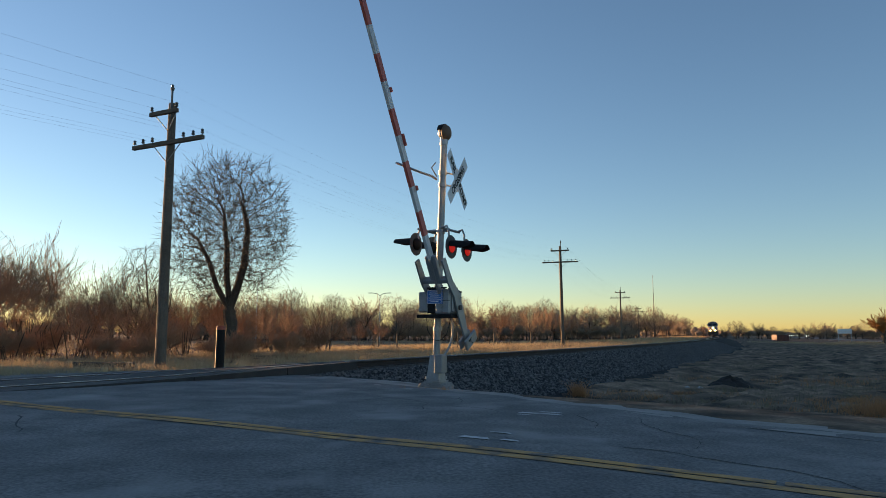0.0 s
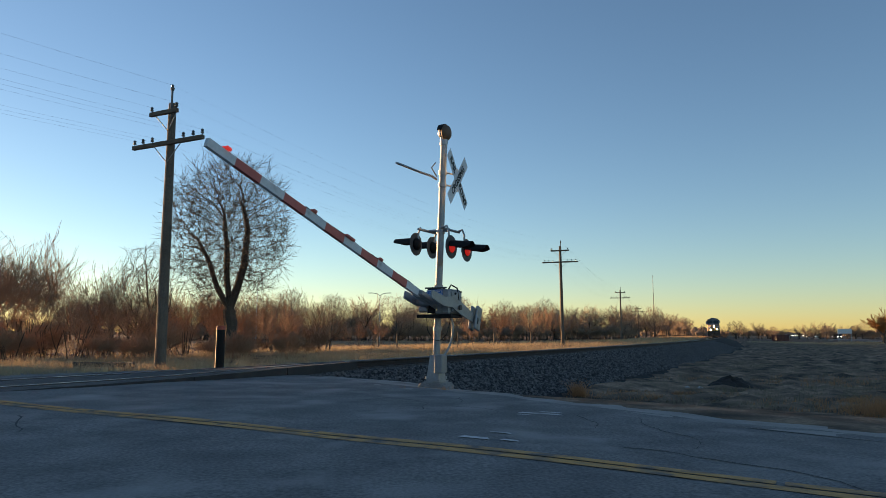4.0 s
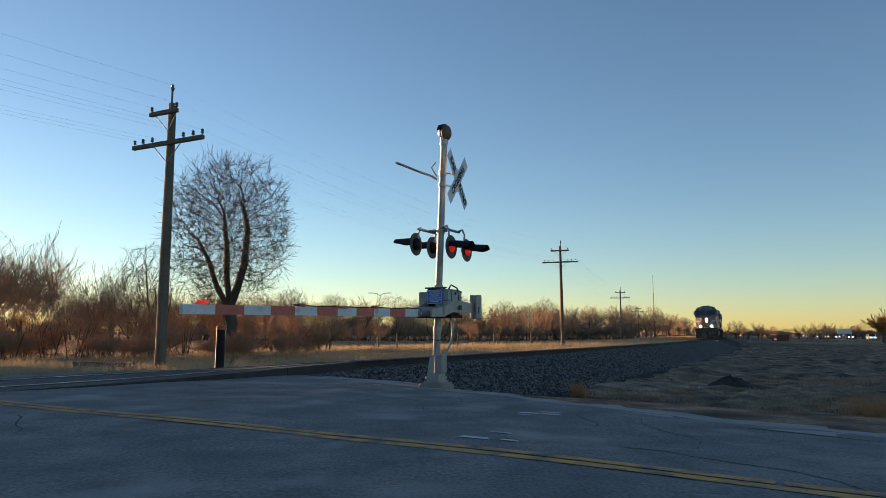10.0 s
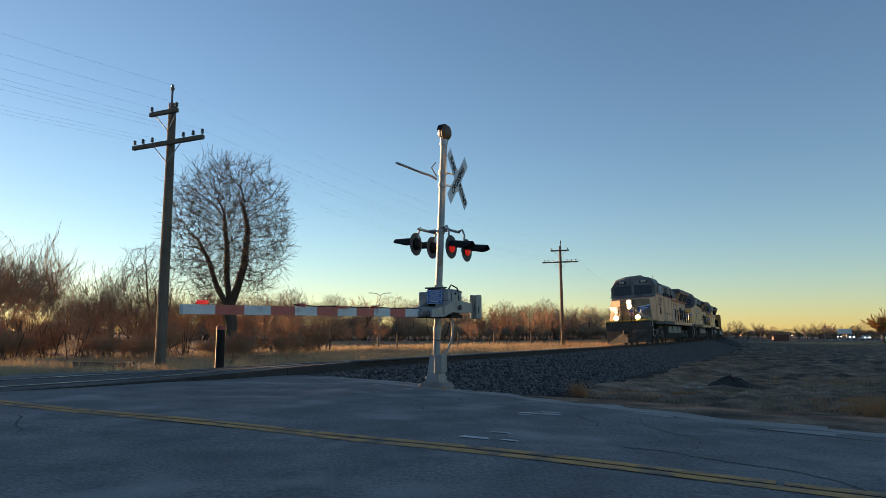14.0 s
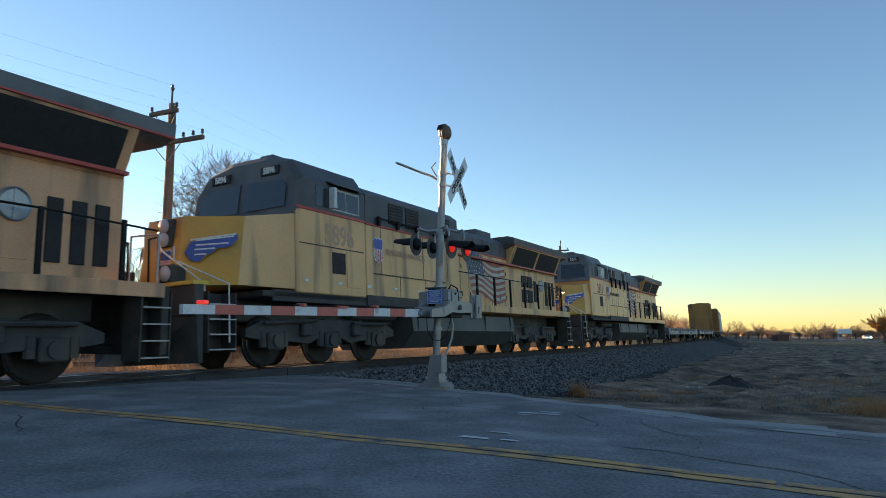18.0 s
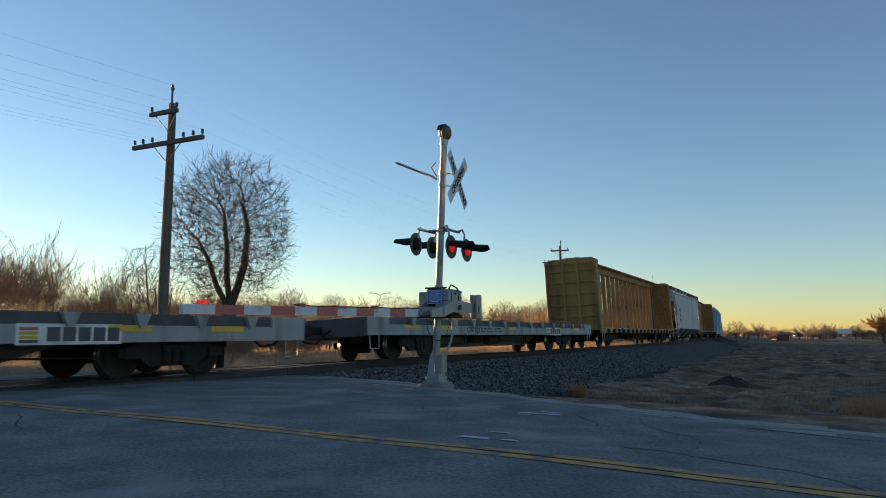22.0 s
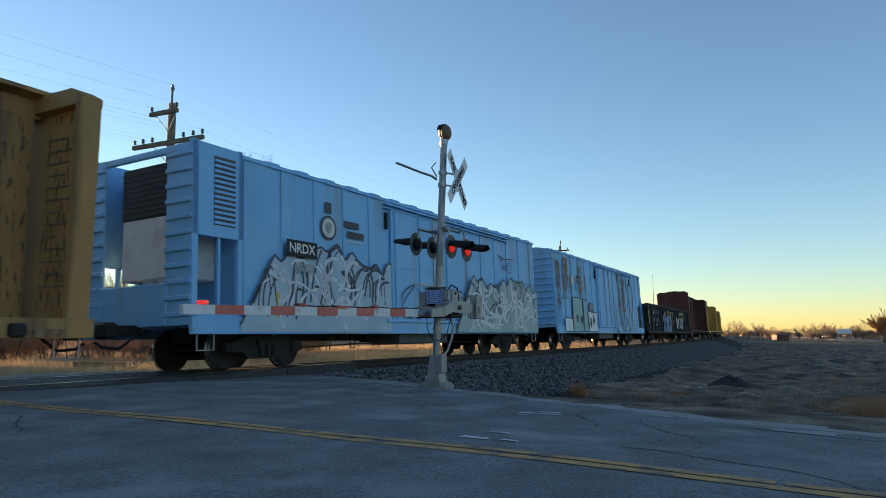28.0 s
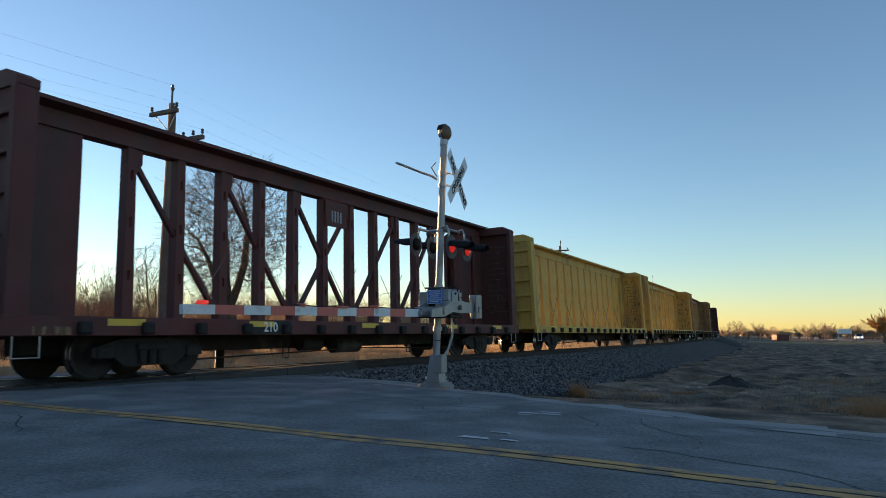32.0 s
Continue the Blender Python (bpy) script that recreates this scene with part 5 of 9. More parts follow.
def patchy(m, scale, lo, hi):
    """Lets a thin coat end in ragged upright streaks."""
    N, L = m.node_tree.nodes, m.node_tree.links
    tc, mp, no, mr = (N.new("ShaderNode" + k) for k in ("TexCoord", "Mapping", "TexNoise", "MapRange"))
    mp.inputs["Scale"].default_value = (1.0, 1.0, 0.22)
    no.inputs["Scale"].default_value, no.inputs["Detail"].default_value = scale, 6.0
    mr.inputs["From Min"].default_value, mr.inputs["From Max"].default_value = lo, hi
    L.new(tc.outputs["Object"], mp.inputs["Vector"])
    L.new(mp.outputs["Vector"], no.inputs["Vector"])
    L.new(no.outputs["Fac"], mr.inputs["Value"])
    L.new(mr.outputs["Result"], N["Principled BSDF"].inputs["Alpha"])


patchy(MAT["rust"], 7.0, 0.38, 0.56)
MAT["rust_flecks"] = surf("rust_flecks", (0.09, 0.055, 0.035), (0.17, 0.10, 0.06), 5.0, 0.9, bump=0.15, fine=30)
patchy(MAT["rust_flecks"], 15.0, 0.56, 0.66)
MAT["spray_teal"] = surf("pale_teal_spray", (0.20, 0.42, 0.42), (0.30, 0.50, 0.50), 1.2, 0.6, bump=0.03)
MAT["num_faded"] = surf("faded_road_number", (0.56, 0.33, 0.20), (0.46, 0.28, 0.18), 2.0, 0.6, bump=0.05)
MAT["loco_yellow"] = surf("dusty_loco_yellow", (0.82, 0.41, 0.215), (0.65, 0.325, 0.17), 0.9, 0.6, bump=0.12, dirt=(0.19, 0.12, 0.075), dirt_amount=0.36, dirt_scale=1.6, streak=True)
MAT["loco_nose"] = surf("loco_nose_yellow", (0.74, 0.37, 0.045), (0.62, 0.32, 0.06), 1.2, 0.5, bump=0.08, dirt=(0.30, 0.21, 0.12), dirt_amount=0.25, dirt_scale=1.5)
MAT["loco_grey"] = surf("loco_roof_grey", (0.15, 0.165, 0.18), (0.11, 0.12, 0.13), 1.5, 0.6, bump=0.12, dirt=(0.06, 0.055, 0.05), dirt_amount=0.3)
MAT["loco_black"] = surf("sooty_roof_grey", (0.095, 0.10, 0.108), (0.065, 0.07, 0.076), 1.5, 0.6, bump=0.12, dirt=(0.06, 0.055, 0.05), dirt_amount=0.3)
# lead nose: dusty yellow, darkened in colour for the shade on its front
MAT["loco_nose_shade"] = surf("shaded_dusty_nose", (0.30, 0.205, 0.115), (0.22, 0.15, 0.09), 1.2, 0.7, bump=0.12, dirt=(0.12, 0.085, 0.06), dirt_amount=0.4, dirt_scale=1.8)
MAT["loco_under"] = surf("loco_frame_grey", (0.036, 0.035, 0.034), (0.07, 0.066, 0.062), 2.0, 0.7, 0.2, bump=0.25, dirt=(0.11, 0.09, 0.07), dirt_amount=0.2)
MAT["tank"] = surf("fuel_tank_grey", (0.085, 0.088, 0.088), (0.05, 0.053, 0.054), 0.8, 0.55, 0.1, bump=0.15, dirt=(0.045, 0.04, 0.035), dirt_amount=0.4, dirt_scale=0.9, streak=True)
MAT["red_paint"] = surf("red_paint", (0.50, 0.05, 0.035), (0.40, 0.055, 0.04), 3.0, 0.5, bump=0.05)
MAT["blue_paint"] = surf("blue_paint", (0.035, 0.08, 0.36), (0.05, 0.10, 0.33), 3.0, 0.5, bump=0.05)
MAT["white_paint"] = surf("white_paint", (0.72, 0.72, 0.70), (0.62, 0.62, 0.60), 3.0, 0.55, bump=0.05, dirt=(0.40, 0.36, 0.30), dirt_amount=0.2)
MAT["flag_blue"] = surf("faded_flag_blue", (0.055, 0.085, 0.14), (0.09, 0.115, 0.16), 1.5, 0.6, bump=0.05)
MAT["flag_red"] = surf("faded_flag_red", (0.46, 0.12, 0.09), (0.40, 0.15, 0.11), 1.5, 0.6, bump=0.05)
MAT["flag_white"] = surf("faded_flag_white", (0.58, 0.54, 0.45), (0.50, 0.45, 0.36), 1.5, 0.6, bump=0.05)
MAT["glass_dark"] = surf("cab_glass", (0.012, 0.016, 0.02), (0.02, 0.025, 0.03), 2.0, 0.15, bump=0.0, spec=0.6)
MAT["opening_black"] = surf("dark_grille", (0.006, 0.006, 0.007), (0.012, 0.012, 0.013), 6.0, 0.7, bump=0.1)
MAT["headlight"] = surf("lit_headlight", (0.9, 0.85, 0.7), (0.9, 0.85, 0.7), 5.0, 0.2, bump=0.0, glow=(1.0, 0.70, 0.36, 40.0))
MAT["lens_clear"] = surf("unlit_headlight", (0.55, 0.56, 0.58), (0.45, 0.46, 0.48), 8.0, 0.12, bump=0.0)
MAT["board_white"] = surf("number_white", (0.75, 0.75, 0.72), (0.7, 0.7, 0.68), 5.0, 0.5, bump=0.0)
MAT["num_red"] = surf("road_number_red", (0.33, 0.07, 0.055), (0.27, 0.075, 0.06), 3.0, 0.6, bump=0.05)
MAT["wheel"] = surf("wheel_steel", (0.018, 0.015, 0.013), (0.034, 0.028, 0.024), 4.0, 0.75, 0.4, bump=0.2)
MAT["tread"] = surf("wheel_tread", (0.45, 0.44, 0.42), (0.36, 0.35, 0.33), 4.0, 0.3, 1.0, bump=0.05)
MAT["bogie"] = surf("bogie_brown_black", (0.013, 0.011, 0.010), (0.026, 0.022, 0.019), 3.0, 0.8, 0.2, bump=0.3, dirt=(0.07, 0.055, 0.045), dirt_amount=0.2)
MAT["flat_grey"] = surf("flatcar_pale_grey", (0.36, 0.375, 0.385), (0.28, 0.29, 0.30), 1.0, 0.6, bump=0.12, dirt=(0.15, 0.12, 0.10), dirt_amount=0.36, dirt_scale=2.0, streak=True)
MAT["flat_dark"] = surf("flatcar_dark_grey", (0.06, 0.062, 0.065), (0.10, 0.10, 0.105), 2.0, 0.7, bump=0.2)
MAT["refl_yellow"] = surf("yellow_reflector", (0.72, 0.46, 0.04), (0.62, 0.40, 0.05), 5.0, 0.4, bump=0.03)
MAT["cb_yellow"] = surf("centrebeam_ochre", (0.45, 0.235, 0.075), (0.33, 0.17, 0.055), 0.8, 0.7, bump=0.15, dirt=(0.12, 0.065, 0.035), dirt_amount=0.42, dirt_scale=1.8, streak=True)
MAT["cb_gold"] = surf("centrebeam_yellow", (0.68, 0.40, 0.08), (0.54, 0.31, 0.07), 0.8, 0.7, bump=0.15, dirt=(0.24, 0.14, 0.07), dirt_amount=0.25, dirt_scale=1.5, streak=True)
MAT["cb_red"] = surf("centrebeam_dark_red", (0.115, 0.024, 0.019), (0.085, 0.021, 0.018), 0.8, 0.7, bump=0.15, dirt=(0.05, 0.03, 0.025), dirt_amount=0.3, dirt_scale=1.5, streak=True)
MAT["hopper_grey"] = surf("hopper_pale_grey", (0.50, 0.51, 0.52), (0.43, 0.44, 0.45), 0.6, 0.6, bump=0.1, dirt=(0.26, 0.22, 0.18), dirt_amount=0.25, dirt_scale=1.0, streak=True)
MAT["hopper_under"] = surf("hopper_slope_grey", (0.20, 0.19, 0.18), (0.14, 0.13, 0.125), 1.5, 0.75, bump=0.2, dirt=(0.10, 0.08, 0.065), dirt_amount=0.3)
MAT["reefer_blue"] = surf("reefer_sky_blue", (0.15, 0.47, 0.77), (0.20, 0.51, 0.78), 0.7, 0.55, bump=0.1, dirt=(0.22, 0.33, 0.40), dirt_amount=0.30, dirt_scale=1.6, streak=True)
MAT["reefer_rusty"] = surf("rusty_sky_blue", (0.17, 0.49, 0.78), (0.22, 0.53, 0.79), 0.7, 0.6, bump=0.12, dirt=(0.17, 0.27, 0.32), dirt_amount=0.36, dirt_scale=1.4, streak=True)
MAT["spray_pale"] = surf("pale_spray_paint", (0.46, 0.58, 0.64), (0.32, 0.46, 0.55), 1.2, 0.6, bump=0.05)
MAT["faded_yellow"] = surf("faded_yellow_patch", (0.36, 0.26, 0.05), (0.22, 0.16, 0.04), 6.0, 0.7, bump=0.05)
MAT["spray_sage"] = surf("sage_grey_spray", (0.30, 0.40, 0.40), (0.42, 0.52, 0.50), 1.1, 0.6, bump=0.03)
MAT["reefer_pale"] = surf("pale_blue_spray", (0.30, 0.54, 0.76), (0.44, 0.62, 0.74), 1.5, 0.6, bump=0.03)
MAT["spray_dark"] = surf("dark_spray_line", (0.04, 0.045, 0.055), (0.06, 0.065, 0.07), 3.0, 0.6, bump=0.0)
MAT["spray_blue"] = surf("blue_spray_paint", (0.04, 0.12, 0.30), (0.12, 0.27, 0.46), 2.2, 0.6, bump=0.0)
MAT["spray_slate"] = surf("slate_spray_line", (0.035, 0.05, 0.07), (0.075, 0.10, 0.14), 3.0, 0.6, bump=0.0)
MAT["spray_white"] = surf("white_spray_paint", (0.82, 0.84, 0.86), (0.70, 0.73, 0.76), 3.0, 0.6, bump=0.0)
MAT["gon_black"] = surf("gondola_black_green", (0.010, 0.013, 0.014), (0.019, 0.022, 0.022), 1.0, 0.75, spec=0.25, bump=0.15, dirt=(0.045, 0.035, 0.028), dirt_amount=0.25, dirt_scale=1.5, streak=True)
patchy(MAT["spray_blue"], 3.0, 0.22, 0.5)
patchy(MAT["spray_white"], 9.0, 0.2, 0.42)
MAT["scrap"] = surf("rusty_scrap", (0.04, 0.03, 0.026), (0.075, 0.052, 0.042), 2.0, 0.85, 0.3, bump=0.4)

U0 = 254.79                         # where the leading number boards stand on the track's line at 0 s, carried back evenly
V20, ACC = 15.096, 0.0469


def gone(t):
    """Metres run by the train up to t seconds."""
    return V20 * t + ACC * (t - 20.0) ** 2 / 2


def car_pose(u, half, t):
    """Pose of a car whose middle is u metres behind the leading number boards; half: to its bogie centres."""
    s = U0 + u - gone(t)
    a, _ = track(s - half)
    b, _ = track(s + half)
    d = (a - b).normalized()
    z = Vector((0, 0, 1))
    y = z.cross(d).normalized()
    z = d.cross(y)
    m = Matrix((d, y, z)).transposed().to_4x4()
    return Matrix.Translation((a + b) / 2) @ m @ Matrix.Rotation((bank(s - half) + bank(s + half)) / 2, 4, "X")


CARS, WHEELS, SHARED = [], [], {}
# every car: x forward (the way it runs), y to the camera's side, z up from the rails


def share(key, build):
    """One mesh for all pieces that are alike."""
    if key not in SHARED:
        SHARED[key] = build()
    return SHARED[key]


def on_side(x, z, y, flip=1):
    """Pose of a picture or lettering on the car's side: its x runs to the right as seen from outside, its y up."""
    return Matrix.Translation((x, y, z)) @ (Matrix(((-1, 0, 0, 0), (0, 0, 1, 0), (0, 1, 0, 0), (0, 0, 0, 1))) if flip > 0 else Matrix(((1, 0, 0, 0), (0, 0, -1, 0), (0, 1, 0, 0), (0, 0, 0, 1))))


def wheel_mesh(r):
    sh = Shape()
    for s in (1, -1):
        prof = [(0.08, 0.09), (r * 0.35, 0.085), (r * 0.42, 0.055), (r * 0.78, 0.045), (r * 0.84, 0.075), (r - 0.006, 0.075), (r, 0.06), (r + 0.004, -0.035), (r + 0.03, -0.045), (r + 0.022, -0.07), (r * 0.84, -0.07), (0.1, -0.09)]
        m = Matrix.Translation((0, 0.755 * s, 0)) @ Matrix.Rotation(radians(-90 * s), 4, "X")
        n = 28
        v, f = [], []
        for rr, z in prof[::-1]:
            for i in range(n):
                t = 2 * math.pi * i / n
                v.append((rr * math.cos(t), rr * math.sin(t), z))
        for k in range(len(prof) - 1):
            for i in range(n):
                j = (i + 1) % n
                f.append((k * n + i, k * n + j, (k + 1) * n + j, (k + 1) * n + i))
        f += [tuple(range(n))[::-1], tuple(range((len(prof) - 1) * n, len(prof) * n))]
        sh.raw(v, f, m)
    sh.cyl((0, -1.0, 0), (0, 1.0, 0), 0.08, n=12)
    for s in (1, -1):
        sh.box(-0.05, 0.05, 1.0 * s - 0.03, 1.0 * s + 0.03, -0.05, 0.05)
    me = sh.mesh("wheelset", MAT["wheel"])
    me.materials.append(MAT["tread"])
    for q in me.polygons:
        c = q.center
        d = math.hypot(c.x, c.z)
        q.use_smooth = True
        if r - 0.012 < d < r + 0.02 and abs(q.normal.y) < 0.75:
            q.material_index = 1
    return me


def add_bogie(car, x, r=0.42, axles=(-0.89, 0.89), heavy=False):
    """A bogie with its wheelsets; heavy: a locomotive's three-axle frame."""
    at = Matrix.Translation((x, 0, 0))
    if heavy:
        bolster = Shape().box(-0.7, 0.7, -0.9, 0.9, 0.55, 0.95, 0.03).box(-2.6, 2.6, -0.5, 0.5, 0.45, 0.70, 0.03)
    else:
        bolster = Shape().box(-0.28, 0.28, -1.0, 1.0, 0.42, 0.68, 0.02)
    bg = part("bogie", bolster, MAT["loco_under" if heavy else "bogie"], car, "three-axle locomotive bogie" if heavy else "two-axle freight bogie", at=at)
    for s in (1, -1):
        y0, y1 = (0.98 * s, 1.12 * s)
        if heavy:
            def heavy_frame():
                sh = Shape()
                prof = [(-2.75, 0.78), (-2.75, 0.62), (-2.35, 0.56), (-2.2, 0.70), (-1.6, 0.70), (-1.45, 0.52), (-0.75, 0.46), (-0.35, 0.62), (0.35, 0.62), (0.75, 0.46), (1.45, 0.52), (1.6, 0.70), (2.2, 0.70), (2.35, 0.56), (2.75, 0.62), (2.75, 0.78), (2.3, 0.95), (0.9, 1.0), (-0.9, 1.0), (-2.3, 0.95)]
                sh.prism(prof, -0.07, 0.07, "y")
                for a in axles:
                    sh.box(a - 0.24, a + 0.24, -0.06, 0.14, 0.34, 0.72, 0.03)
                    sh.cyl((a, 0.12, 0.53), (a, 0.19, 0.53), 0.14, n=14)
                    for dx in (-0.34, 0.34):
                        sh.cyl((a + dx, 0.03, 0.40), (a + dx, 0.03, 0.74), 0.09, n=10)
                for a in (-0.95, 0.95):
                    sh.box(a - 0.16, a + 0.16, -0.02, 0.2, 0.62, 0.9, 0.03)
                sh.cyl((-2.2, 0.16, 0.92), (-0.8, 0.16, 0.92), 0.05, n=8).cyl((0.6, 0.16, 0.98), (2.3, 0.16, 0.90), 0.04, n=8)
                return sh.mesh("side_frame", MAT["loco_under"])
            me = share("heavy_frame", heavy_frame)
        else:
            def light_frame():
                sh = Shape()
                top = [(-1.12, 0.50), (-1.12, 0.36), (-0.98, 0.34), (-0.80, 0.42), (-0.52, 0.20), (0.52, 0.20), (0.80, 0.42), (0.98, 0.34), (1.12, 0.36), (1.12, 0.50), (0.55, 0.66), (-0.55, 0.66)]
                sh.prism(top, -0.06, 0.06, "y")
                for a in axles:
                    sh.box(a - 0.14, a + 0.14, -0.07, 0.10, 0.33, 0.54, 0.02)
                for dx in (-0.19, 0.0, 0.19):
                    sh.cyl((dx, 0.075, 0.24), (dx, 0.075, 0.46), 0.075, n=10)
                sh.box(-0.30, 0.30, 0.02, 0.12, 0.46, 0.58, 0.015)
                return sh.mesh("side_frame", MAT["bogie"])
            me = share("light_frame", light_frame)
        ob = part("side_frame", me, None, bg, at=Matrix.Translation((0, 1.05 * s, 0)) @ (Matrix() if s > 0 else Matrix.Rotation(math.pi, 4, "Z")))
    for a in axles:
        w = part("wheelset", share(("wheel", r), lambda: wheel_mesh(r)), None, bg, at=Matrix.Translation((a, 0, r)))
        WHEELS.append((w, a, r, car))
    return bg


def add_couplers(car, half, z=0.82, reach=0.75):
    for s in (1, -1):
        c = part("coupler", share("coupler", lambda: Shape().box(-0.1, reach - 0.18, -0.09, 0.09, -0.1, 0.1, 0.02).box(reach - 0.3, reach, -0.16, 0.16, -0.15, 0.15, 0.05).mesh("coupler", MAT["bogie"])), None, car, at=Matrix.Translation((half * s, 0, z)) @ (Matrix() if s > 0 else Matrix.Rotation(math.pi, 4, "Z")))
        part("air_hose", share("air_hose", lambda: Shape().pipe([(0.0, 0.35, 0.0), (0.25, 0.36, -0.10), (0.5, 0.25, -0.33), (0.75, 0.12, -0.30), (0.86, 0.05, -0.2)], 0.028, 6).mesh("air_hose", MAT["black"])), None, c)


def add_brake_gear(car, l, z=0.62):
    sh = Shape()
    sh.box(-l / 2 + 1.0, l / 2 - 1.0, -0.22, 0.22, z - 0.14, z + 0.22, 0.02)
    part("centre_sill", sh, MAT["bogie"], car)
    part("brake_cylinder", Shape().cyl((1.2, 0.55, z - 0.06), (1.9, 0.55, z - 0.06), 0.15, n=12).cyl((-0.4, 0.5, z - 0.1), (0.6, 0.5, z - 0.1), 0.19, n=12), MAT["bogie"], car)
    part("brake_rod", Shape().pipe([(-l / 2 + 3.6, 0.7, z - 0.28), (-0.5, 0.62, z - 0.18), (l / 2 - 3.6, 0.7, z - 0.30)], 0.018, 5), MAT["bogie"], car)
    for x in (-2.6, 2.6):
        part("safety_hanger", Shape().pipe([(x - 0.1, 0.75, z + 0.1), (x - 0.1, 0.75, z - 0.34), (x + 0.1, 0.75, z - 0.34), (x + 0.1, 0.75, z + 0.1)], 0.014, 5), MAT["bogie"], car)


def add_stirrup(car, x, y, z, w=0.4, h=0.33):
    part("stirrup", Shape().pipe([(x - w / 2, y, z), (x - w / 2, y, z - h), (x + w / 2, y, z - h), (x + w / 2, y, z)], 0.016, 5), MAT["galv"], car)


def add_ladder(car, x0, x1, y, z0, z1, n, mat):
    sh = Shape().pipe([(x0, y, z0), (x0, y, z1)], 0.022, 6).pipe([(x1, y, z0), (x1, y, z1)], 0.022, 6)
    la = part("ladder", sh, MAT[mat], car)
    for k in range(n):
        z = z0 + (z1 - z0) * (k + 0.5) / n
        part("rung", Shape().cyl((x0, y, z), (x1, y, z), 0.014, n=5), MAT[mat], la)


def add_text_bars(car, x0, x1, z, y, lines, mat, height=0.05, seed=1):
    """Rows of plain bars for writing too small to read."""
    rng = random.Random(seed)
    sh = Shape()
    for k in range(lines):
        x = x1
        while x > x0 + 0.1:
            w = min(rng.uniform(0.12, 0.35), x - x0)
            sh.box(x - w, x, y, y + 0.002, z - k * height * 1.9, z - k * height * 1.9 + height)
            x -= w + rng.uniform(0.04, 0.10)
    part("writing", sh, MAT[mat], car, "lines of small painted writing")


# ---- locomotives ----
def add_flag(loco, x0, y, wide, z0, high):
    """A waving flag painted on the hood: canton and stripes, each a thin sheet on the steel."""
    def wave(a, b):
        # a: 0..1 along the cloth from the staff, b: 0..1 from the bottom up
        x = x0 - a * wide + 0.55 * (b - 0.5) * (1 - a)
        z = z0 + b * high - 0.22 * a + 0.11 * math.sin(a * 7.0) - 0.05 * b * a
        return x, z
    n = 16
    for k in range(13):
        b0, b1 = k / 13, (k + 1) / 13
        a0 = 0.42 if k >= 6 else 0.0
        v, f = [], []
        for i in range(n + 1):
            a = a0 + (1 - a0) * i / n
            for b in (b0, b1):
                x, z = wave(a, b)
                v.append((x, y, z))
        f = [(2 * i, 2 * i + 1, 2 * i + 3, 2 * i + 2) for i in range(n)]
        part("flag_stripe", Shape().raw(v, f), MAT["flag_red" if k % 2 == 0 else "flag_white"], loco)
    v = []
    for i in range(7):
        for b in (6 / 13, 1.0):
            x, z = wave(0.42 * i / 6, b)
            v.append((x, y, z))
    part("flag_canton", Shape().raw(v, [(2 * i, 2 * i + 1, 2 * i + 3, 2 * i + 2) for i in range(6)]), MAT["flag_blue"], loco, "faded blue canton of the painted flag")
    st = Shape()
    for r in range(5):
        for c in range(6):
            x, z = wave(0.42 * (c + 0.5 + 0.25 * (r % 2)) / 6.5, 6 / 13 + (7 / 13) * (r + 0.5) / 5)
            pts = []
            for i in range(10):
                rr = 0.042 if i % 2 == 0 else 0.018
                pts.append((x + rr * math.sin(i * math.pi / 5), y + 0.003, z + rr * math.cos(i * math.pi / 5)))
            st.raw(pts, [tuple(range(10))])
    part("flag_star", st, MAT["flag_white"], loco)


def shield_outline(w, h):
    return [(-w, h * 0.75), (-w * 0.72, h), (-w * 0.3, h * 0.88), (0, h), (w * 0.3, h * 0.88), (w * 0.72, h), (w, h * 0.75), (w * 0.85, h * 0.4), (w, -h * 0.35), (w * 0.75, -h * 0.8), (0, -h), (-w * 0.75, -h * 0.8), (-w, -h * 0.35), (-w * 0.85, h * 0.4)]


def add_shield(loco, at, w=0.36, h=0.42):
    """The railway's shield as plain shapes: blue top over red and white bars."""
    sh = part("shield", Shape().prism([(x, y) for x, y in shield_outline(w, h)], 0, 0.004, "z"), MAT["white_paint"], loco, "blue, red and white shield", at=at)
    part("shield_field", Shape().prism([(-w * 0.92, h * 0.72), (-w * 0.7, h * 0.93), (-w * 0.3, h * 0.82), (0, h * 0.93), (w * 0.3, h * 0.82), (w * 0.7, h * 0.93), (w * 0.92, h * 0.72), (w * 0.8, h * 0.1), (-w * 0.8, h * 0.1)], 0.004, 0.006, "z"), MAT["blue_paint"], sh)
    for k in range(5):
        x = -w * 0.76 + k * w * 0.36
        b = -h * (0.9 if 0 < k < 4 else 0.62)
        part("shield_bar", Shape().box(x, x + w * 0.17, b, h * 0.06, 0.004, 0.006), MAT["red_paint"], sh)


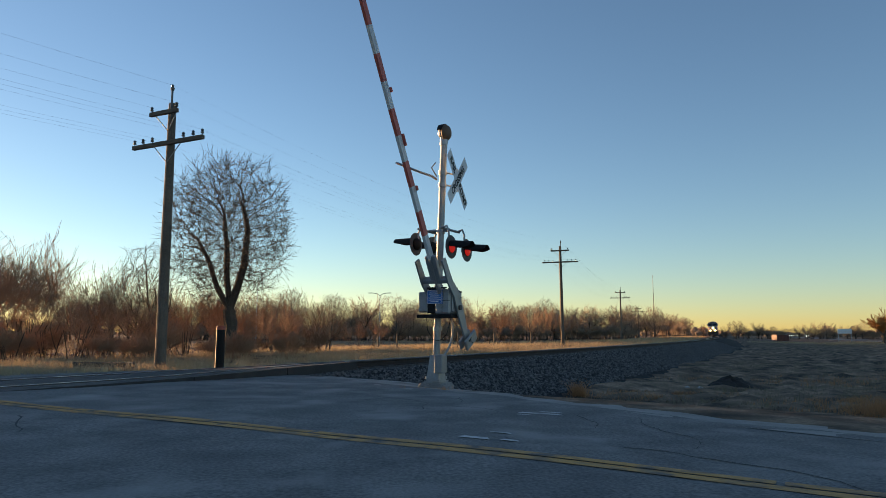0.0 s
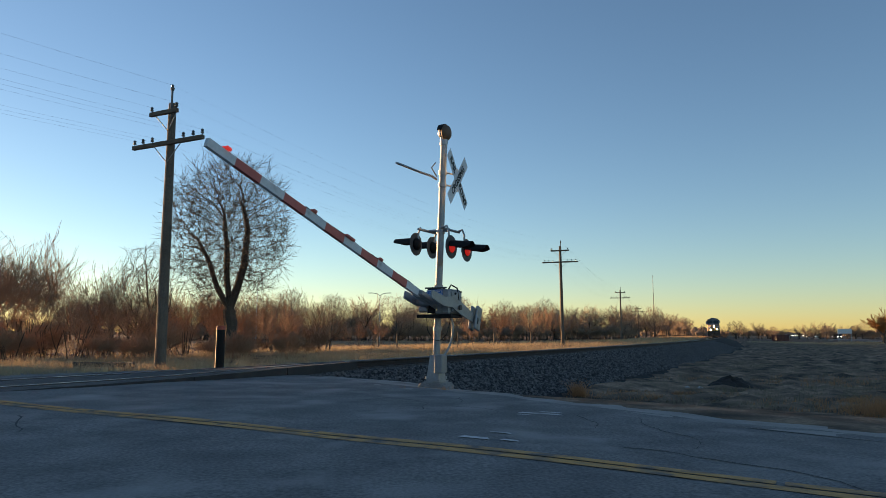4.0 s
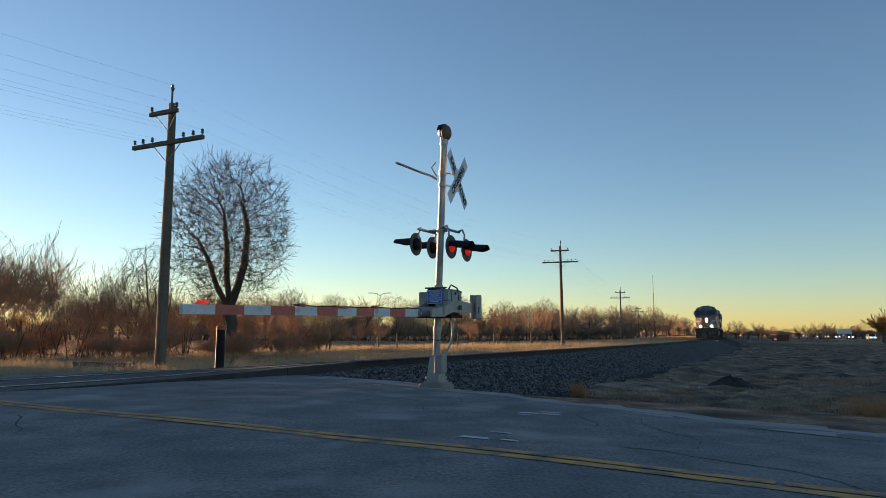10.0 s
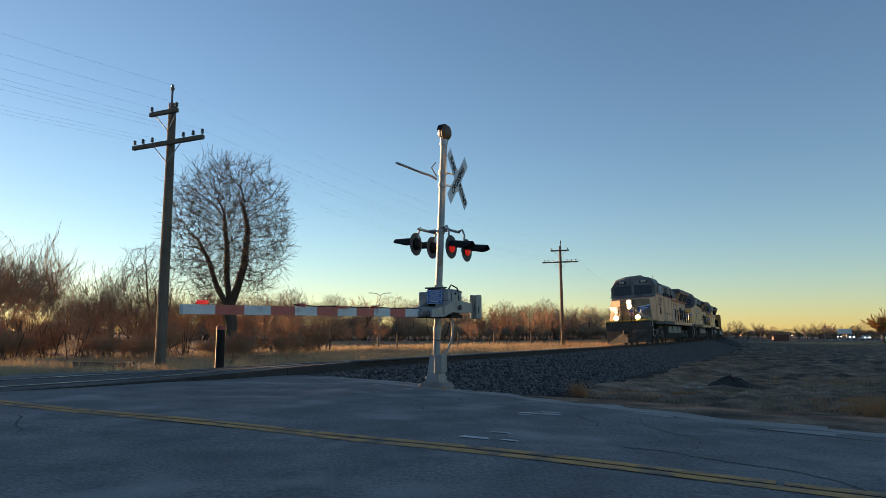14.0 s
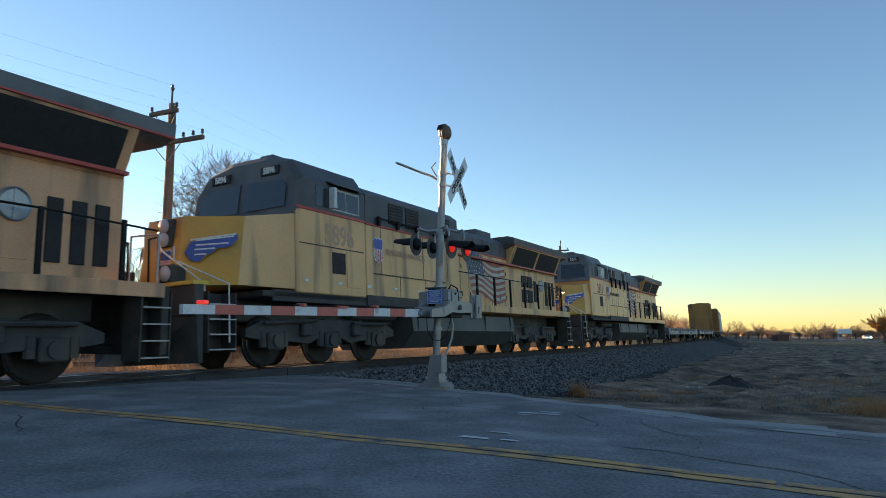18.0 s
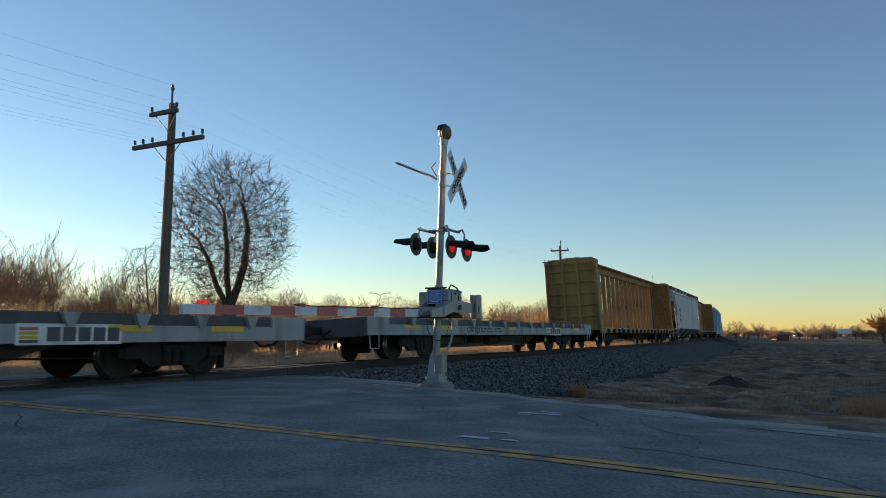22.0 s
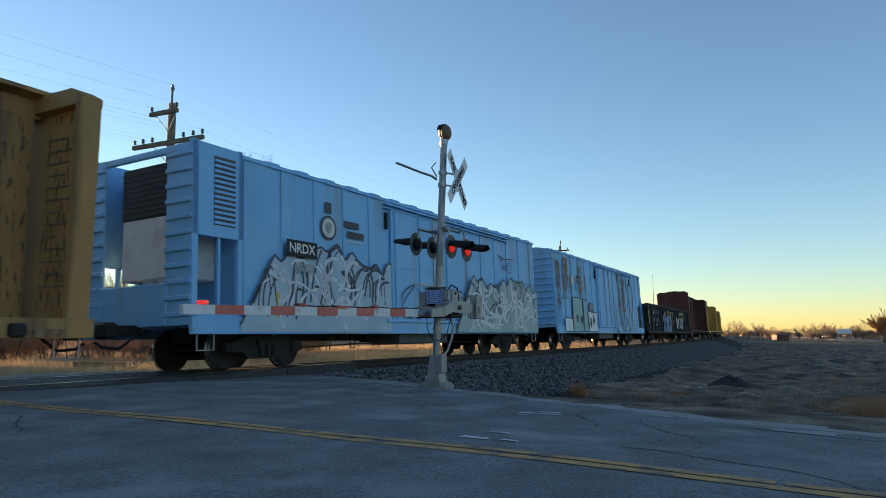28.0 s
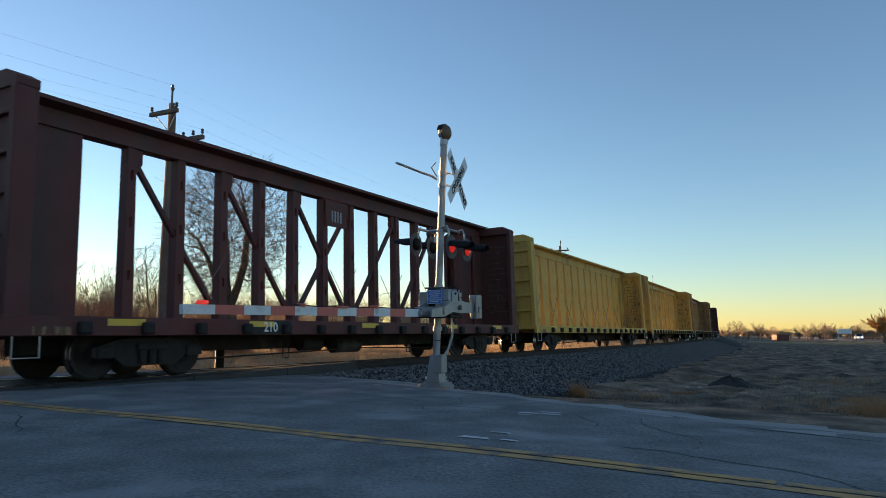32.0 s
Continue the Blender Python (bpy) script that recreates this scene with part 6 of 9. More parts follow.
def add_wing(loco, at, s=1):
    """Blue wing with white feathers on the nose."""
    wg = part("wing", Shape().prism([(0.10 * s, -0.02), (0.2 * s, 0.20), (1.08 * s, 0.36), (1.10 * s, 0.26), (0.95 * s, 0.10), (0.70 * s, 0.07), (0.62 * s, -0.02), (0.50 * s, -0.06), (0.38 * s, -0.20), (0.22 * s, -0.18)], 0, 0.004, "z"), MAT["blue_paint"], loco, "painted blue wing with white feathers", at=at)
    for x0, x1, y0, y1 in ((0.30, 1.02, 0.21, 0.30), (0.30, 0.92, 0.12, 0.16), (0.28, 0.66, 0.03, 0.055), (0.28, 0.50, -0.07, -0.06), (0.2, 1.06, 0.225, 0.345)):
        part("feather", Shape().raw([(x0 * s, y0, 0.006), (x1 * s, y1, 0.006), (x1 * s, y1 + 0.03, 0.006), (x0 * s, y0 + 0.03, 0.006)], [(0, 1, 2, 3)]), MAT["white_paint"], wg)


def build_loco(number, lit, nose_mat, flag_shift=0.0):
    lo = thing("locomotive", "dusty yellow and grey diesel locomotive, number %s, with painted flag" % number, "locomotive", group="locomotives of the train")
    lead, third = number == "5539", number == "2611"     # the three differ in cab, hood and wear
    Y, G = "loco_yellow" if lead else "loco_gold" if third else "loco_soiled", "loco_grey" if lead or third else "loco_black"
    HD, FWD = Matrix.Translation((0, 0, 0.0 if lead or third else -0.2)), Matrix.Translation((0.8 if third else 0.3, 0, 0))
    NUM = MAT["num_red" if lead or third else "num_faded"]
    # platform and sills
    part("platform", Shape().box(-10.55, 8.6, -1.5, 1.5, 1.42, 1.55, 0.02), MAT["loco_under"], lo)
    for s in (1, -1):
        part("side_sill", Shape().box(-10.55, 2.0, 1.47 * s, 1.53 * s, 1.38, 1.62, 0.008), MAT[Y], lo, "yellow side sill")
    part("underframe", Shape().box(-9.8, 9.8, -0.7, 0.7, 0.95, 1.42, 0.03), MAT["loco_under"], lo)
    # fuel tank, with sloped lower sides
    tank = Shape().prism([(-1.35, 1.25), (-1.40, 0.75), (-1.05, 0.30), (1.05, 0.30), (1.40, 0.75), (1.35, 1.25)], -4.5, 2.6, "x")
    tk = part("fuel_tank", tank, MAT["tank"], lo, "grey fuel tank streaked with oil")
    for x in (-4.2, -2.1, 0.3, 2.3):
        part("tank_band", Shape().box(x - 0.02, x + 0.02, 1.36, 1.405, 0.76, 1.25), MAT["tank"], tk)
    part("air_tank", Shape().cyl((2.9, 0.9, 1.18), (4.9, 0.9, 1.18), 0.16, n=12), MAT["loco_under"], lo)
    add_bogie(lo, 5.95, 0.53, (-1.9, 0.0, 1.9), True)
    add_bogie(lo, -7.0, 0.53, (-1.9, 0.0, 1.9), True)
    add_couplers(lo, 10.45, 0.84)
    # nose: tapered, wide, with a sloped brow
    nz = Shape()
    base = [(9.95, -0.55), (9.95, 0.55), (9.2, 1.42), (7.6, 1.50), (7.6, -1.50), (9.2, -1.42)]
    top = [(9.75, -0.50), (9.75, 0.50), (8.9, 1.30), (7.6, 1.50), (7.6, -1.50), (8.9, -1.30)]
    zt = [3.02, 3.02, 3.05, 3.28, 3.28, 3.05]
    v = [(x, y, 1.62) for x, y in base] + [(x, y, z) for (x, y), z in zip(top, zt)]
    nz.raw(v, [(i, (i + 1) % 6, 6 + (i + 1) % 6, 6 + i) for i in range(6)] + [(0, 5, 4, 3, 2, 1), (6, 7, 8, 11), (8, 9, 10, 11)])
    nose = part("nose", nz, MAT[nose_mat], lo, "broad tapered yellow nose")
    for mt in (Y, G):
        nose.data.materials.append(MAT[mt])
    for q in nose.data.polygons:
        q.material_index = 2 if q.normal.z > 0.6 else 1 if abs(q.normal.y) > 0.93 else 0
    part("nose_door", Shape().box(9.88, 9.93, -0.42, 0.0, 1.70, 2.85, 0.01), MAT[nose_mat], nose)
    lamp = "headlight" if lit else "lens_clear"
    part("headlight_case", Shape().box(9.72, 9.89, -0.10, 0.32, 2.42, 2.98, 0.02), MAT["loco_under"], nose)
    for z in (2.84, 2.57):
        part("headlight", Shape().lathe([(0.15, 0), (0.14, 0.03), (0.02, 0.06)], 16, Matrix.Translation((9.89, 0.11, z)) @ Matrix.Rotation(radians(90), 4, "Y")), MAT[lamp], nose, "round headlight", True)
    for s in (1, -1):
        dl = part("ditch_light", Shape().box(10.0, 10.35, 0.72 * s - 0.17, 0.72 * s + 0.17, 1.64, 1.98, 0.02), MAT["loco_under"], lo)
        part("ditch_lens", Shape().lathe([(0.15, 0), (0.14, 0.03), (0.02, 0.06)], 16, Matrix.Translation((10.35, 0.72 * s, 1.81)) @ Matrix.Rotation(radians(90), 4, "Y")), MAT[lamp], dl, "round lamp", True)
    # the wing on both slanted faces of the nose
    d = (Vector((9.2, 1.42, 0)) - Vector((9.95, 0.55, 0))).normalized()
    for s in (1, -1):
        xa = Vector((d.x, d.y * s, 0))
        nn = Vector((0.757, 0.653 * s, 0.10)).normalized()
        za = nn
        ya = Vector((0, 0, 1)) - nn * nn.z
        ya.normalize()
        xr = ya.cross(za)
        m = Matrix((xr, ya, za)).transposed().to_4x4()
        m.translation = Vector((9.89, 0.56 * s, 2.28)) + nn * 0.012
        add_wing(lo, m, -1 if xr.dot(xa) < 0 else 1)
    add_shield(lo, Matrix.Translation((9.935, 0.24, 2.12)) @ Matrix(((0, 0, 1, 0), (1, 0, 0, 0), (0, 1, 0, 0), (0, 0, 0, 1))), 0.16, 0.24)
    # cab: yellow below, grey above
    part("cab_side", Shape().box(4.7, 7.62 if third else 7.32, -1.53, 1.53, 1.55, 3.42, 0.02), MAT[Y], lo, "yellow lower cab", at=FWD)
    part("cab_stripe", Shape().box(4.7, 7.60 if third else 7.30, -1.538, 1.538, 3.42, 3.48), MAT["red_paint"], lo, "red stripe", at=FWD)
    cab = Shape()
    prof = [(-1.53, 3.48), (-1.53, 4.12), (-1.22, 4.60), (-0.55, 4.78), (0.55, 4.78), (1.22, 4.60), (1.53, 4.12), (1.53, 3.48)]
    fx = 0.0 if third else -0.3
    cab.prism(prof, 4.7, 7.35 + fx, "x")
    fr = [(-1.53, 3.28), (-1.53, 4.0), (-1.18, 4.48), (-0.5, 4.65), (0.5, 4.65), (1.18, 4.48), (1.53, 4.0), (1.53, 3.28)]
    n = len(fr)
    cab.raw([(7.35 + fx, y, z) for y, z in prof] + [(7.72 + fx - (z - 3.28) * 0.17, y, z) for y, z in fr], [(i, (i + 1) % n, n + (i + 1) % n, n + i) for i in range(n)] + [tuple(range(n, 2 * n))])
    cb = part("cab_roof", cab, MAT[G], lo, "grey upper cab", at=FWD)
    for s in (1, -1):
        part("windscreen", Shape().raw([(7.735 + fx - (z - 3.28) * 0.17 + o, y * s, z) for o in (0.0, 0.012) for y, z in ((0.10, 3.46), (1.30, 3.46), (1.28, 3.96), (1.12, 4.10), (0.10, 4.16))], [(0, 1, 2, 3, 4), (9, 8, 7, 6, 5)] + [(i, (i + 1) % 5, 5 + (i + 1) % 5, 5 + i) for i in range(5)]), MAT["glass_dark"], cb, "dark windscreen")
        nb = part("number_board", Shape().box(7.46 + fx, 7.585 + fx, 0.48 * s, 1.02 * s, 4.25, 4.47, 0.02), MAT["opening_black"], cb, "black number board")
        letters(number, 0.20, MAT["board_white"], cb, Matrix.Translation((7.590 + fx, 0.75 * s, 4.36)) @ Matrix(((0, 0, 1, 0), (1, 0, 0, 0), (0, 1, 0, 0), (0, 0, 0, 1))), "number", 0.006, 0.9)
        wf = part("cab_window", Shape().box(4.95, 6.02, 1.525 * s, 1.545 * s, 3.54, 4.08, 0.004), MAT["galv"], cb, "aluminium framed sliding window")
        for a, b in ((4.99, 5.47), (5.51, 5.98)):
            part("pane", Shape().box(a, b, 1.54 * s, 1.552 * s, 3.58, 4.02), MAT["glass_dark"], wf)
        part("front_pane", Shape().box(6.22, 6.62, 1.525 * s, 1.542 * s, 3.56, 4.05, 0.004), MAT["glass_dark"], cb)
        part("mirror", Shape().box(6.06, 6.16, 1.55 * s, 1.72 * s, 3.55, 4.05, 0.01), MAT["white_paint"], cb)
        part("sunshade", Shape().raw([(4.85, 1.45 * s, 4.24), (6.15, 1.45 * s, 4.24), (6.15, 1.70 * s, 4.13), (4.85, 1.70 * s, 4.13), (4.85, 1.45 * s, 4.22), (6.15, 1.45 * s, 4.22), (6.15, 1.70 * s, 4.11), (4.85, 1.70 * s, 4.11)], [(0, 1, 2, 3), (7, 6, 5, 4), (0, 3, 7, 4), (1, 5, 6, 2), (2, 6, 7, 3)]), MAT[G], cb)
    part("roof_aircon", Shape().box(5.1, 6.4, -0.5, 0.5, 4.76, 4.87, 0.03).box(6.6, 7.0, 0.2, 0.6, 4.72, 4.84, 0.02), MAT[G], cb)
    # road number, vents and doors on the cab side
    letters(number, 0.76 if lead else 0.66, NUM, lo, on_side(6.02 if lead else 6.68 if third else 6.05, 2.93, 1.536), "road_number", 0.014, 1.12 if lead else 0.86)
    letters(number, 0.66, NUM, lo, on_side(6.35, 2.92, -1.536, -1), "road_number", 0.012, 0.86)
    part("cab_grille", Shape().box(5.55, 6.05, 1.52, 1.545, 2.05, 2.55, 0.004), MAT["opening_black"], lo, "black air intake", at=FWD)
    part("cab_hatch", Shape().box(4.95, 5.5, 1.525, 1.545, 1.75, 2.62, 0.006), MAT[Y], lo, at=FWD)
    part("lower_panel", Shape().box(4.8, 7.2, 1.525, 1.540, 2.64, 2.665), MAT["loco_under"], lo, at=FWD)
    # equipment cabin behind the cab, flush with it
    back = 0.8 if third else -0.05
    part("equipment_cabin", Shape().box(back, 5.46 if third else 4.96, -1.52, 1.52, 1.60, 3.40, 0.02), MAT[Y], lo, "yellow equipment cabin with rivets and stains")
    for x in (2.05, 3.4):
        part("panel_joint", Shape().box(x - 0.008, x + 0.008, 1.518, 1.528, 1.62, 2.2), MAT["loco_under"], lo)
    part("panel_ledge", Shape().box(0.9, 4.66, 1.515, 1.545, 2.16, 2.185), MAT["loco_under"], lo)
    part("cabin_skirt", Shape().box(back, 4.96, 1.49, 1.535, 1.36, 1.62, 0.01).box(4.7, 8.3, 1.45, 1.5, 1.34, 1.58, 0.01), MAT["loco_under"], lo)
    part("cabin_stripe", Shape().box(-9.9, 4.66, -1.30, 1.30, 3.40, 3.46), MAT["red_paint"], lo, at=HD)
    part("cabin_stripe", Shape().box(back, 5.46 if third else 4.96, -1.528, 1.528, 3.40, 3.45), MAT["red_paint"], lo, "red stripe")
    up = part("upper_cabin", Shape().prism([(-1.52, 3.45), (-1.52, 4.20), (-1.30, 4.38), (1.30, 4.38), (1.52, 4.20), (1.52, 3.45)], back, 5.46 if third else 4.96, "x"), MAT[G], lo, "grey upper cabin with grilles")
    for a, b in ((4.9, 5.4), (4.1, 4.7), (3.3, 3.85), (1.15, 1.7)) if third else ((3.2, 3.9), (2.35, 3.05), (0.5, 1.05)):
        gr = part("vent_grille", Shape().box(a, b, 1.505, 1.535, 3.55, 4.12, 0.004), MAT["opening_black"], up, "black vent grille")
        for k in range(6):
            part("slat", Shape().box(a + 0.02, b - 0.02, 1.53, 1.55, 3.60 + k * 0.085, 3.625 + k * 0.085), MAT["loco_under"], gr)
        part("vent_post", Shape().box(a - 0.10, a - 0.03, 1.51, 1.53, 3.52, 4.15), MAT["galv" if third else G], up)
    hr = part("high_handrail", Shape().pipe([(4.55, 1.60, 3.62), (0.75, 1.60, 3.60), (0.35, 1.52, 3.2), (0.25, 1.45, 2.75)], 0.018, 6), MAT["black"], lo)
    for x in (4.45, 3.55, 2.55, 1.55, 0.7):
        part("rail_post", Shape().box(x - 0.05, x + 0.05, 1.55, 1.63, 3.15 if third else 3.42, 3.66, 0.008), MAT["black"], hr)
    if lead:
        letters("BUILDING\nAMERICA", 0.20, MAT["spray_dark"], lo, on_side(-3.85, 2.45, 1.142), "slogan", 0.004, 1.0)
    else:
        add_shield(lo, on_side(5.15 if third else 4.45, 2.78, 1.54), 0.26 if third else 0.22, 0.40 if third else 0.34)
        letters("BUILDING AMERICA", 0.215, MAT["loco_under" if third else "num_faded"], lo, on_side(3.72 if third else 3.08, 2.78, 1.54), "slogan", 0.006, 1.05)
    # engine hood: narrower, with doors
    part("engine_hood", Shape().box(-9.95, 0.58, -1.12, 1.12, 1.56, 3.62, 0.015), MAT[Y], lo, "yellow engine hood", at=HD)
    part("hood_stripe", Shape().box(-9.9, 0.58, -1.128, 1.128, 3.62, 3.68), MAT["red_paint"], lo, "red stripe", at=HD)
    hood = part("hood_roof", Shape().prism([(-1.12, 3.68), (-1.12, 4.15), (-0.92, 4.36), (0.92, 4.36), (1.12, 4.15), (1.12, 3.68)], -5.0, 0.58, "x"), MAT[G], lo, "grey hood roof", at=HD)
    for k in range(9):
        x = 0.30 - k * 0.60
        dr = part("hood_door", Shape().box(x - 0.57, x, 1.105, 1.135, 1.70, 3.55, 0.006), MAT[Y], lo, "tall hood door", at=HD)
        for lz in (2.1, 3.0):
            part("latch", Shape().box(x - 0.08, x - 0.04, 1.13, 1.15, lz, lz + 0.15), MAT["opening_black"], dr)
        part("door_gap", Shape().box(x - 0.596, x - 0.574, 1.112, 1.1225, 1.66, 3.58), MAT["loco_under"], dr)
    add_flag(lo, -0.4 if lead else -0.2 if third else -1.45, 1.145, 3.0 if not third else 3.2, 2.0 if not third else 2.1, 1.45)
    for k in range(7):
        part("roof_seam", Shape().box(0.3 - k * 0.75, 0.33 - k * 0.75, 1.122, 1.127, 3.70, 4.14), MAT["loco_under"], hood)
    for x in (back + 0.75, back + 2.2, 4.3):
        part("cabin_seam", Shape().box(x - 0.01, x + 0.01, 1.518, 1.526, 2.2, 3.38), MAT["loco_under"], lo)
    for x, z in ((back + 0.4, 1.95), (back + 1.5, 1.9)):
        part("cabin_patch", Shape().box(x - 0.09, x + 0.09, 1.52, 1.526, z - 0.05, z + 0.05), MAT["white_paint"], lo, "small pale label")
    part("exhaust_box", Shape().box(-4.4, -3.1, -0.7, 0.7, 4.34, 4.66, 0.03), MAT[G], lo, "grey exhaust housing", at=HD)
    part("exhaust_stack", Shape().box(-4.0, -3.5, -0.3, 0.3, 4.64, 4.72, 0.02), MAT["opening_black"], lo, at=HD)
    hn = part("horn", Shape().cyl((-1.2, 0.3, 4.34), (-1.2, 0.3, 4.48), 0.03, n=8), MAT["black"], lo, "air horn cluster", at=HD)
    for dx, s in ((0.0, 1), (0.12, -1), (-0.12, 1)):
        part("trumpet", Shape().cyl((-1.2 + dx, 0.3 + dx, 4.50), (-1.2 + dx + 0.34 * s, 0.3 + dx, 4.52), 0.025, 0.075, 10), MAT["black"], hn)
    # radiator cabin with wide wings
    part("radiator_cabin", Shape().box(-9.95, -5.0, -1.12, 1.12, 3.60, 3.95, 0.01), MAT[Y], lo, at=HD)
    wing = Shape().prism([(-1.52, 4.18), (-1.55, 4.42), (-1.30, 4.50), (1.30, 4.50), (1.55, 4.42), (1.52, 4.18), (1.20, 4.06), (-1.20, 4.06)], -10.6, -4.6, "x")
    rw = part("radiator_wing", wing, MAT[G], lo, "grey overhanging radiator housing", at=HD)
    part("wing_stripe", Shape().box(-10.61, -4.6, -1.53, 1.53, 4.165, 4.20), MAT["red_paint"], rw)
    part("wing_soffit", Shape().prism([(-1.50, 4.16), (-1.14, 3.35), (1.14, 3.35), (1.50, 4.16)], -9.9, -4.75, "x"), MAT[Y], lo, at=HD)
    for a, b in ((-7.2, -5.0), (-9.7, -7.4)):
        for s in (1, -1):
            q = Shape().raw([(x, (1.155 + (z - 3.35) * 0.444) * s, z) for x, z in ((a, 3.43), (b, 3.43), (b, 4.11), (a, 4.11))], [(0, 1, 2, 3)])
            part("radiator_intake", q, MAT["opening_black"], lo, "slanted black radiator screen", at=HD)
    for a, b, z0, z1 in ((-6.6, -6.1, 2.5, 2.95), (-6.6, -6.1, 1.9, 2.4), (-7.2, -6.7, 2.5, 2.95), (-7.2, -6.7, 1.9, 2.4), (-7.65, -7.4, 1.95, 2.8), (-8.9, -8.65, 1.85, 2.85), (-9.3, -9.05, 1.85, 2.85), (-9.7, -9.45, 1.85, 2.85)):
        part("side_grille", Shape().box(a, b, 1.11, 1.15, z0, z1, 0.004), MAT["opening_black"], lo, "black side grille")
    part("brake_wheel", Shape().lathe([(0.24, 0), (0.26, 0.02), (0.24, 0.04), (0.21, 0.02)], 20, Matrix.Translation((-8.15, 1.14, 2.65)) @ Matrix.Rotation(radians(-90), 4, "X")).box(-8.38, -7.92, 1.14, 1.17, 2.63, 2.67).box(-8.17, -8.13, 1.14, 1.17, 2.42, 2.88), MAT["galv"], lo, "round hand brake wheel")
    part("brake_panel", Shape().box(-8.5, -7.8, 1.105, 1.13, 1.85, 3.1, 0.005), MAT[Y], lo)
    # walkway rails
    for s in (1, -1):
        pts = [(0.3, 1.44 * s, 2.62), (-8.4, 1.44 * s, 2.60), (-10.4, 1.44 * s, 2.52)]
        rail = part("walkway_rail", Shape().pipe(pts, 0.02, 6), MAT["black"], lo, "dark handrail along the walkway")
        for k in range(8):
            x = -0.1 - k * 1.38
            part("rail_post", Shape().box(x - 0.04, x + 0.04, 1.41 * s, 1.47 * s, 1.58, 2.62, 0.006), MAT["black"], rail)
        part("rear_rail", Shape().pipe([(-10.45, 1.44 * s, 2.5), (-10.6, 1.2 * s, 2.5), (-10.6, 0.5 * s, 2.5)], 0.018, 6).pipe([(-10.6, 0.5 * s, 2.5), (-10.6, 0.5 * s, 1.5)], 0.02, 6).pipe([(-10.55, 1.3 * s, 2.5), (-10.55, 1.3 * s, 1.5)], 0.025, 6), MAT["galv"], lo)
        # front grab irons and steps
        part("front_grab", Shape().pipe([(10.30, 0.42 * s, 2.5), (10.35, 0.62 * s, 2.25), (9.9, 1.25 * s, 1.62), (9.9, 1.30 * s, 1.0)], 0.018, 6).pipe([(10.35, 0.95 * s, 2.3), (10.35, 0.95 * s, 2.05), (9.5, 1.48 * s, 1.62), (9.5, 1.50 * s, 0.5)], 0.018, 6), MAT["white_paint"], lo, "pale grab irons by the steps")
        part("front_post", Shape().pipe([(10.38, 0.30 * s, 1.5), (10.38, 0.30 * s, 2.5), (10.38, 0.55 * s, 2.52), (10.38, 0.55 * s, 1.5)], 0.022, 6), MAT["black"], lo)
        for x0, x1 in ((9.35, 10.0), (-10.7, -10.15)):
            sp = part("step_well", Shape().box(x0, x1, 1.05 * s, 1.12 * s, 0.35, 1.45).box(x0 - 0.03, x0, 1.05 * s, 1.50 * s, 0.32, 1.45).box(x1, x1 + 0.03, 1.05 * s, 1.50 * s, 0.32, 1.45), MAT["loco_under"], lo)
            for k in range(4):
                part("step", Shape().box(x0, x1, 1.12 * s, 1.52 * s, 0.36 + k * 0.28, 0.385 + k * 0.28), MAT["galv"], sp, "bright step edge")
    # pilot plough
    pl = Shape().raw([(10.2, -1.45, 0.14), (10.65, 0.0, 0.14), (10.2, 1.45, 0.14), (10.25, 1.45, 1.0), (10.45, 0.0, 1.0), (10.25, -1.45, 1.0), (10.1, -1.45, 0.14), (10.1, 1.45, 0.14), (10.1, 1.45, 1.0), (10.1, -1.45, 1.0)], [(0, 1, 4, 5), (1, 2, 3, 4), (6, 9, 8, 7), (0, 5, 9, 6), (2, 7, 8, 3), (5, 4, 3, 8, 9), (0, 6, 7, 2, 1)])
    part("snow_plough", pl, MAT["loco_under"], lo, "black plough at the front")
    part("front_plate", Shape().box(10.1, 10.32, -1.48, 1.48, 1.0, 1.58, 0.02), MAT["loco_under"], lo)
    part("front_sill", Shape().box(10.0, 10.36, -1.48, 1.48, 1.56, 1.64, 0.01), MAT["refl_yellow"], lo, "yellow edge of the front platform")
    part("rear_plate", Shape().box(-10.7, -10.55, -1.48, 1.48, 0.4, 1.58, 0.02), MAT["loco_under"], lo)
    sk = Shape()
    for k in range(7):
        sk.box(7.2 - k * 1.2, 7.3 - k * 1.2 + 0.06, 1.53, 1.545, 1.80, 1.86)
    part("reflector", sk, MAT["white_paint"], lo, "small white reflectors")
    return lo


for k, (num, lit, nm) in enumerate((("5539", True, "loco_nose_shade"), ("5896", False, "loco_nose"), ("2611", False, "loco_nose"))):
    CARS.append((build_loco(num, lit, nm), (7.95, 29.55, 52.05)[k], 6.5))


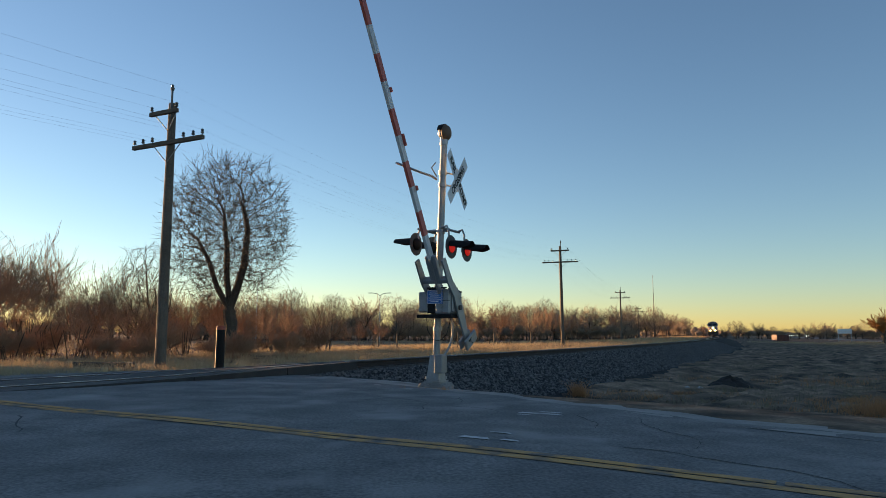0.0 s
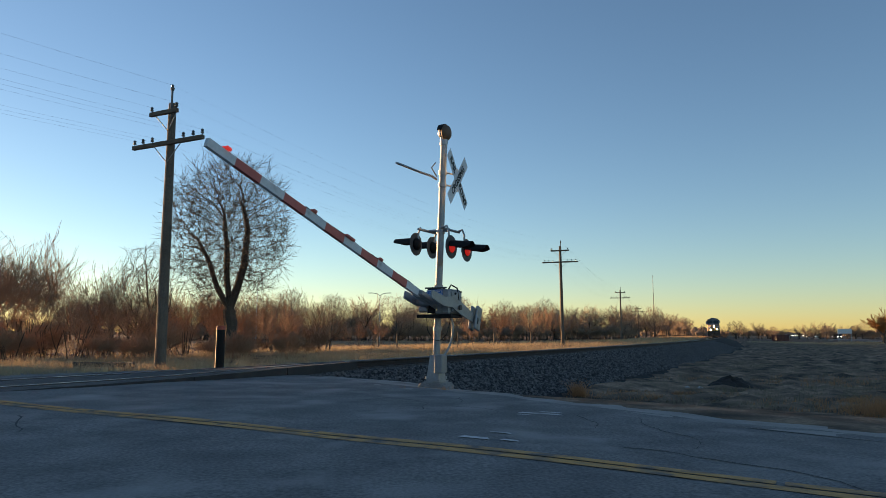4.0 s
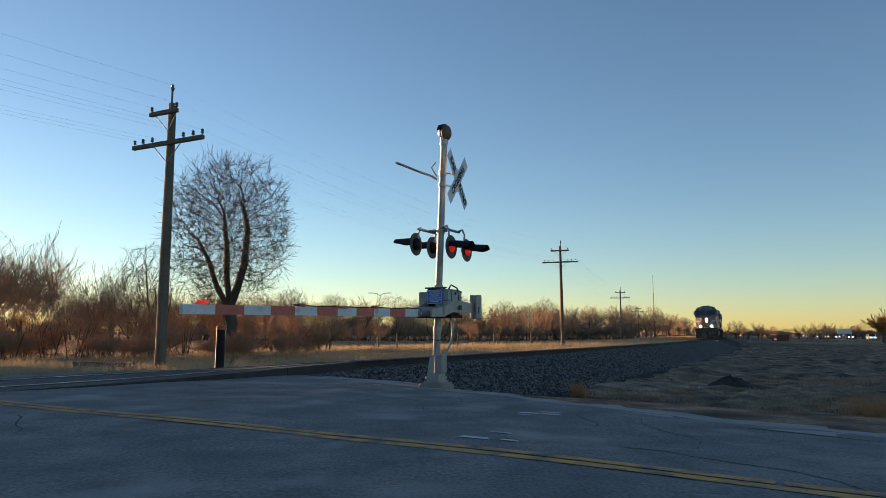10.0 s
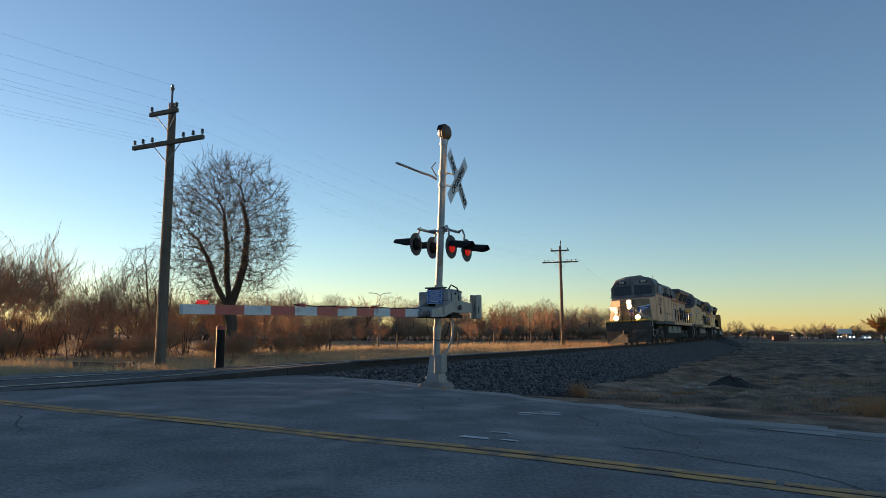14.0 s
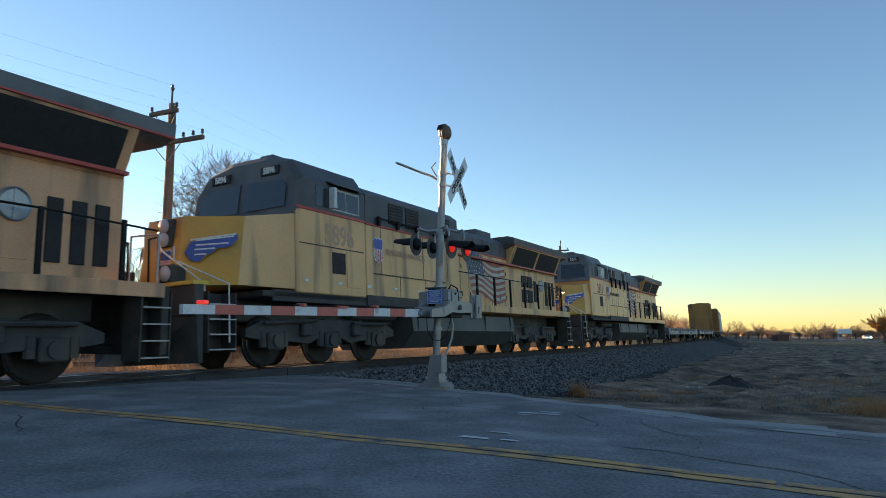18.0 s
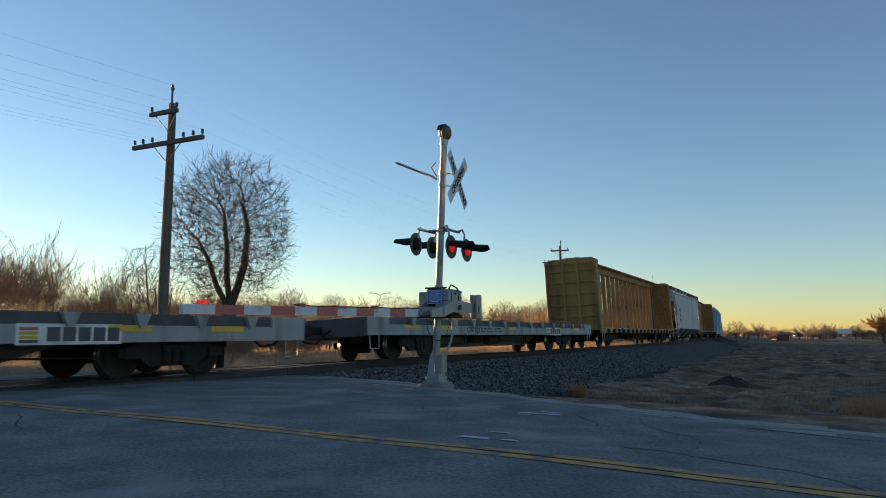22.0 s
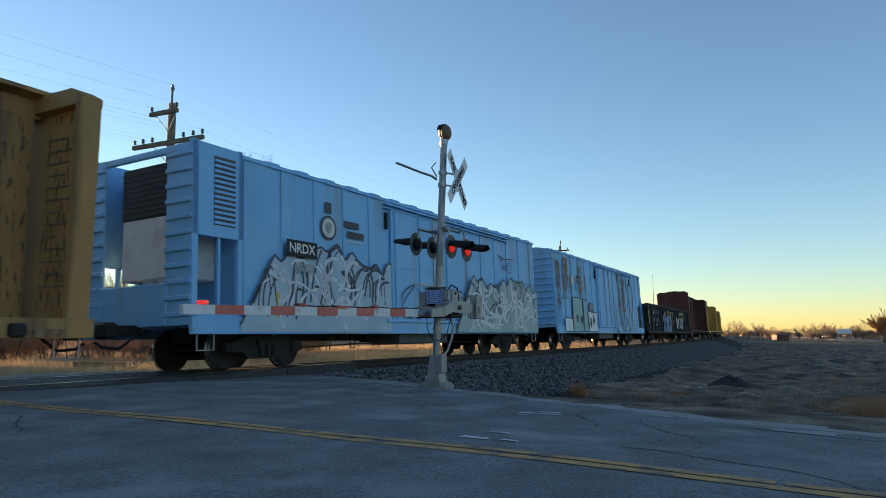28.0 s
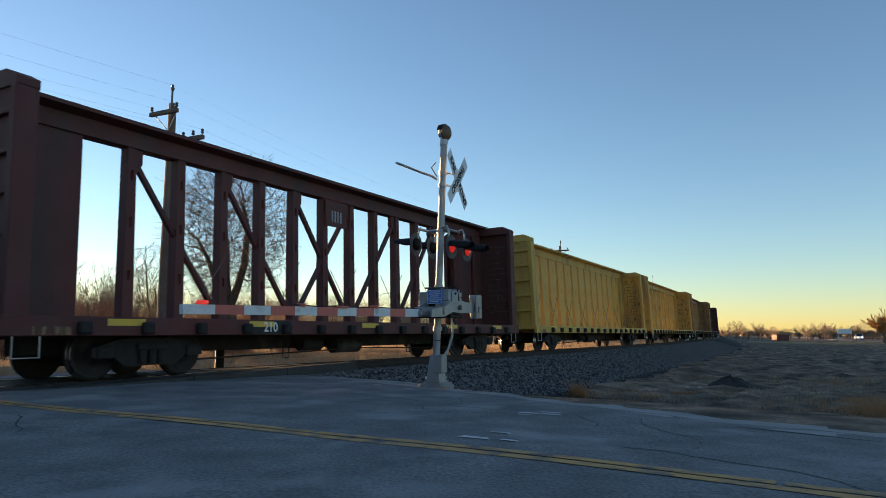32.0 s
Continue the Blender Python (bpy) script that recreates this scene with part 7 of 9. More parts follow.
# ---- freight cars ----
def build_flatcar(l, seed):
    car = thing("flat_car", "empty pale grey steel flat car with dark deck", "freight car", group="flat cars of the train")
    h = l / 2
    part("deck", Shape().box(-h + 0.1, h - 0.1, -1.40, 1.40, 0.92, 1.06, 0.01), MAT["flat_dark"], car, "dark steel deck")
    for s in (1, -1):
        sill = part("side_sill", Shape().box(-h, h, 1.40 * s, 1.47 * s, 0.62, 0.90, 0.01).box(-h, -h + 1.0, 1.40 * s, 1.475 * s, 0.62, 1.09, 0.01).box(h - 1.0, h, 1.40 * s, 1.475 * s, 0.62, 1.09, 0.01), MAT["flat_grey"], car, "pale grey side sill")
        part("upper_web", Shape().box(-h + 1.0, h - 1.0, 1.38 * s, 1.42 * s, 0.90, 1.09, 0.006), MAT["flat_dark"], sill)
        x = -h + 1.6
        while x < h - 1.2:
            part("stake_pocket", Shape().prism([(x - 0.15, 1.09), (x + 0.15, 1.09), (x + 0.05, 0.86), (x - 0.05, 0.86)], 1.425 * s, 1.52 * s, "y"), MAT["flat_grey"], sill, "tapered stake pocket")
            x += 1.25
        for x in (h - 2.1, h - 4.2, 0.4, -h + 4.3, -h + 2.2):
            part("reflector", Shape().box(x - 0.4, x + 0.4 if x != 0.4 else x + 0.1, 1.472 * s, 1.477 * s, 0.80, 0.90), MAT["refl_yellow"], sill, "yellow reflector strip")
    letters("CW 6288" if seed == 1 else "CW 6217", 0.27, MAT["flat_dark"], car, on_side(h - 6.0, 0.77, 1.474), "number", 0.004)
    add_text_bars(car, 1.2, 2.9, 0.80, 1.474, 2, "flat_dark", 0.05, 3)
    xp = -h + 4.46
    plate = part("name_plate", Shape().box(xp, xp + 1.68, 1.472, 1.476, 0.60, 0.91), MAT["white_paint"], car, "white name panel with dark blocks and warm stripes")
    for k in range(5):
        part("name_block", Shape().box(xp + 0.05 + k * 0.245, xp + 0.25 + k * 0.245, 1.476, 1.479, 0.65, 0.86), MAT["flat_dark"], plate, "dark block")
    for k, m in enumerate(("arm_red", "cb_gold", "refl_yellow", "flat_dark")):
        part("name_stripe", Shape().box(xp + 1.36, xp + 1.63, 1.476, 1.479, 0.81 - k * 0.06, 0.855 - k * 0.06), MAT[m], plate, "thin coloured stripe")
    for s in (1, -1):
        part("end_sill", Shape().box(h * s - 0.08 * s, h * s + 0.04 * s, -1.45, 1.45, 0.60, 1.08, 0.01), MAT["flat_dark"], car)
        part("end_rail", Shape().pipe([(h * s, -0.7, 1.06), (h * s, -0.7, 1.32), (h * s, 0.4, 1.32), (h * s, 0.4, 1.06)], 0.016, 5), MAT["galv"], car)
        add_stirrup(car, (h - 0.35) * s, 1.42, 0.62)
    rng = random.Random(seed)
    for k in range(9):
        x, y = rng.uniform(-h + 1.5, h - 1.5), rng.choice((-1.25, 1.25, 0.2))
        part("tie_down", Shape().box(x - 0.10, x + 0.10, y - 0.06, y + 0.06, 1.06, 1.06 + rng.uniform(0.05, 0.12), 0.015), MAT["flat_dark"], car)
    part("fish_belly", Shape().prism([(-h + 4.7, 0.62), (h - 4.7, 0.62), (h - 5.9, 0.27), (-h + 5.9, 0.27)], -0.42, 0.42, "y"), MAT["flat_dark"], car, "deep dark middle beam")
    add_brake_gear(car, l)
    add_bogie(car, h - 3.1)
    add_bogie(car, -h + 3.1)
    add_couplers(car, h, 0.80, 0.9)
    return car


def build_centrebeam(l, mat, label, marks, seed, holes=False, wide=1.0):
    """A bulkhead flat car with a braced beam down its middle."""
    car = thing("centrebeam_car", label, "freight car", group="centrebeam cars of the train")
    h = l / 2
    M = MAT[mat]
    part("deck", Shape().box(-h, h, -1.36, 1.36, 0.86, 0.98, 0.01), M, car)
    for s in (1, -1):
        sill = part("side_sill", Shape().box(-h, h, 1.34 * s, 1.45 * s, 0.70, 1.0, 0.012), M, car, "side sill")
        x = -h + 1.2
        while x < h - 0.8:
            part("winch", Shape().box(x - 0.11, x + 0.11, 1.40 * s, 1.56 * s, 0.72, 0.92, 0.03), MAT["bogie"], sill, "dark strap winch")
            x += 1.14
        for x in (h - 2.0, h - 5.1, 0.3, -h + 5.2, -h + 1.9):
            part("reflector", Shape().box(x - 0.35, x + 0.35, 1.452 * s, 1.456 * s, 0.86, 0.97), MAT["refl_yellow"], sill, "yellow reflector strip")
    # bulkheads
    for e in (1, -1):
        x0, x1 = (h - 0.42, h - 0.06) if e > 0 else (-h + 0.06, -h + 0.42)
        bk = part("bulkhead", Shape().box((h - 0.24) if e > 0 else (-h + 0.16), (h - 0.16) if e > 0 else (-h + 0.24), -1.36, 1.36, 0.98, 4.50, 0.01), M, car, "tall end bulkhead with ribs")
        for y in (-1.40, 1.24):
            part("corner_post", Shape().box(x0, x1, y, y + 0.16, 0.90, 4.40, 0.02), M, bk)
        part("top_beam", Shape().prism([(-1.40, 4.36), (-1.40, 4.50), (-1.12, 4.64), (1.12, 4.64), (1.40, 4.50), (1.40, 4.36)], x0, x1, "x"), M, bk)
        for z in (1.6, 2.2, 2.8, 3.4, 4.0):
            part("rib", Shape().box((h - 0.17) if e > 0 else (-h + 0.07), (h - 0.07) if e > 0 else (-h + 0.17), -1.25, 1.25, z - 0.04, z + 0.04, 0.01), M, bk)
        for y in (-0.45, 0.35):
            part("post", Shape().box((h - 0.18) if e > 0 else (-h + 0.05), (h - 0.05) if e > 0 else (-h + 0.18), y - 0.08, y + 0.08, 0.98, 4.42, 0.01), M, bk)
        for y in (-1.24, 1.24):
            t = -1 if y > 0 else 1
            part("gusset", Shape().raw([((h - 0.1) * e, y, 4.42), ((h - 0.1) * e, y + 0.42 * t, 4.42), ((h - 0.1) * e, y, 3.95)], [(0, 1, 2)]), M, bk)
        xr = (h - 0.247) * e
        part("rust_stain", Shape().raw([(xr, 0.28, 1.0), (xr, 1.23, 1.0), (xr, 1.23, 4.3), (xr, 0.28, 4.3)], [(0, 1, 2, 3)]), MAT["rust_flecks"], bk, "dark flecks of rust on worn paint")
        xa, xb = (h - 0.45) * e, (h - 1.04) * e
        part("rust_stain", Shape().raw([(xa, 0.206, 1.0), (xb, 0.206, 1.0), (xb, 0.206, 4.25), (xa, 0.206, 4.25)], [(0, 1, 2, 3)]), MAT["rust_flecks"], bk)
        part("rust_stain", Shape().raw([(xa, 1.4585, 0.72), (xb, 1.4585, 0.72), (xb, 1.4585, 0.84), (xa, 1.4585, 0.84)], [(0, 1, 2, 3)]), MAT["rust"], bk)
        part("roof_step", Shape().pipe([((h - 0.35) * e, -0.5, 4.58), ((h - 0.35) * e, -0.5, 4.68), ((h - 0.35) * e, 0.5, 4.68), ((h - 0.35) * e, 0.5, 4.58)], 0.018, 5), MAT["galv"], bk)
        # solid side wings and web beside the bulkhead
        a, b = sorted(((h - 0.42) * e, (h - (2.0 if holes else 1.42)) * e))
        part("web_panel", Shape().box(a, b, -0.09, 0.09, 0.98, 4.58, 0.01), M, car, "solid web beside the bulkhead")
        a, b = sorted(((h - 0.42) * e, (h - 1.05) * e))
        for s in (1, -1):
            part("side_wing", Shape().box(a, b, 0.10 * s, 0.20 * s, 0.98, 4.30, 0.02), M, car)
        wr = Shape()
        rng = random.Random(seed + e)
        for k in range(13):
            y0 = rng.uniform(0.3, 0.45)
            xx = (h - 0.262) * e
            wr.box(xx - 0.003, xx + 0.003, y0, y0 + rng.uniform(0.4, 0.8), 1.5 + k * 0.2, 1.522 + k * 0.2)
        part("writing", wr, MAT["pole_wood"], bk, "small warning writing")
    # top chord
    part("top_chord", Shape().prism([(-0.40, 4.64), (-0.40, 4.71), (0.40, 4.71), (0.40, 4.64), (0.14, 4.59), (0.14, 4.28), (-0.14, 4.28), (-0.14, 4.59)], -h + 0.3, h - 0.3, "x"), M, car, "wide top beam")
    pitch_x = 1.165 if holes else 1.17
    first_x = -5.45 if holes else -8.64 if l > 21.5 else -7.9
    count = int((h - (2.6 if holes else 1.8) - first_x) / pitch_x) + 1
    xs = [first_x + pitch_x * k for k in range(count)]
    n = count - 1
    pm = share(("post", mat, holes, wide), lambda: centre_post(M, holes, wide))
    for x in xs:
        part("upright", pm, None, car, at=Matrix.Translation((x, 0, 0)))
    # braces over two bays each: they rise towards the middle, on the red cars towards the ends
    mid = n // 2
    spans = [(max(k - 2, 0), k, True) for k in range(n, mid - 1, -2)] + [(k, k + 2, False) for k in range(0, mid + 1, 2) if k + 2 <= n]
    for i, k, front in spans:
        a, b = xs[i], xs[k]
        # front half: foot at the post nearer the end, head towards the middle
        p, q = ((b, 1.05), (a, 4.2)) if front else ((a, 1.05), (b, 4.2))
        if holes:
            p, q = (p[0], 4.2), (q[0], 1.05)
        d = Vector((q[0] - p[0], 0, q[1] - p[1]))
        nrm = Vector((-d.z, 0, d.x)).normalized() * (0.045 if holes else 0.085)
        sh = Shape()
        v = []
        for y in (-0.05, 0.05):
            for c, sg in ((p, 1), (q, 1), (q, -1), (p, -1)):
                v.append((c[0] + nrm.x * sg, y, c[1] + nrm.z * sg))
        sh.raw(v, [(0, 1, 2, 3), (7, 6, 5, 4), (0, 4, 5, 1), (1, 5, 6, 2), (2, 6, 7, 3), (3, 7, 4, 0)])
        part("diagonal", sh, M, car)
        gx = p[0] if holes else q[0]
        gs = (-0.1, 0.26) if (p[0] > q[0]) != holes else (-0.26, 0.1)
        part("gusset_plate", Shape().prism([(gx + gs[0], 4.3), (gx + gs[1], 4.3), (gx + gs[1], 4.0), (gx + (gs[0] + gs[1]) / 2, 3.72), (gx + gs[0], 4.0)], -0.065, 0.065, "y"), M, car)
    for i in range(n):
        if i % 2 == 0:
            for z0, z1 in ((2.5, 1.02), (1.02, 2.4)):
                mid_x, mid_z = (xs[i] + xs[i + 1]) / 2, (z0 + z1) / 2 - 0.05
                part("tie_down_cable", Shape().pipe([(xs[i], 0.25, z0), (mid_x, 0.26, mid_z), (xs[i + 1], 0.25, z1)], 0.008, 4), MAT["wire"], car, "slack tie-down cable")
    for (x, text, hh) in marks:
        pl = part("number_panel", Shape().box(x - 1.05, x + (0.1 if holes else 1.2), 1.452, 1.455, 0.72, 0.98), MAT["opening_black"], car, "black number panel")
        letters(text, 0.27, MAT["board_white"], car, on_side(x - 0.45, 0.85, 1.458), "number", 0.004)
        letters("TTZX", 0.27, MAT["board_white"], car, on_side(x + 0.75, 0.85, 1.458), "owner_mark", 0.004) if not holes else None
    add_brake_gear(car, l, 0.55)
    add_bogie(car, h - 2.75)
    add_bogie(car, -h + 2.75)
    add_couplers(car, h, 0.80, 0.9)
    for s in (1, -1):
        add_stirrup(car, (h - 0.4) * s, 1.4, 0.72)
    if holes:
        sg = part("emblem", Shape().box(-0.45, 0.45, 0.16, 0.18, 3.55, 4.25, 0.01), M, car, "dark red plate with pale emblem")
        for k in range(4):
            part("emblem_bar", Shape().box(-0.22 + k * 0.12, -0.16 + k * 0.12, 0.181, 0.184, 3.68, 3.98), MAT["flat_grey"], sg)
    return car


def centre_post(M, holes, wide=1.0):
    """An upright of the middle beam, wider at its foot, with slots through it."""
    sh = Shape()
    w0, w1 = (0.115, 0.09) if holes else (0.15 * wide, 0.095 * wide * wide)
    zs = [0.98, 1.75, 1.95, 2.75, 2.95, 3.65, 3.85, 4.30]
    slot = {1, 3, 5}
    for k in range(len(zs) - 1):
        a, b = zs[k], zs[k + 1]
        wa, wb = (w0 + (w1 - w0) * (z - 0.98) / 3.32 for z in (a, b))
        for sx in ((-1, 1) if k in slot else (0,)):
            if sx == 0:
                v = [(x * w, y, z) for z, w in ((a, wa), (b, wb)) for x, y in ((-1, -0.11), (1, -0.11), (1, 0.11), (-1, 0.11))]
            else:
                v = [(x, y, z) for z, w in ((a, wa), (b, wb)) for x, y in ((min(sx * 0.03, sx * w), -0.11), (max(sx * 0.03, sx * w), -0.11), (max(sx * 0.03, sx * w), 0.11), (min(sx * 0.03, sx * w), 0.11))]
            sh.raw(v, [(0, 3, 2, 1), (4, 5, 6, 7), (0, 1, 5, 4), (1, 2, 6, 5), (2, 3, 7, 6), (3, 0, 4, 7)])
    me = sh.mesh("upright", M)
    bm = bmesh.new()
    bm.from_mesh(me)
    bmesh.ops.remove_doubles(bm, verts=bm.verts, dist=0.0005)
    bm.to_mesh(me)
    bm.free()
    return me


def build_hopper(l):
    car = thing("covered_hopper", "pale grey covered hopper car with streaked sides", "freight car")
    h = l / 2
    side = [(-h + 0.5, 3.98), (h - 0.5, 3.98), (h - 0.5, 3.35)] + [(h - 0.5 - 1.1 * math.sin(t) ** 1.3, 3.35 - 1.95 * (1 - math.cos(t)) ** 0.9) for t in np.linspace(0.25, math.pi / 2, 7)] + [(h - 1.45, 1.22), (-h + 1.45, 1.22)] + [(-h + 0.5 + 1.1 * math.sin(t) ** 1.3, 3.35 - 1.95 * (1 - math.cos(t)) ** 0.9) for t in np.linspace(math.pi / 2, 0.25, 7)] + [(-h + 0.5, 3.35)]
    for s in (1, -1):
        sd = part("side_sheet", Shape().prism(side, 1.44 * s, 1.50 * s, "y"), MAT["hopper_grey"], car, "pale grey side sheet")
        part("side_sill", Shape().box(-h + 0.5, h - 0.5, 1.42 * s, 1.53 * s, 1.10, 1.26, 0.01), MAT["hopper_grey"], car)
        part("top_rail", Shape().box(-h + 0.5, h - 0.5, 1.46 * s, 1.56 * s, 3.90, 4.02, 0.01), MAT["hopper_grey"], car)
    roof = Shape().prism([(-1.50, 3.98), (-1.2, 4.22), (-0.6, 4.34), (0.6, 4.34), (1.2, 4.22), (1.50, 3.98)], -h + 0.5, h - 0.5, "x")
    part("roof", roof, MAT["hopper_grey"], car, "curved roof")
    for s in (1, -1):
        wk = part("running_board", Shape().box(-h + 0.3, h - 0.3, 0.80 * s, 1.32 * s, 4.44, 4.48), MAT["wire"], car, "dark grating walkway on the roof")
        for k in range(8):
            x = -h + 0.7 + k * (l - 1.4) / 7
            part("walk_bracket", Shape().box(x - 0.03, x + 0.03, 1.26 * s, 1.36 * s, 4.02, 4.50, 0.006), MAT["hopper_grey"], wk)
        g = Shape()
        for k in range(int(l / 0.12)):
            x = -h + 0.35 + k * 0.12
            g.box(x, x + 0.02, 0.80 * s, 1.33 * s, 4.48, 4.52)
        part("grating_bar", g, MAT["wire"], wk)
    part("hatch", Shape().box(-h + 1.2, h - 1.2, -0.35, 0.35, 4.34, 4.44, 0.03), MAT["hopper_grey"], car)
    # end walls and slope sheets
    for s in (1, -1):
        part("end_wall", Shape().box((h - 0.56) * s, (h - 0.5) * s, -1.46, 1.46, 3.30, 4.0, 0.01), MAT["hopper_grey"], car)
        part("slope_sheet", Shape().raw([((h - 0.55) * s, -1.42, 3.32), ((h - 0.55) * s, 1.42, 3.32), ((h - 3.6) * s, 1.42, 1.25), ((h - 3.6) * s, -1.42, 1.25), ((h - 0.62) * s, -1.42, 3.26), ((h - 0.62) * s, 1.42, 3.26), ((h - 3.67) * s, 1.42, 1.2), ((h - 3.67) * s, -1.42, 1.2)], [(0, 1, 2, 3), (7, 6, 5, 4), (0, 4, 5, 1), (2, 6, 7, 3)]), MAT["hopper_under"], car, "dusty slope sheet")
        part("end_platform", Shape().box((h - 2.6) * s, h * s, -1.40, 1.40, 1.02, 1.14, 0.01), MAT["hopper_grey"], car)
        for y in (-1.42, 1.42):
            part("end_post", Shape().box((h - 0.56) * s, (h - 0.46) * s, y - 0.05, y + 0.05, 1.1, 3.9, 0.01), MAT["hopper_grey"], car)
        for y in (-0.5, 0.55):
            part("end_post", Shape().cyl(((h - 0.5) * s, y, 1.1), ((h - 0.5) * s, y, 3.32), 0.03, n=8), MAT["hopper_grey"], car)
        for z in (1.7, 2.25, 2.8):
            part("end_rail", Shape().cyl(((h - 0.5) * s, -1.42, z), ((h - 0.5) * s, 1.42, z), 0.02, n=6), MAT["hopper_grey"], car)
        add_ladder(car, (h - 0.55) * s, (h - 0.98) * s, 1.52, 1.0, 3.1, 5, "hopper_grey")
        add_stirrup(car, (h - 0.75) * s, 1.46, 1.0, 0.44, 0.55)
    # outlet hoppers underneath
    for k in range(4):
        x = -h + 3.7 + k * (l - 7.4) / 3
        sh = Shape()
        t, b = 1.22, 0.42
        v = [(x - 1.45, -1.4, t), (x + 1.45, -1.4, t), (x + 1.45, 1.4, t), (x - 1.45, 1.4, t), (x - 0.4, -0.55, b), (x + 0.4, -0.55, b), (x + 0.4, 0.55, b), (x - 0.4, 0.55, b)]
        sh.raw(v, [(0, 1, 2, 3), (7, 6, 5, 4), (0, 4, 5, 1), (1, 5, 6, 2), (2, 6, 7, 3), (3, 7, 4, 0)])
        ho = part("outlet_hopper", sh, MAT["hopper_under"], car, "dark outlet hopper")
        part("gate", Shape().box(x - 0.5, x + 0.5, -0.65, 0.65, 0.36, 0.44, 0.01).cyl((x, 0.6, 0.4), (x, 0.95, 0.4), 0.04, n=8), MAT["bogie"], ho)
    letters("7105", 0.38, MAT["flat_dark"], car, on_side(h - 2.68, 2.2, 1.505), "number", 0.008)
    letters("7105", 0.2, MAT["flat_dark"], car, Matrix.Translation((h - 0.494, 0.98, 3.52)) @ Matrix(((0, 0, 1, 0), (1, 0, 0, 0), (0, 1, 0, 0), (0, 0, 0, 1))), "number", 0.004)
    letters("GACX", 0.38, MAT["flat_dark"], car, on_side(h - 2.72, 2.66, 1.505), "owner_mark", 0.008)
    letters("GACX", 0.2, MAT["flat_dark"], car, Matrix.Translation((h - 0.494, 0.98, 3.74)) @ Matrix(((0, 0, 1, 0), (1, 0, 0, 0), (0, 1, 0, 0), (0, 0, 0, 1))), "owner_mark", 0.004)
    letters("LD LMT   223200\nLT WT     62800", 0.135, MAT["flat_dark"], car, on_side(h - 2.75, 1.76, 1.505), "load_limits", 0.002)
    add_text_bars(car, h - 6.2, h - 5.5, 1.55, 1.502, 2, "flat_dark", 0.04, 6)
    for x in (h - 2.0, h - 4.2, h - 6.2, 0.2, -h + 5.0, -h + 2.4):
        part("reflector", Shape().raw([(x - 0.03, 1.506, 1.50), (x + 0.05, 1.506, 1.50), (x + 0.10, 1.506, 2.35 if x > h - 3 else 1.95), (x + 0.02, 1.506, 2.35 if x > h - 3 else 1.95)], [(0, 1, 2, 3)]), MAT["refl_yellow"], car, "yellow reflector strip")
    add_bogie(car, h - 2.1)
    add_bogie(car, -h + 2.1)
    add_couplers(car, h, 0.80, 0.8)
    return car


def tag_stroke(sh, pts, w, y):
    """A painted line through points (x, z) on the car's side, seen as a flat band."""
    for (x0, z0), (x1, z1) in zip(pts, pts[1:]):
        d = Vector((x1 - x0, z1 - z0))
        if d.length < 1e-4:
            continue
        n = Vector((-d.y, d.x)).normalized() * w
        e = d.normalized() * w * 0.5
        sh.raw([(x0 + n.x - e.x, y, z0 + n.y - e.y), (x1 + n.x + e.x, y, z1 + n.y + e.y), (x1 - n.x + e.x, y, z1 - n.y - (-e.y)), (x0 - n.x - e.x, y, z0 - n.y - e.y)], [(0, 1, 2, 3)])


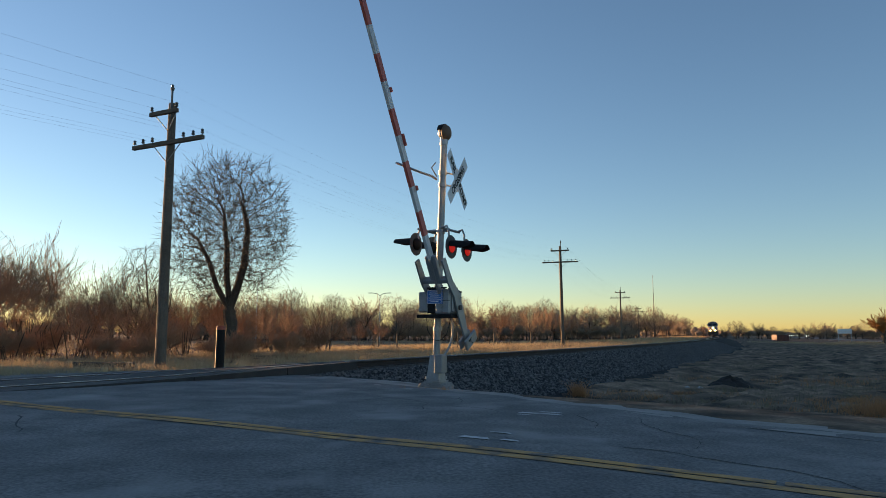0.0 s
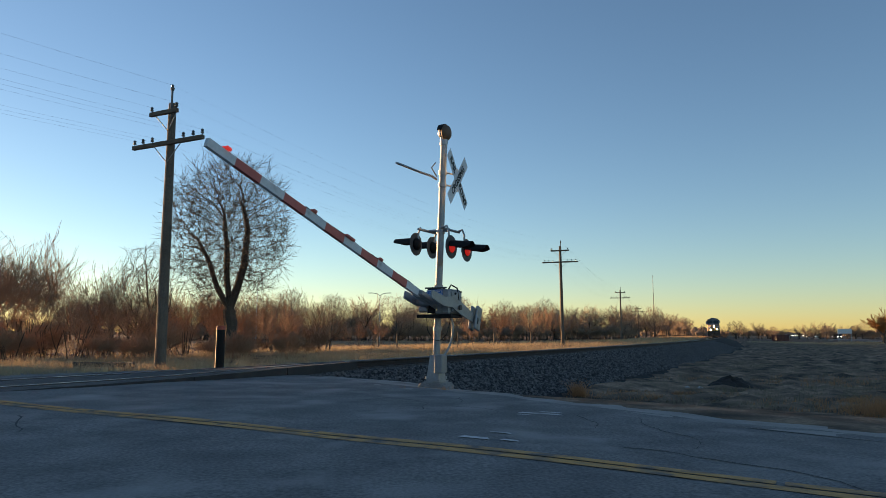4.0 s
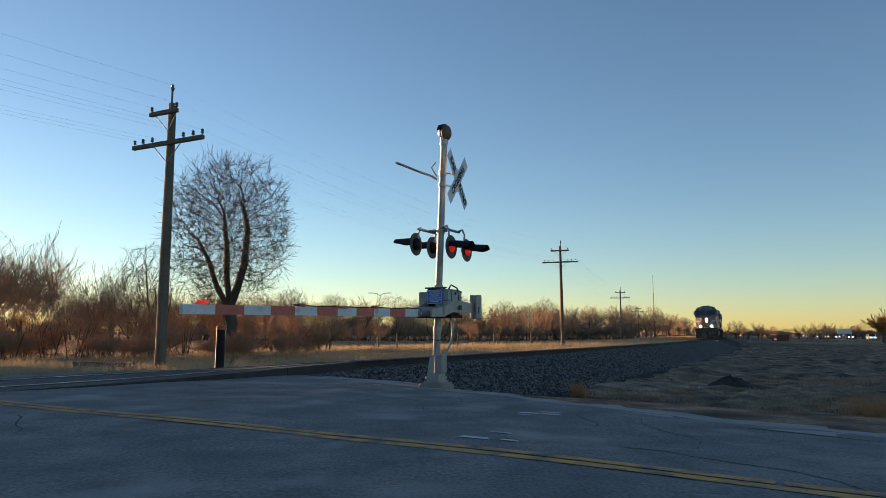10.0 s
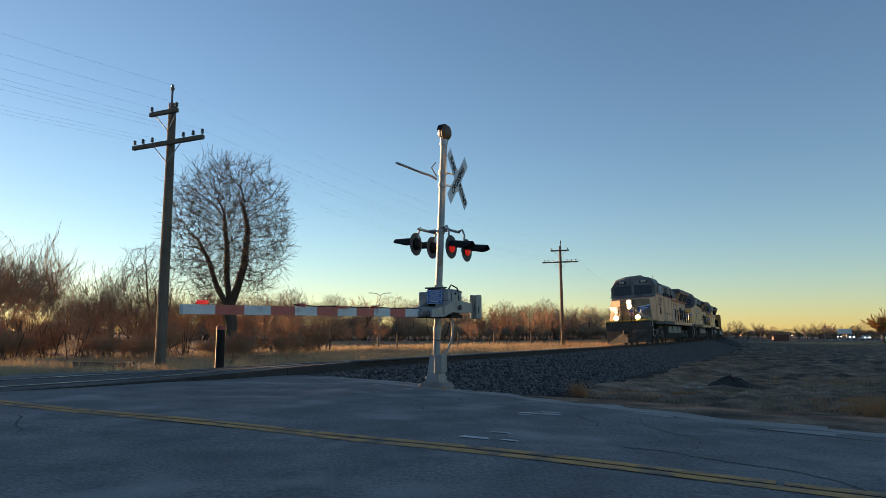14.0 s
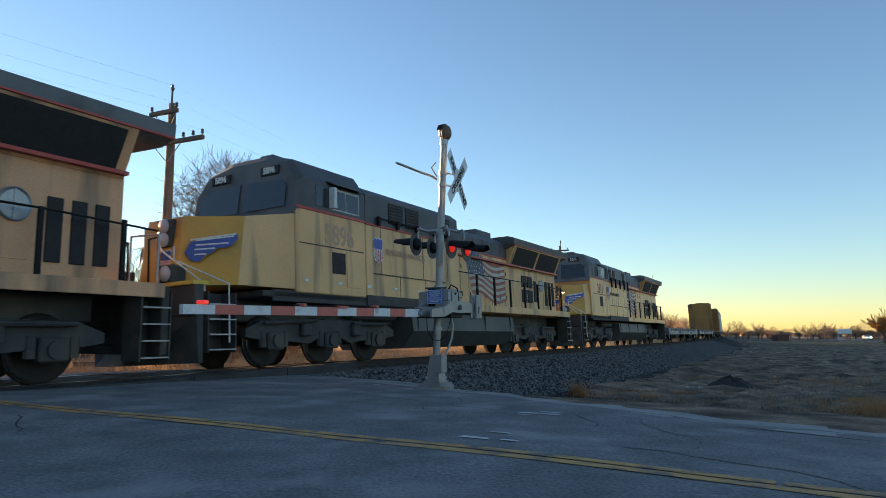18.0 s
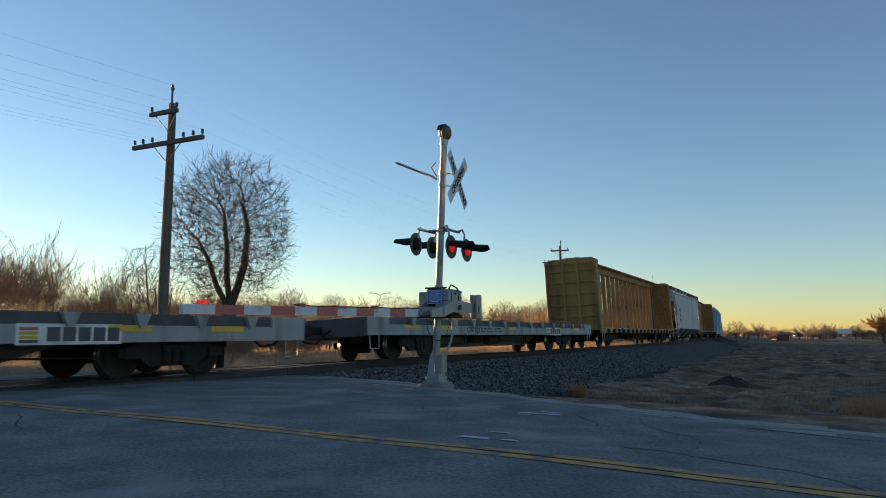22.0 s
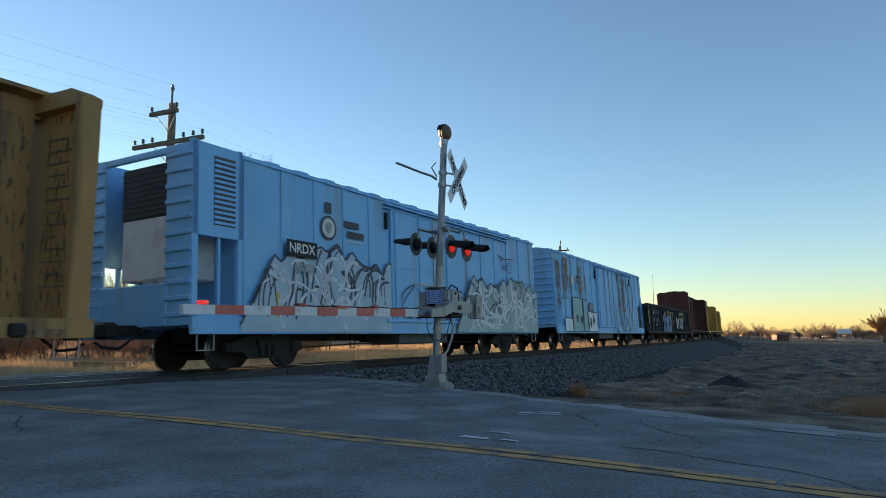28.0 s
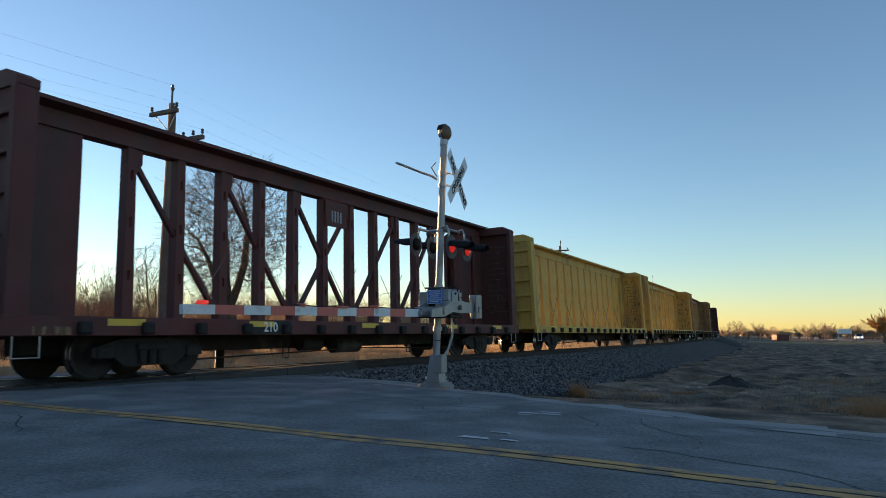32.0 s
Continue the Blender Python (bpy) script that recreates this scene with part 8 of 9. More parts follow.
def add_graffiti(car, x0, x1, z0, z1, y, seed, fill="spray_pale", line="spray_dark", white=3.2, dark=5.5):
    """Wild spray-painted shapes: tall pale humps and spikes side by side, each with dark swinging outlines. No letters that could be read."""
    rng = random.Random(seed)
    H, span = z1 - z0, x0 - x1
    n = max(3, int(span / 0.75))
    field = Shape()
    # the field's upper edge: soft humps of uneven height
    m = n * 8
    edge = []
    for k in range(m + 1):
        t = k / m
        e = min(1.0, 5.0 * t + 0.08)
        edge.append((x0 - span * t, z0 + H * e * (0.80 + 0.08 * math.sin(t * n * 1.3 + seed) + 0.10 * abs(math.sin(t * n * 3.14 + 0.6 * seed)) + 0.03 * math.sin(t * n * 9 + seed))))
    for (a, za), (b, zb) in zip(edge, edge[1:]):
        field.raw([(a, y, z0), (b, y, z0), (b, y, zb), (a, y, za)], [(0, 1, 2, 3)])
    g = part("graffiti", field, MAT[fill], car, "pale spray-painted shapes with dark outlines")
    ln = Shape()
    tag_stroke(ln, edge, 0.026, y + 0.003)
    part("outline", ln, MAT[line], g)

    def under(x):
        return float(np.interp(x0 - x, [x0 - p[0] for p in edge], [p[1] for p in edge])) - 0.05

    # long hooked strokes that lean one way and curl back, like overlapping flames
    for k in range(int(span * dark)):
        x = x1 + 0.25 + (span - 0.5) * (k + rng.random()) / int(span * dark)
        z = z0 + H * rng.uniform(0.10, 0.42)
        lean, curl, ln_s = rng.uniform(-0.5, 0.6), rng.uniform(-2.6, 2.6), H * rng.uniform(0.3, 0.75)
        pts = []
        for i in range(11):
            t = i / 10
            a = math.pi / 2 + lean + curl * (t - 0.25) * t
            x, z = x + ln_s / 9 * math.cos(a), z + ln_s / 9 * math.sin(a)
            pts.append((min(max(x, x1 + 0.05), x0 - 0.05), min(max(z, z0 + 0.05), under(min(max(x, x1), x0)))))
        w = rng.uniform(0.015, 0.038)
        ln = Shape()
        tag_stroke(ln, pts, w, y + 0.003)
        if rng.random() < 0.6:
            tag_stroke(ln, [(px + 0.13, pz - 0.05) for px, pz in pts[2:9] if px + 0.13 < x0], w * 0.8, y + 0.0035)
        part("outline", ln, MAT[line], g)
    # highlights along some strokes
    for k in range(int(span * white)):
        x, z = rng.uniform(x1 + 0.5, x0 - 0.5), z0 + H * rng.uniform(0.12, 0.6)
        a, bend = rng.uniform(0, 6.28), rng.uniform(-0.5, 0.5)
        pts = []
        for i in range(13):
            a += bend * 0.6
            x, z = x + 0.08 * math.cos(a), z + 0.08 * math.sin(a)
            if x1 + 0.1 < x < x0 - 0.1 and z0 + 0.05 < z < under(x):
                pts.append((x, z))
        if len(pts) > 2:
            hl = Shape()
            tag_stroke(hl, pts, rng.uniform(0.02, 0.05), y + 0.004)
            part("highlight", hl, MAT["spray_white"], g)


def spray_letters(car, text, size, x, z, y, fill, line, sx=1.0, fat=0.05):
    """Fat painted letters with an outline showing round them."""
    letters(text, size, MAT[line], car, on_side(x, z, y), "graffiti_outline", fat + 0.022, sx)
    letters(text, size, MAT[fill], car, on_side(x, z, y + 0.003), "graffiti", fat, sx)


def add_rust(car, x0, x1, z0, z1, y, seed):
    """A ragged stain of rust that has run down the side."""
    rng = random.Random(seed)
    n = max(4, int((x1 - x0) / 0.05))
    tops, feet = [], []
    for k in range(n + 1):
        e = math.sin(math.pi * (0.12 + 0.76 * k / n))
        tops.append(z1 - (z1 - z0) * (0.04 * (1 - e) + 0.06 * rng.random()))
        feet.append(z0 + (z1 - z0) * (0.15 * (1 - e) + 0.30 * rng.random() ** 2))
    v = []
    for k in range(n + 1):
        x = x0 + (x1 - x0) * k / n
        v += [(x, y, feet[k]), (x, y, tops[k])]
    part("rust_stain", Shape().raw(v, [(2 * k, 2 * k + 2, 2 * k + 3, 2 * k + 1) for k in range(n)]), MAT["rust"], car, "brown rust stain run down the side")


def build_reefer(l, mat, seed, unit):
    car = thing("refrigerator_car", "sky blue refrigerator boxcar with spray-painted sides" if seed == 1 else "rusty sky blue refrigerator boxcar with spray paint", "freight car", group="blue refrigerator cars of the train")
    h = l / 2
    M = MAT[mat]
    front = h - 1.25 if unit else h
    body = Shape().prism([(-1.48, 0.95), (-1.48, 4.18), (-1.30, 4.32), (1.30, 4.32), (1.48, 4.18), (1.48, 0.95)], -h, front, "x")
    part("body", body, M, car, "sky blue insulated body")
    part("roof", Shape().prism([(-1.52, 4.16), (-1.50, 4.24), (-0.8, 4.40), (0.8, 4.40), (1.50, 4.24), (1.52, 4.16)], -h - 0.02, front + 0.02, "x"), M, car)
    for s in (1, -1):
        part("side_sill", Shape().box(-h, h, 1.44 * s, 1.54 * s, 0.68, 1.0, 0.01), M, car, "blue side sill")
        for k in range(15):
            x = -h + 0.5 + k * (l - 1.8) / 14
            if -1.6 < x < 2.1 and s > 0:
                continue
            part("side_post", Shape().box(x - 0.025, x + 0.025, 1.475 * s, 1.51 * s, 1.0, 4.15, 0.005), M, car)
    for k in range(int((front + h) / 0.95)):
        x = -h + 0.5 + k * 0.95
        part("roof_rib", Shape().prism([(-1.54, 4.15), (-1.50, 4.275), (-0.8, 4.43), (0.8, 4.43), (1.50, 4.275), (1.54, 4.15)], x - 0.17, x + 0.17, "x"), M, car)
    if unit:
        # machinery end: open bay with frame
        for s in (1, -1):
            for a, b, z0, z1 in ((front, front + 0.12, 0.9, 4.3), (h - 0.14, h, 0.9, 4.3), (front, h, 2.5 if s > 0 else 2.15, 4.28), (front, h, 0.9, 1.15 if s > 0 else 1.75)):
                part("bay_wall", Shape().box(a, b, 1.38 * s, 1.50 * s, z0, z1, 0.01), M, car)
            part("bay_post", Shape().box(front + 0.55, front + 0.61, 1.40 * s, 1.48 * s, 1.1, 2.5, 0.01), M, car)
            lv = Shape()
            for k in range(13):
                lv.box(front + 0.2, front + 0.75, 1.50 * s, 1.53 * s, 2.75 + k * 0.1, 2.80 + k * 0.1)
            part("louvre", lv, M, car, "narrow louvre slats")
            part("louvre_back", Shape().box(front + 0.2, front + 0.75, 1.50 * s, 1.505 * s, 2.73, 4.07), MAT["flat_dark"], car)
            part("end_panel", Shape().box(h - 0.06, h - 0.01, 0.78 if s > 0 else -1.48, 1.48 if s > 0 else -1.0, 0.95, 4.25, 0.01), M, car, "ribbed end panel")
            for k in range(11):
                part("end_rib", Shape().box(h - 0.02, h + 0.035, (0.78 if s > 0 else -1.48), (1.48 if s > 0 else -1.0), 1.0 + k * 0.3, 1.10 + k * 0.3, 0.02), M, car)
        part("bay_floor", Shape().box(front, h, -1.45, 1.45, 0.85, 1.0, 0.01), M, car)
        part("end_beam", Shape().box(h - 0.1, h + 0.02, -1.48, 0.85, 0.85, 1.65, 0.02), M, car)
        part("top_bar", Shape().box(h - 0.08, h, -1.48, 1.48, 4.10, 4.24, 0.02), M, car)
        un = part("cooling_unit", Shape().box(front + 0.02, h - 0.12, -0.6, 0.78, 1.75, 4.0, 0.03), MAT["white_paint"], car, "white and black cooling unit")
        gr = part("unit_grille", Shape().box(h - 0.13, h - 0.10, -0.58, 0.76, 2.95, 3.98, 0.01), MAT["opening_black"], un)
        for k in range(9):
            part("slat", Shape().box(h - 0.10, h - 0.085, -0.58, 0.76, 3.0 + k * 0.105, 3.03 + k * 0.105), MAT["loco_under"], gr)
        part("fuel_tank", Shape().cyl((front + 0.3, -1.1, 3.0), (front + 0.3, -1.1, 3.9), 0.3, n=14), M, car)
        part("control_box", Shape().box(h - 0.2, h - 0.06, 0.1, 0.7, 1.35, 1.75, 0.02), MAT["flat_grey"], un)
    else:
        for k in range(11):
            part("end_rib", Shape().box(h - 0.01, h + 0.05, -1.42, 1.42, 1.05 + k * 0.28, 1.16 + k * 0.28, 0.025), M, car)
        add_ladder(car, h - 0.15, h - 0.55, 1.53, 1.0, 2.4, 4, mat)
    for k in range(11):
        part("end_rib", Shape().box(-h - 0.05, -h + 0.01, -1.42, 1.42, 1.05 + k * 0.28, 1.16 + k * 0.28, 0.025), M, car)
    add_ladder(car, -h + 0.15, -h + 0.55, 1.53, 1.0, 2.6, 4, mat)
    # plug door on its rails
    for s in (1, -1):
        dr = part("plug_door", Shape().box(-1.45, 1.9, 1.49 * s, 1.55 * s, 1.05, 4.0, 0.015), M, car, "wide plug door with lock rods")
        part("door_rail", Shape().box(-5.8, 2.2, 1.50 * s, 1.60 * s, 4.05, 4.10, 0.006).box(-5.8, 2.2, 1.50 * s, 1.58 * s, 3.95, 3.98, 0.006).box(-5.8, 2.2, 1.50 * s, 1.60 * s, 0.98, 1.05, 0.006), M, dr)
        for x in (-1.1, -0.3, 0.5, 1.75):
            part("lock_rod", Shape().cyl((x, 1.575 * s, 1.05), (x, 1.575 * s, 4.02), 0.018, n=6), MAT["galv"] if x == -0.3 else M, dr)
        for z in (1.75, 2.45, 3.2):
            part("door_rib", Shape().box(-1.40, 1.85, 1.545 * s, 1.565 * s, z - 0.02, z + 0.02), M, dr)
        part("door_handle", Shape().box(-0.3, 0.8, 1.57 * s, 1.59 * s, 2.03, 2.07), MAT["galv"], dr)
        part("door_stop", Shape().box(2.05, 2.14, 1.50 * s, 1.56 * s, 3.4, 3.85, 0.01), MAT["black"], car)
    if unit:
        add_graffiti(car, front + 0.1, 1.95, 0.72, 2.75, 1.556, 3, "spray_pale", "spray_slate", 4.5, 4.4)
        add_graffiti(car, -1.6, -h + 0.15, 0.72, 2.7, 1.606, 7, "spray_sage", "spray_slate", 11.0, 4.5)
        for k, (x, w) in enumerate(((1.2, 0.34), (0.55, 0.28), (-0.1, 0.3), (-0.85, 0.36))):
            tag = Shape()
            tag_stroke(tag, [(x + w * math.cos(t * 1.7 + k), 1.55 + 0.45 * math.sin(t + 2.2 * k)) for t in np.linspace(0, 5.2, 16)], 0.018, 1.60)
            part("graffiti", tag, MAT["spray_dark"], car, "dark scrawl on the door")
        tag = Shape()
        tag_stroke(tag, [(-5.0, 3.42), (-5.55, 3.30), (-6.3, 3.38)], 0.02, 1.52)
        tag_stroke(tag, [(-5.3, 3.3), (-5.35, 2.95), (-5.5, 3.1), (-5.6, 2.9), (-5.65, 3.25)], 0.018, 1.52)
        tag_stroke(tag, [(-5.95 + 0.16 * math.cos(t), 3.02 + 0.2 * math.sin(t)) for t in np.linspace(0, 6.0, 14)], 0.018, 1.52)
        part("graffiti", tag, MAT["spray_dark"], car, "dark scrawled tag")
        pl = part("owner_panel", Shape().box(5.05, 6.05, 1.612, 1.616, 2.32, 2.68), MAT["opening_black"], car, "black panel with white letters")
        letters("NRDX", 0.30, MAT["board_white"], car, on_side(5.55, 2.5, 1.619), "owner_mark", 0.004)
        letters("13037", 0.28, MAT["flat_grey"], car, on_side(5.5, 2.08, 1.612), "number", 0.004)
        part("round_emblem", Shape().lathe([(0.23, 0), (0.23, 0.004), (0.14, 0.004), (0.14, 0)], 24, on_side(4.5, 3.12, 1.515)), MAT["white_paint"], car, "round white emblem with dark ring")
        part("emblem_ring", Shape().lathe([(0.29, 0), (0.29, 0.003), (0.23, 0.003), (0.23, 0)], 24, on_side(4.5, 3.12, 1.514)), MAT["spray_dark"], car)
        part("emblem_bar", Shape().box(4.38, 4.62, 1.513, 1.517, 3.46, 3.72), MAT["spray_dark"], car)
        for k, (xx, ww, zz) in enumerate(((3.3, 0.62, 3.22), (3.1, 0.68, 2.98))):
            part("logo_bar", Shape().box(xx, xx + ww, 1.513, 1.516, zz, zz + 0.16), MAT["spray_dark"], car)
        part("logo_line", Shape().box(3.1, 3.75, 1.513, 1.516, 2.88, 2.91), MAT["white_paint"], car)
    else:
        # front half: teal and white block shapes
        for k, (xa, xb, za, zb, mt) in enumerate(((6.2, 4.75, 0.75, 2.3, "spray_teal"), (4.6, 3.9, 0.75, 2.25, "spray_teal"), (3.8, 2.3, 0.75, 1.75, "spray_white"), (3.55, 2.85, 1.75, 2.15, "flat_grey"), (7.4, 6.3, 0.75, 1.35, "spray_white"))):
            rr = random.Random(60 + k)
            edge = [(xa, za), (xa - 0.05, (za + zb) / 2), (xa + rr.uniform(-0.15, 0.1), zb), ((xa + xb) / 2, zb + rr.uniform(-0.12, 0.08)), (xb, zb - 0.04), (xb + rr.uniform(-0.1, 0.1), (za + zb) / 2), (xb, za)]
            part("graffiti", Shape().raw([(x, 1.556, z) for x, z in edge], [tuple(range(len(edge)))]), MAT[mt], car, "pale sprayed block letter")
            tag = Shape()
            tag_stroke(tag, edge + edge[:1], 0.022, 1.559)
            part("graffiti_outline", tag, MAT["spray_dark"], car)
        for x, z in ((5.6, 1.35), (4.95, 1.3), (2.95, 1.35), (3.45, 1.2)):
            part("graffiti", Shape().raw(blob(x, z, 0.16, 0.22, 1.562, int(x * 10)), [tuple(range(18))]), MAT["spray_dark"], car, "dark sprayed patch")
        # rear half: tall blue and white letters
        for k, (ch, x, z, sz) in enumerate((("L", -1.9, 1.42, 2.0), ("i", -2.85, 1.40, 1.7), ("O", -3.5, 1.28, 1.45), ("N", -4.4, 1.35, 1.6), ("A", -5.35, 1.38, 1.7))):
            spray_letters(car, ch, sz, x, z, 1.606, "reefer_pale", "spray_dark", 0.62, 0.05)
        for k, (x0, x1, z0, z1) in enumerate(((-2.9, -2.3, 1.5, 4.0), (-4.0, -3.25, 1.3, 3.95), (-4.42, -4.22, 2.9, 3.75), (-5.0, -4.7, 1.6, 3.6), (-5.95, -5.7, 1.2, 3.6), (7.2, 6.45, 2.2, 4.1), (8.1, 7.55, 1.3, 3.9), (4.95, 4.4, 1.9, 3.9), (5.45, 5.25, 2.2, 3.4), (3.9, 3.75, 2.4, 3.5), (6.2, 6.0, 2.0, 3.3))):
            add_rust(car, min(x0, x1), max(x0, x1), z0, z1, 1.513, 80 + k)
        part("peep_slot", Shape().box(-5.36, -5.22, 1.49, 1.53, 3.45, 3.85, 0.01), MAT["opening_black"], car)
        # a black plate paints the shade inside the open niche behind the ladder
        part("end_niche", Shape().box(-h + 0.1, -h + 1.15, 1.44, 1.487, 1.02, 2.35, 0.01), MAT["opening_black"], car, "black plate for the shade of the open end niche")
        part("round_emblem", Shape().lathe([(0.2, 0), (0.2, 0.004), (0.07, 0.004), (0.07, 0)], 24, on_side(5.85, 3.1, 1.515)), MAT["white_paint"], car, "round white emblem")
        letters("NRDX", 0.28, MAT["flat_grey"], car, on_side(6.95, 2.25, 1.517), "owner_mark", 0.004)
        for k, (xx, ww, zz) in enumerate(((4.55, 0.62, 3.2), (4.45, 0.68, 2.98))):
            part("logo_bar", Shape().box(xx, xx + ww, 1.513, 1.516, zz, zz + 0.15), MAT["spray_dark"], car)
    for x in (h - 2.2, -3.1, -h + 2.3):
        part("reflector", Shape().box(x - 0.05, x + 0.05, 1.555, 1.559, 1.02, 1.55), MAT["refl_yellow"], car, "yellow reflector strip")
    for s in (1, -1):
        add_stirrup(car, (h - 0.35) * s, 1.48, 0.72)
    part("underfloor_tank", Shape().box(-1.5, 1.2, 0.3, 1.3, 0.42, 0.80, 0.03), MAT["flat_dark"], car)
    add_brake_gear(car, l, 0.70)
    add_bogie(car, h - 2.35)
    add_bogie(car, -h + 2.35)
    add_couplers(car, h, 0.80, 0.85)
    return car


def blob(cx, cz, w, hh, y, seed, n=18):
    """An uneven round outline on a car's side."""
    rng = random.Random(seed)
    ph = rng.uniform(0, 6)
    k = rng.choice((2, 3, 5))
    return [(cx + w * math.cos(t) * (1 + 0.16 * math.sin(3 * t + ph) + 0.12 * math.sin(k * t - ph)), y, cz + hh * math.sin(t) * (1 + 0.14 * math.cos(2 * t + ph) + 0.08 * math.sin(5 * t + ph))) for t in np.linspace(0, 2 * math.pi, n, endpoint=False)]


def build_gondola(l):
    car = thing("gondola_car", "black gondola car heaped with scrap and covered in graffiti", "freight car")
    h = l / 2
    M = MAT["gon_black"]
    part("floor_plate", Shape().box(-h, h, -1.40, 1.40, 0.85, 0.97, 0.01), M, car)
    for s in (1, -1):
        part("side_wall", Shape().box(-h, h, 1.36 * s, 1.41 * s, 0.72, 2.62, 0.01), M, car, "black side wall")
        part("top_chord", Shape().box(-h, h, 1.34 * s, 1.50 * s, 2.56, 2.68, 0.02), M, car, "battered top edge")
        part("bottom_sill", Shape().box(-h, h, 1.38 * s, 1.50 * s, 0.68, 0.84, 0.01), M, car)
        n = 17
        for k in range(n):
            x = -h + 0.45 + k * (l - 0.9) / (n - 1)
            v = [(x - 0.12, 1.41 * s, 0.84), (x + 0.12, 1.41 * s, 0.84), (x + 0.07, 1.50 * s, 0.90), (x - 0.07, 1.50 * s, 0.90), (x - 0.12, 1.41 * s, 2.58), (x + 0.12, 1.41 * s, 2.58), (x + 0.07, 1.49 * s, 2.56), (x - 0.07, 1.49 * s, 2.56)]
            part("side_post", Shape().raw(v, [(0, 1, 2, 3), (7, 6, 5, 4), (3, 2, 6, 7), (0, 3, 7, 4), (1, 5, 6, 2)]), M, car)
        part("end_wall", Shape().box((h - 0.05) * s, h * s, -1.40, 1.40, 0.85, 2.64, 0.01), M, car)
        for z in (1.3, 1.8, 2.3):
            part("end_rib", Shape().box(h * s, (h + 0.06) * s, -1.38, 1.38, z - 0.07, z + 0.07, 0.02), M, car)
        part("end_panel", Shape().box((h - 0.62) * s, (h - 0.05) * s, 1.44, 1.52, 1.3, 2.4, 0.01), M, car)
    rng = random.Random(19)
    for k in range(46):
        x, y = rng.uniform(-h + 0.8, h - 0.8), rng.uniform(-1.0, 1.0)
        a, b = rng.uniform(0.4, 1.3), rng.uniform(0.25, 0.7)
        m = Matrix.Translation((x, y, rng.uniform(2.05, 2.42))) @ Euler((rng.uniform(-0.5, 0.5), rng.uniform(-0.3, 0.3), rng.uniform(0, 3))).to_matrix().to_4x4()
        part("scrap_piece", Shape().box(-a, a, -b, b, -0.02, 0.03, 0.0, m), MAT["scrap"], car)
    part("scrap_heap", Shape().box(-h + 0.1, h - 0.1, -1.34, 1.34, 0.97, 2.25, 0.05), MAT["scrap"], car, "dark heap of scrap metal")
    for x0, ln, z in ((-2.2, 1.6, 2.62), (-3.9, 2.2, 2.58), (-0.5, 0.5, 2.62)):
        part("bent_plate", Shape().raw([(x0, 0.9, z - 0.2), (x0 - ln, 0.9, z - 0.25), (x0 - ln, 0.75, z + 0.10), (x0 - 0.2, 0.7, z + 0.55), (x0, 0.85, z - 0.2), (x0 - ln, 0.85, z - 0.25), (x0 - ln, 0.70, z + 0.10), (x0 - 0.2, 0.65, z + 0.55)], [(0, 1, 2, 3), (7, 6, 5, 4), (2, 6, 7, 3), (0, 3, 7, 4), (1, 5, 6, 2)]), MAT["scrap"], car, "bent steel plate sticking out of the load")
    # graffiti: fat blue and white shapes, yellow patches
    y = 1.515
    for k, (ch, cx) in enumerate((("S", 3.85), ("O", 2.95), ("R", 2.15), ("U", 1.45), ("S", 0.75))):
        spray_letters(car, ch, 1.5, cx, 1.34, y, "spray_blue", "spray_white", 0.78 if ch != "O" else 0.7, 0.06)
    for k in range(4):
        ln = Shape()
        tag_stroke(ln, [(3.3 + (0.10 + 0.07 * k) * math.cos(t), 1.95 + (0.10 + 0.07 * k) * math.sin(t)) for t in np.linspace(0.1, 3.1, 10)], 0.012, y + 0.002)
        part("graffiti_line", ln, MAT["spray_white"], car)
    for ch, cx in (("8", -2.3), ("9", -3.15), ("U", -4.25), ("U", -5.25)):
        spray_letters(car, ch, 1.15, cx, 1.45, y, "spray_white", "spray_dark", 0.8, 0.05)
    for cx, z, w, hh in ((1.75, 2.2, 0.22, 0.16), (0.75, 2.15, 0.28, 0.16), (-0.3, 2.15, 0.26, 0.2), (0.55, 1.72, 0.5, 0.05), (-0.25, 1.55, 0.16, 0.18), (-1.1, 1.55, 0.16, 0.14), (-5.15, 2.15, 1.2, 0.26)):
        p = part("yellow_patch", Shape().box(cx - w, cx + w, 1.508, 1.512, z - hh, z + hh), MAT["faded_yellow"], car, "faded yellow painted patch with dark mark")
        part("patch_mark", Shape().box(cx - w * 0.35, cx + w * 0.2, 1.512, 1.5135, z - hh * 0.7, z + hh * 0.5), MAT["gon_black"], p)
    for text, x, z in (("GN", 7.75, 2.12), ("TX", 6.5, 2.12), ("295", 7.75, 1.62), ("209", 6.5, 1.62)):
        letters(text, 0.36, MAT["flat_grey"], car, on_side(x, z, 1.508), "owner_mark", 0.006)
    letters("LD LMT   210000", 0.11, MAT["flat_grey"], car, on_side(7.0, 1.28, 1.508), "load_limits", 0.002)
    part("reflector", Shape().box(h - 0.28, h - 0.16, 1.522, 1.526, 1.35, 2.2), MAT["refl_yellow"], car, "yellow reflector strip")
    letters("GNTX", 0.2, MAT["flat_grey"], car, Matrix.Translation((h + 0.063, 0.75, 2.05)) @ Matrix(((0, 0, 1, 0), (1, 0, 0, 0), (0, 1, 0, 0), (0, 0, 0, 1))), "owner_mark", 0.004)
    rng = random.Random(27)
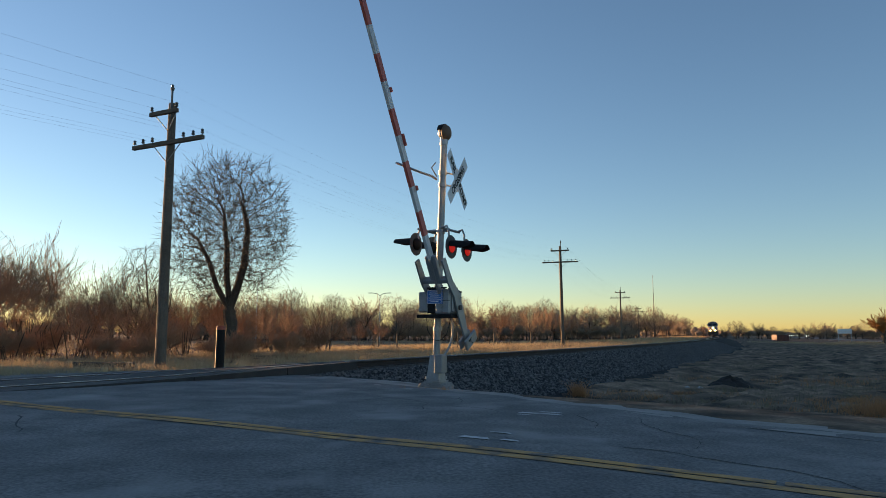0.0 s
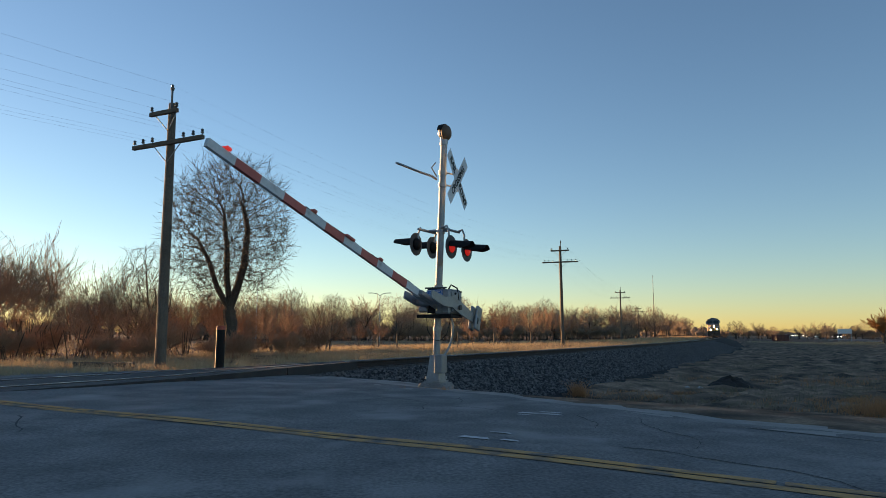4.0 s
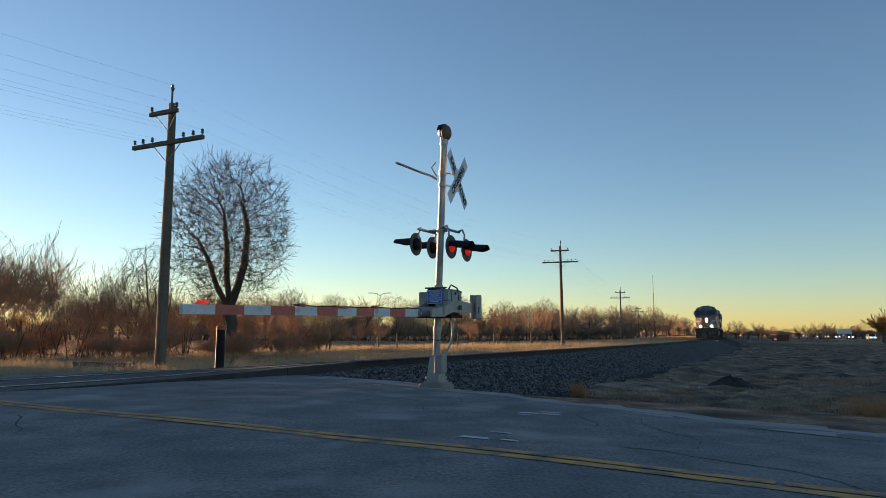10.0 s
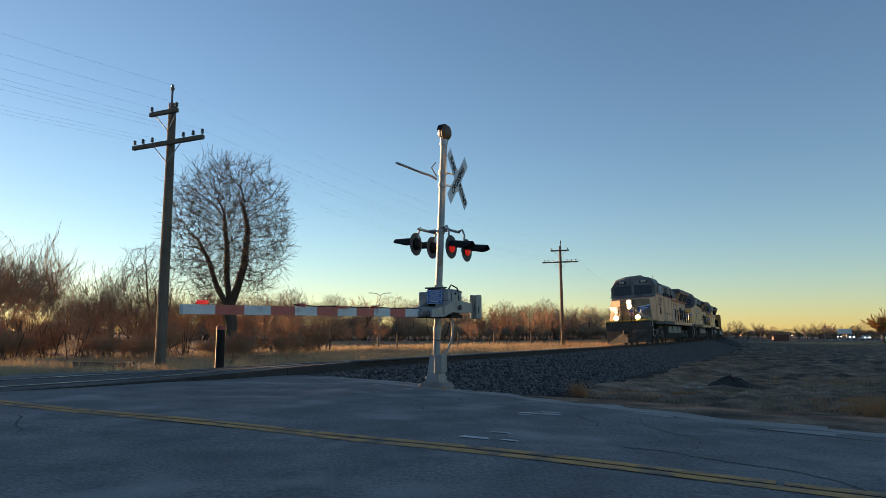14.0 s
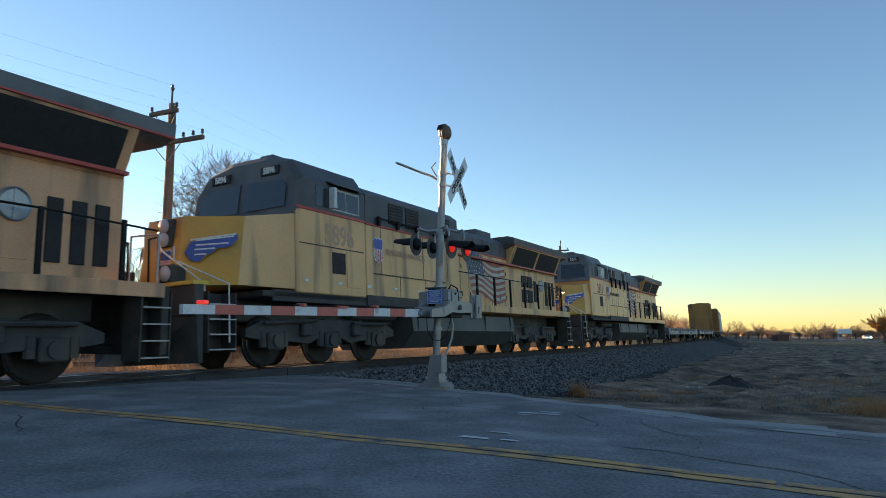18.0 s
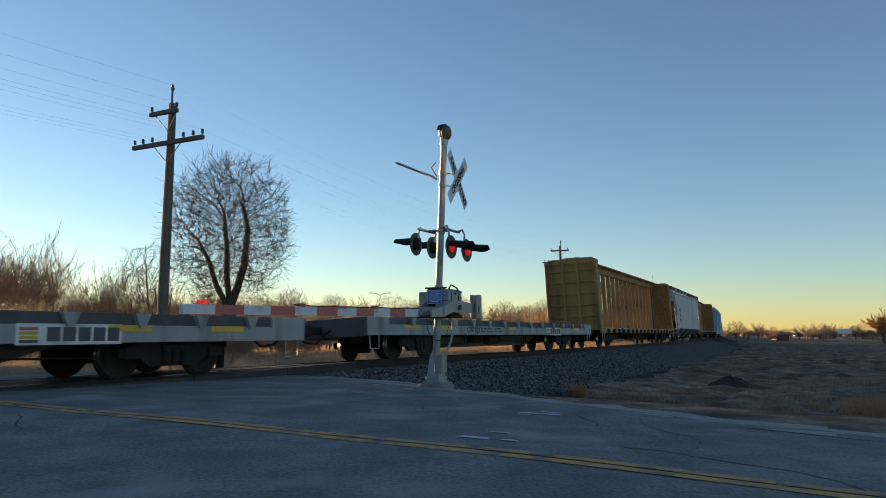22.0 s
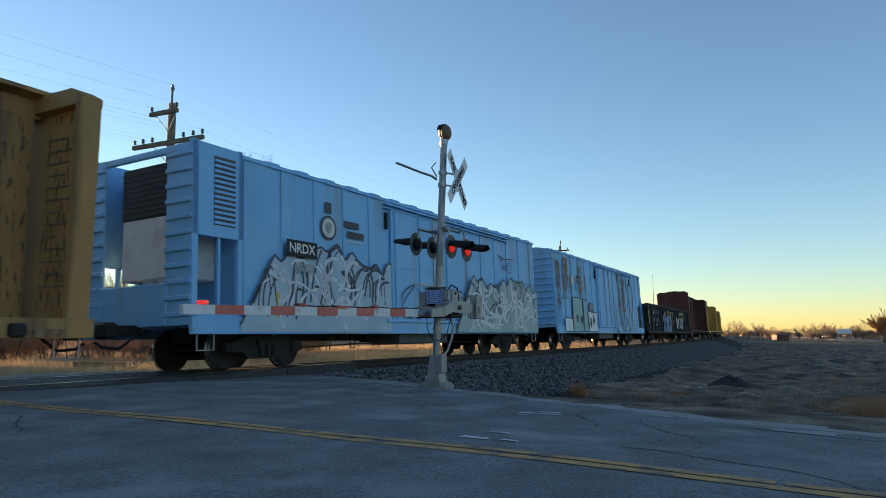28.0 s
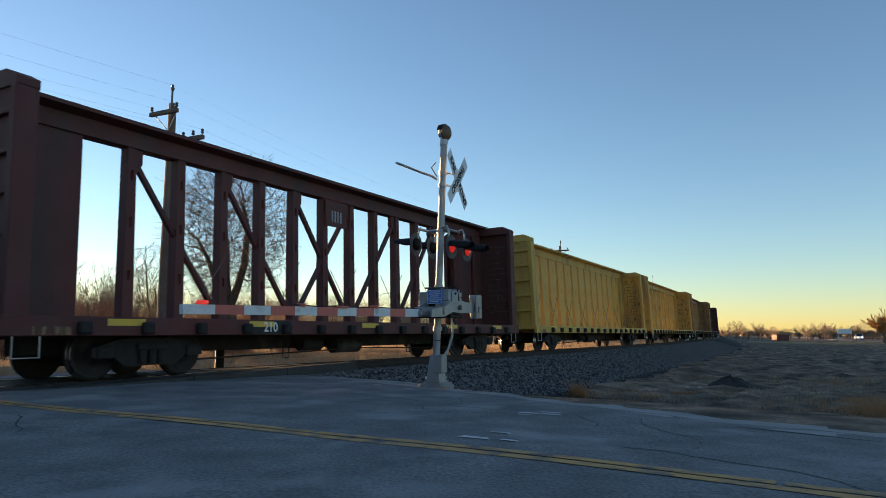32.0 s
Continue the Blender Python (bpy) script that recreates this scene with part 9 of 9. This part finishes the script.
    for k in range(16):
        x, s = -h + 0.6 + k * (l - 1.2) / 15, rng.choice((1, -1))
        pts = [(x, 1.42 * s, 2.66), (x + rng.uniform(-0.3, 0.3), 1.3 * s, 2.66 + rng.uniform(0.03, 0.10)), (x + rng.uniform(-0.5, 0.5), 1.1 * s, 2.6 + rng.uniform(0.0, 0.22))]
        part("scrap_rod", Shape().pipe(pts, 0.018, 5), MAT["scrap"], car)
    add_brake_gear(car, l, 0.55)
    add_bogie(car, h - 2.6)
    add_bogie(car, -h + 2.6)
    add_couplers(car, h, 0.80, 0.75)
    return car


OCHRE = "empty ochre centrebeam flat car with tall bulkheads"
for build, u0, u1, half in (
        (lambda l: build_flatcar(l, 1), 64.4, 82.6, 6.0),
        (lambda l: build_flatcar(l, 2), 85.0, 103.75, 6.2),
        (lambda l: build_centrebeam(l, "cb_yellow", OCHRE, ((6.3, "565057", 1),), 1), 105.7, 127.5, 8.1),
        (build_hopper, 128.8, 146.3, 6.7),
        (lambda l: build_centrebeam(l, "cb_yellow", OCHRE, ((-6.0, "565093", 1),), 2), 147.45, 169.65, 8.1),
        (lambda l: build_reefer(l, "reefer_blue", 1, True), 171.5, 188.4, 6.2),
        (lambda l: build_reefer(l, "reefer_rusty", 2, False), 190.8, 207.4, 6.1),
        (build_gondola, 209.05, 228.9, 7.3),
        (lambda l: build_centrebeam(l, "cb_red", "empty dark red centrebeam flat car with slotted uprights", ((4.3, "210", 1),), 3, True), 230.5, 248.9, 6.6),
        (lambda l: build_centrebeam(l, "cb_gold", "empty yellow centrebeam flat car", (), 4, False, 2.2), 250.75, 270.85, 7.4),
        (lambda l: build_centrebeam(l, "cb_gold", "empty yellow centrebeam flat car", (), 5), 272.6, 294.0, 8.0),
        (lambda l: build_centrebeam(l, "cb_yellow", OCHRE, (), 6), 295.6, 317.0, 8.0),
        (lambda l: build_centrebeam(l, "cb_red", "empty dark red centrebeam flat car", (), 7, True), 318.6, 338.0, 7.0)):
    CARS.append((build(u1 - u0), (u0 + u1) / 2, half))


# ---- all that moves ----
def motions():
    gate_motion()
    traffic_motion()
    for th, u, half in CARS:
        walk(th, [(0.5 * k, car_pose(u, half, 0.5 * k)) for k in range(65)])
    turns = [(k / 26.0, gone(k / 26.0)) for k in range(0, 833)]
    for w, a, r, car in WHEELS:
        walk(w, [(t, Matrix.Translation((a, 0, r)) @ Matrix.Rotation(g / r, 4, "Y")) for t, g in turns])


motions()
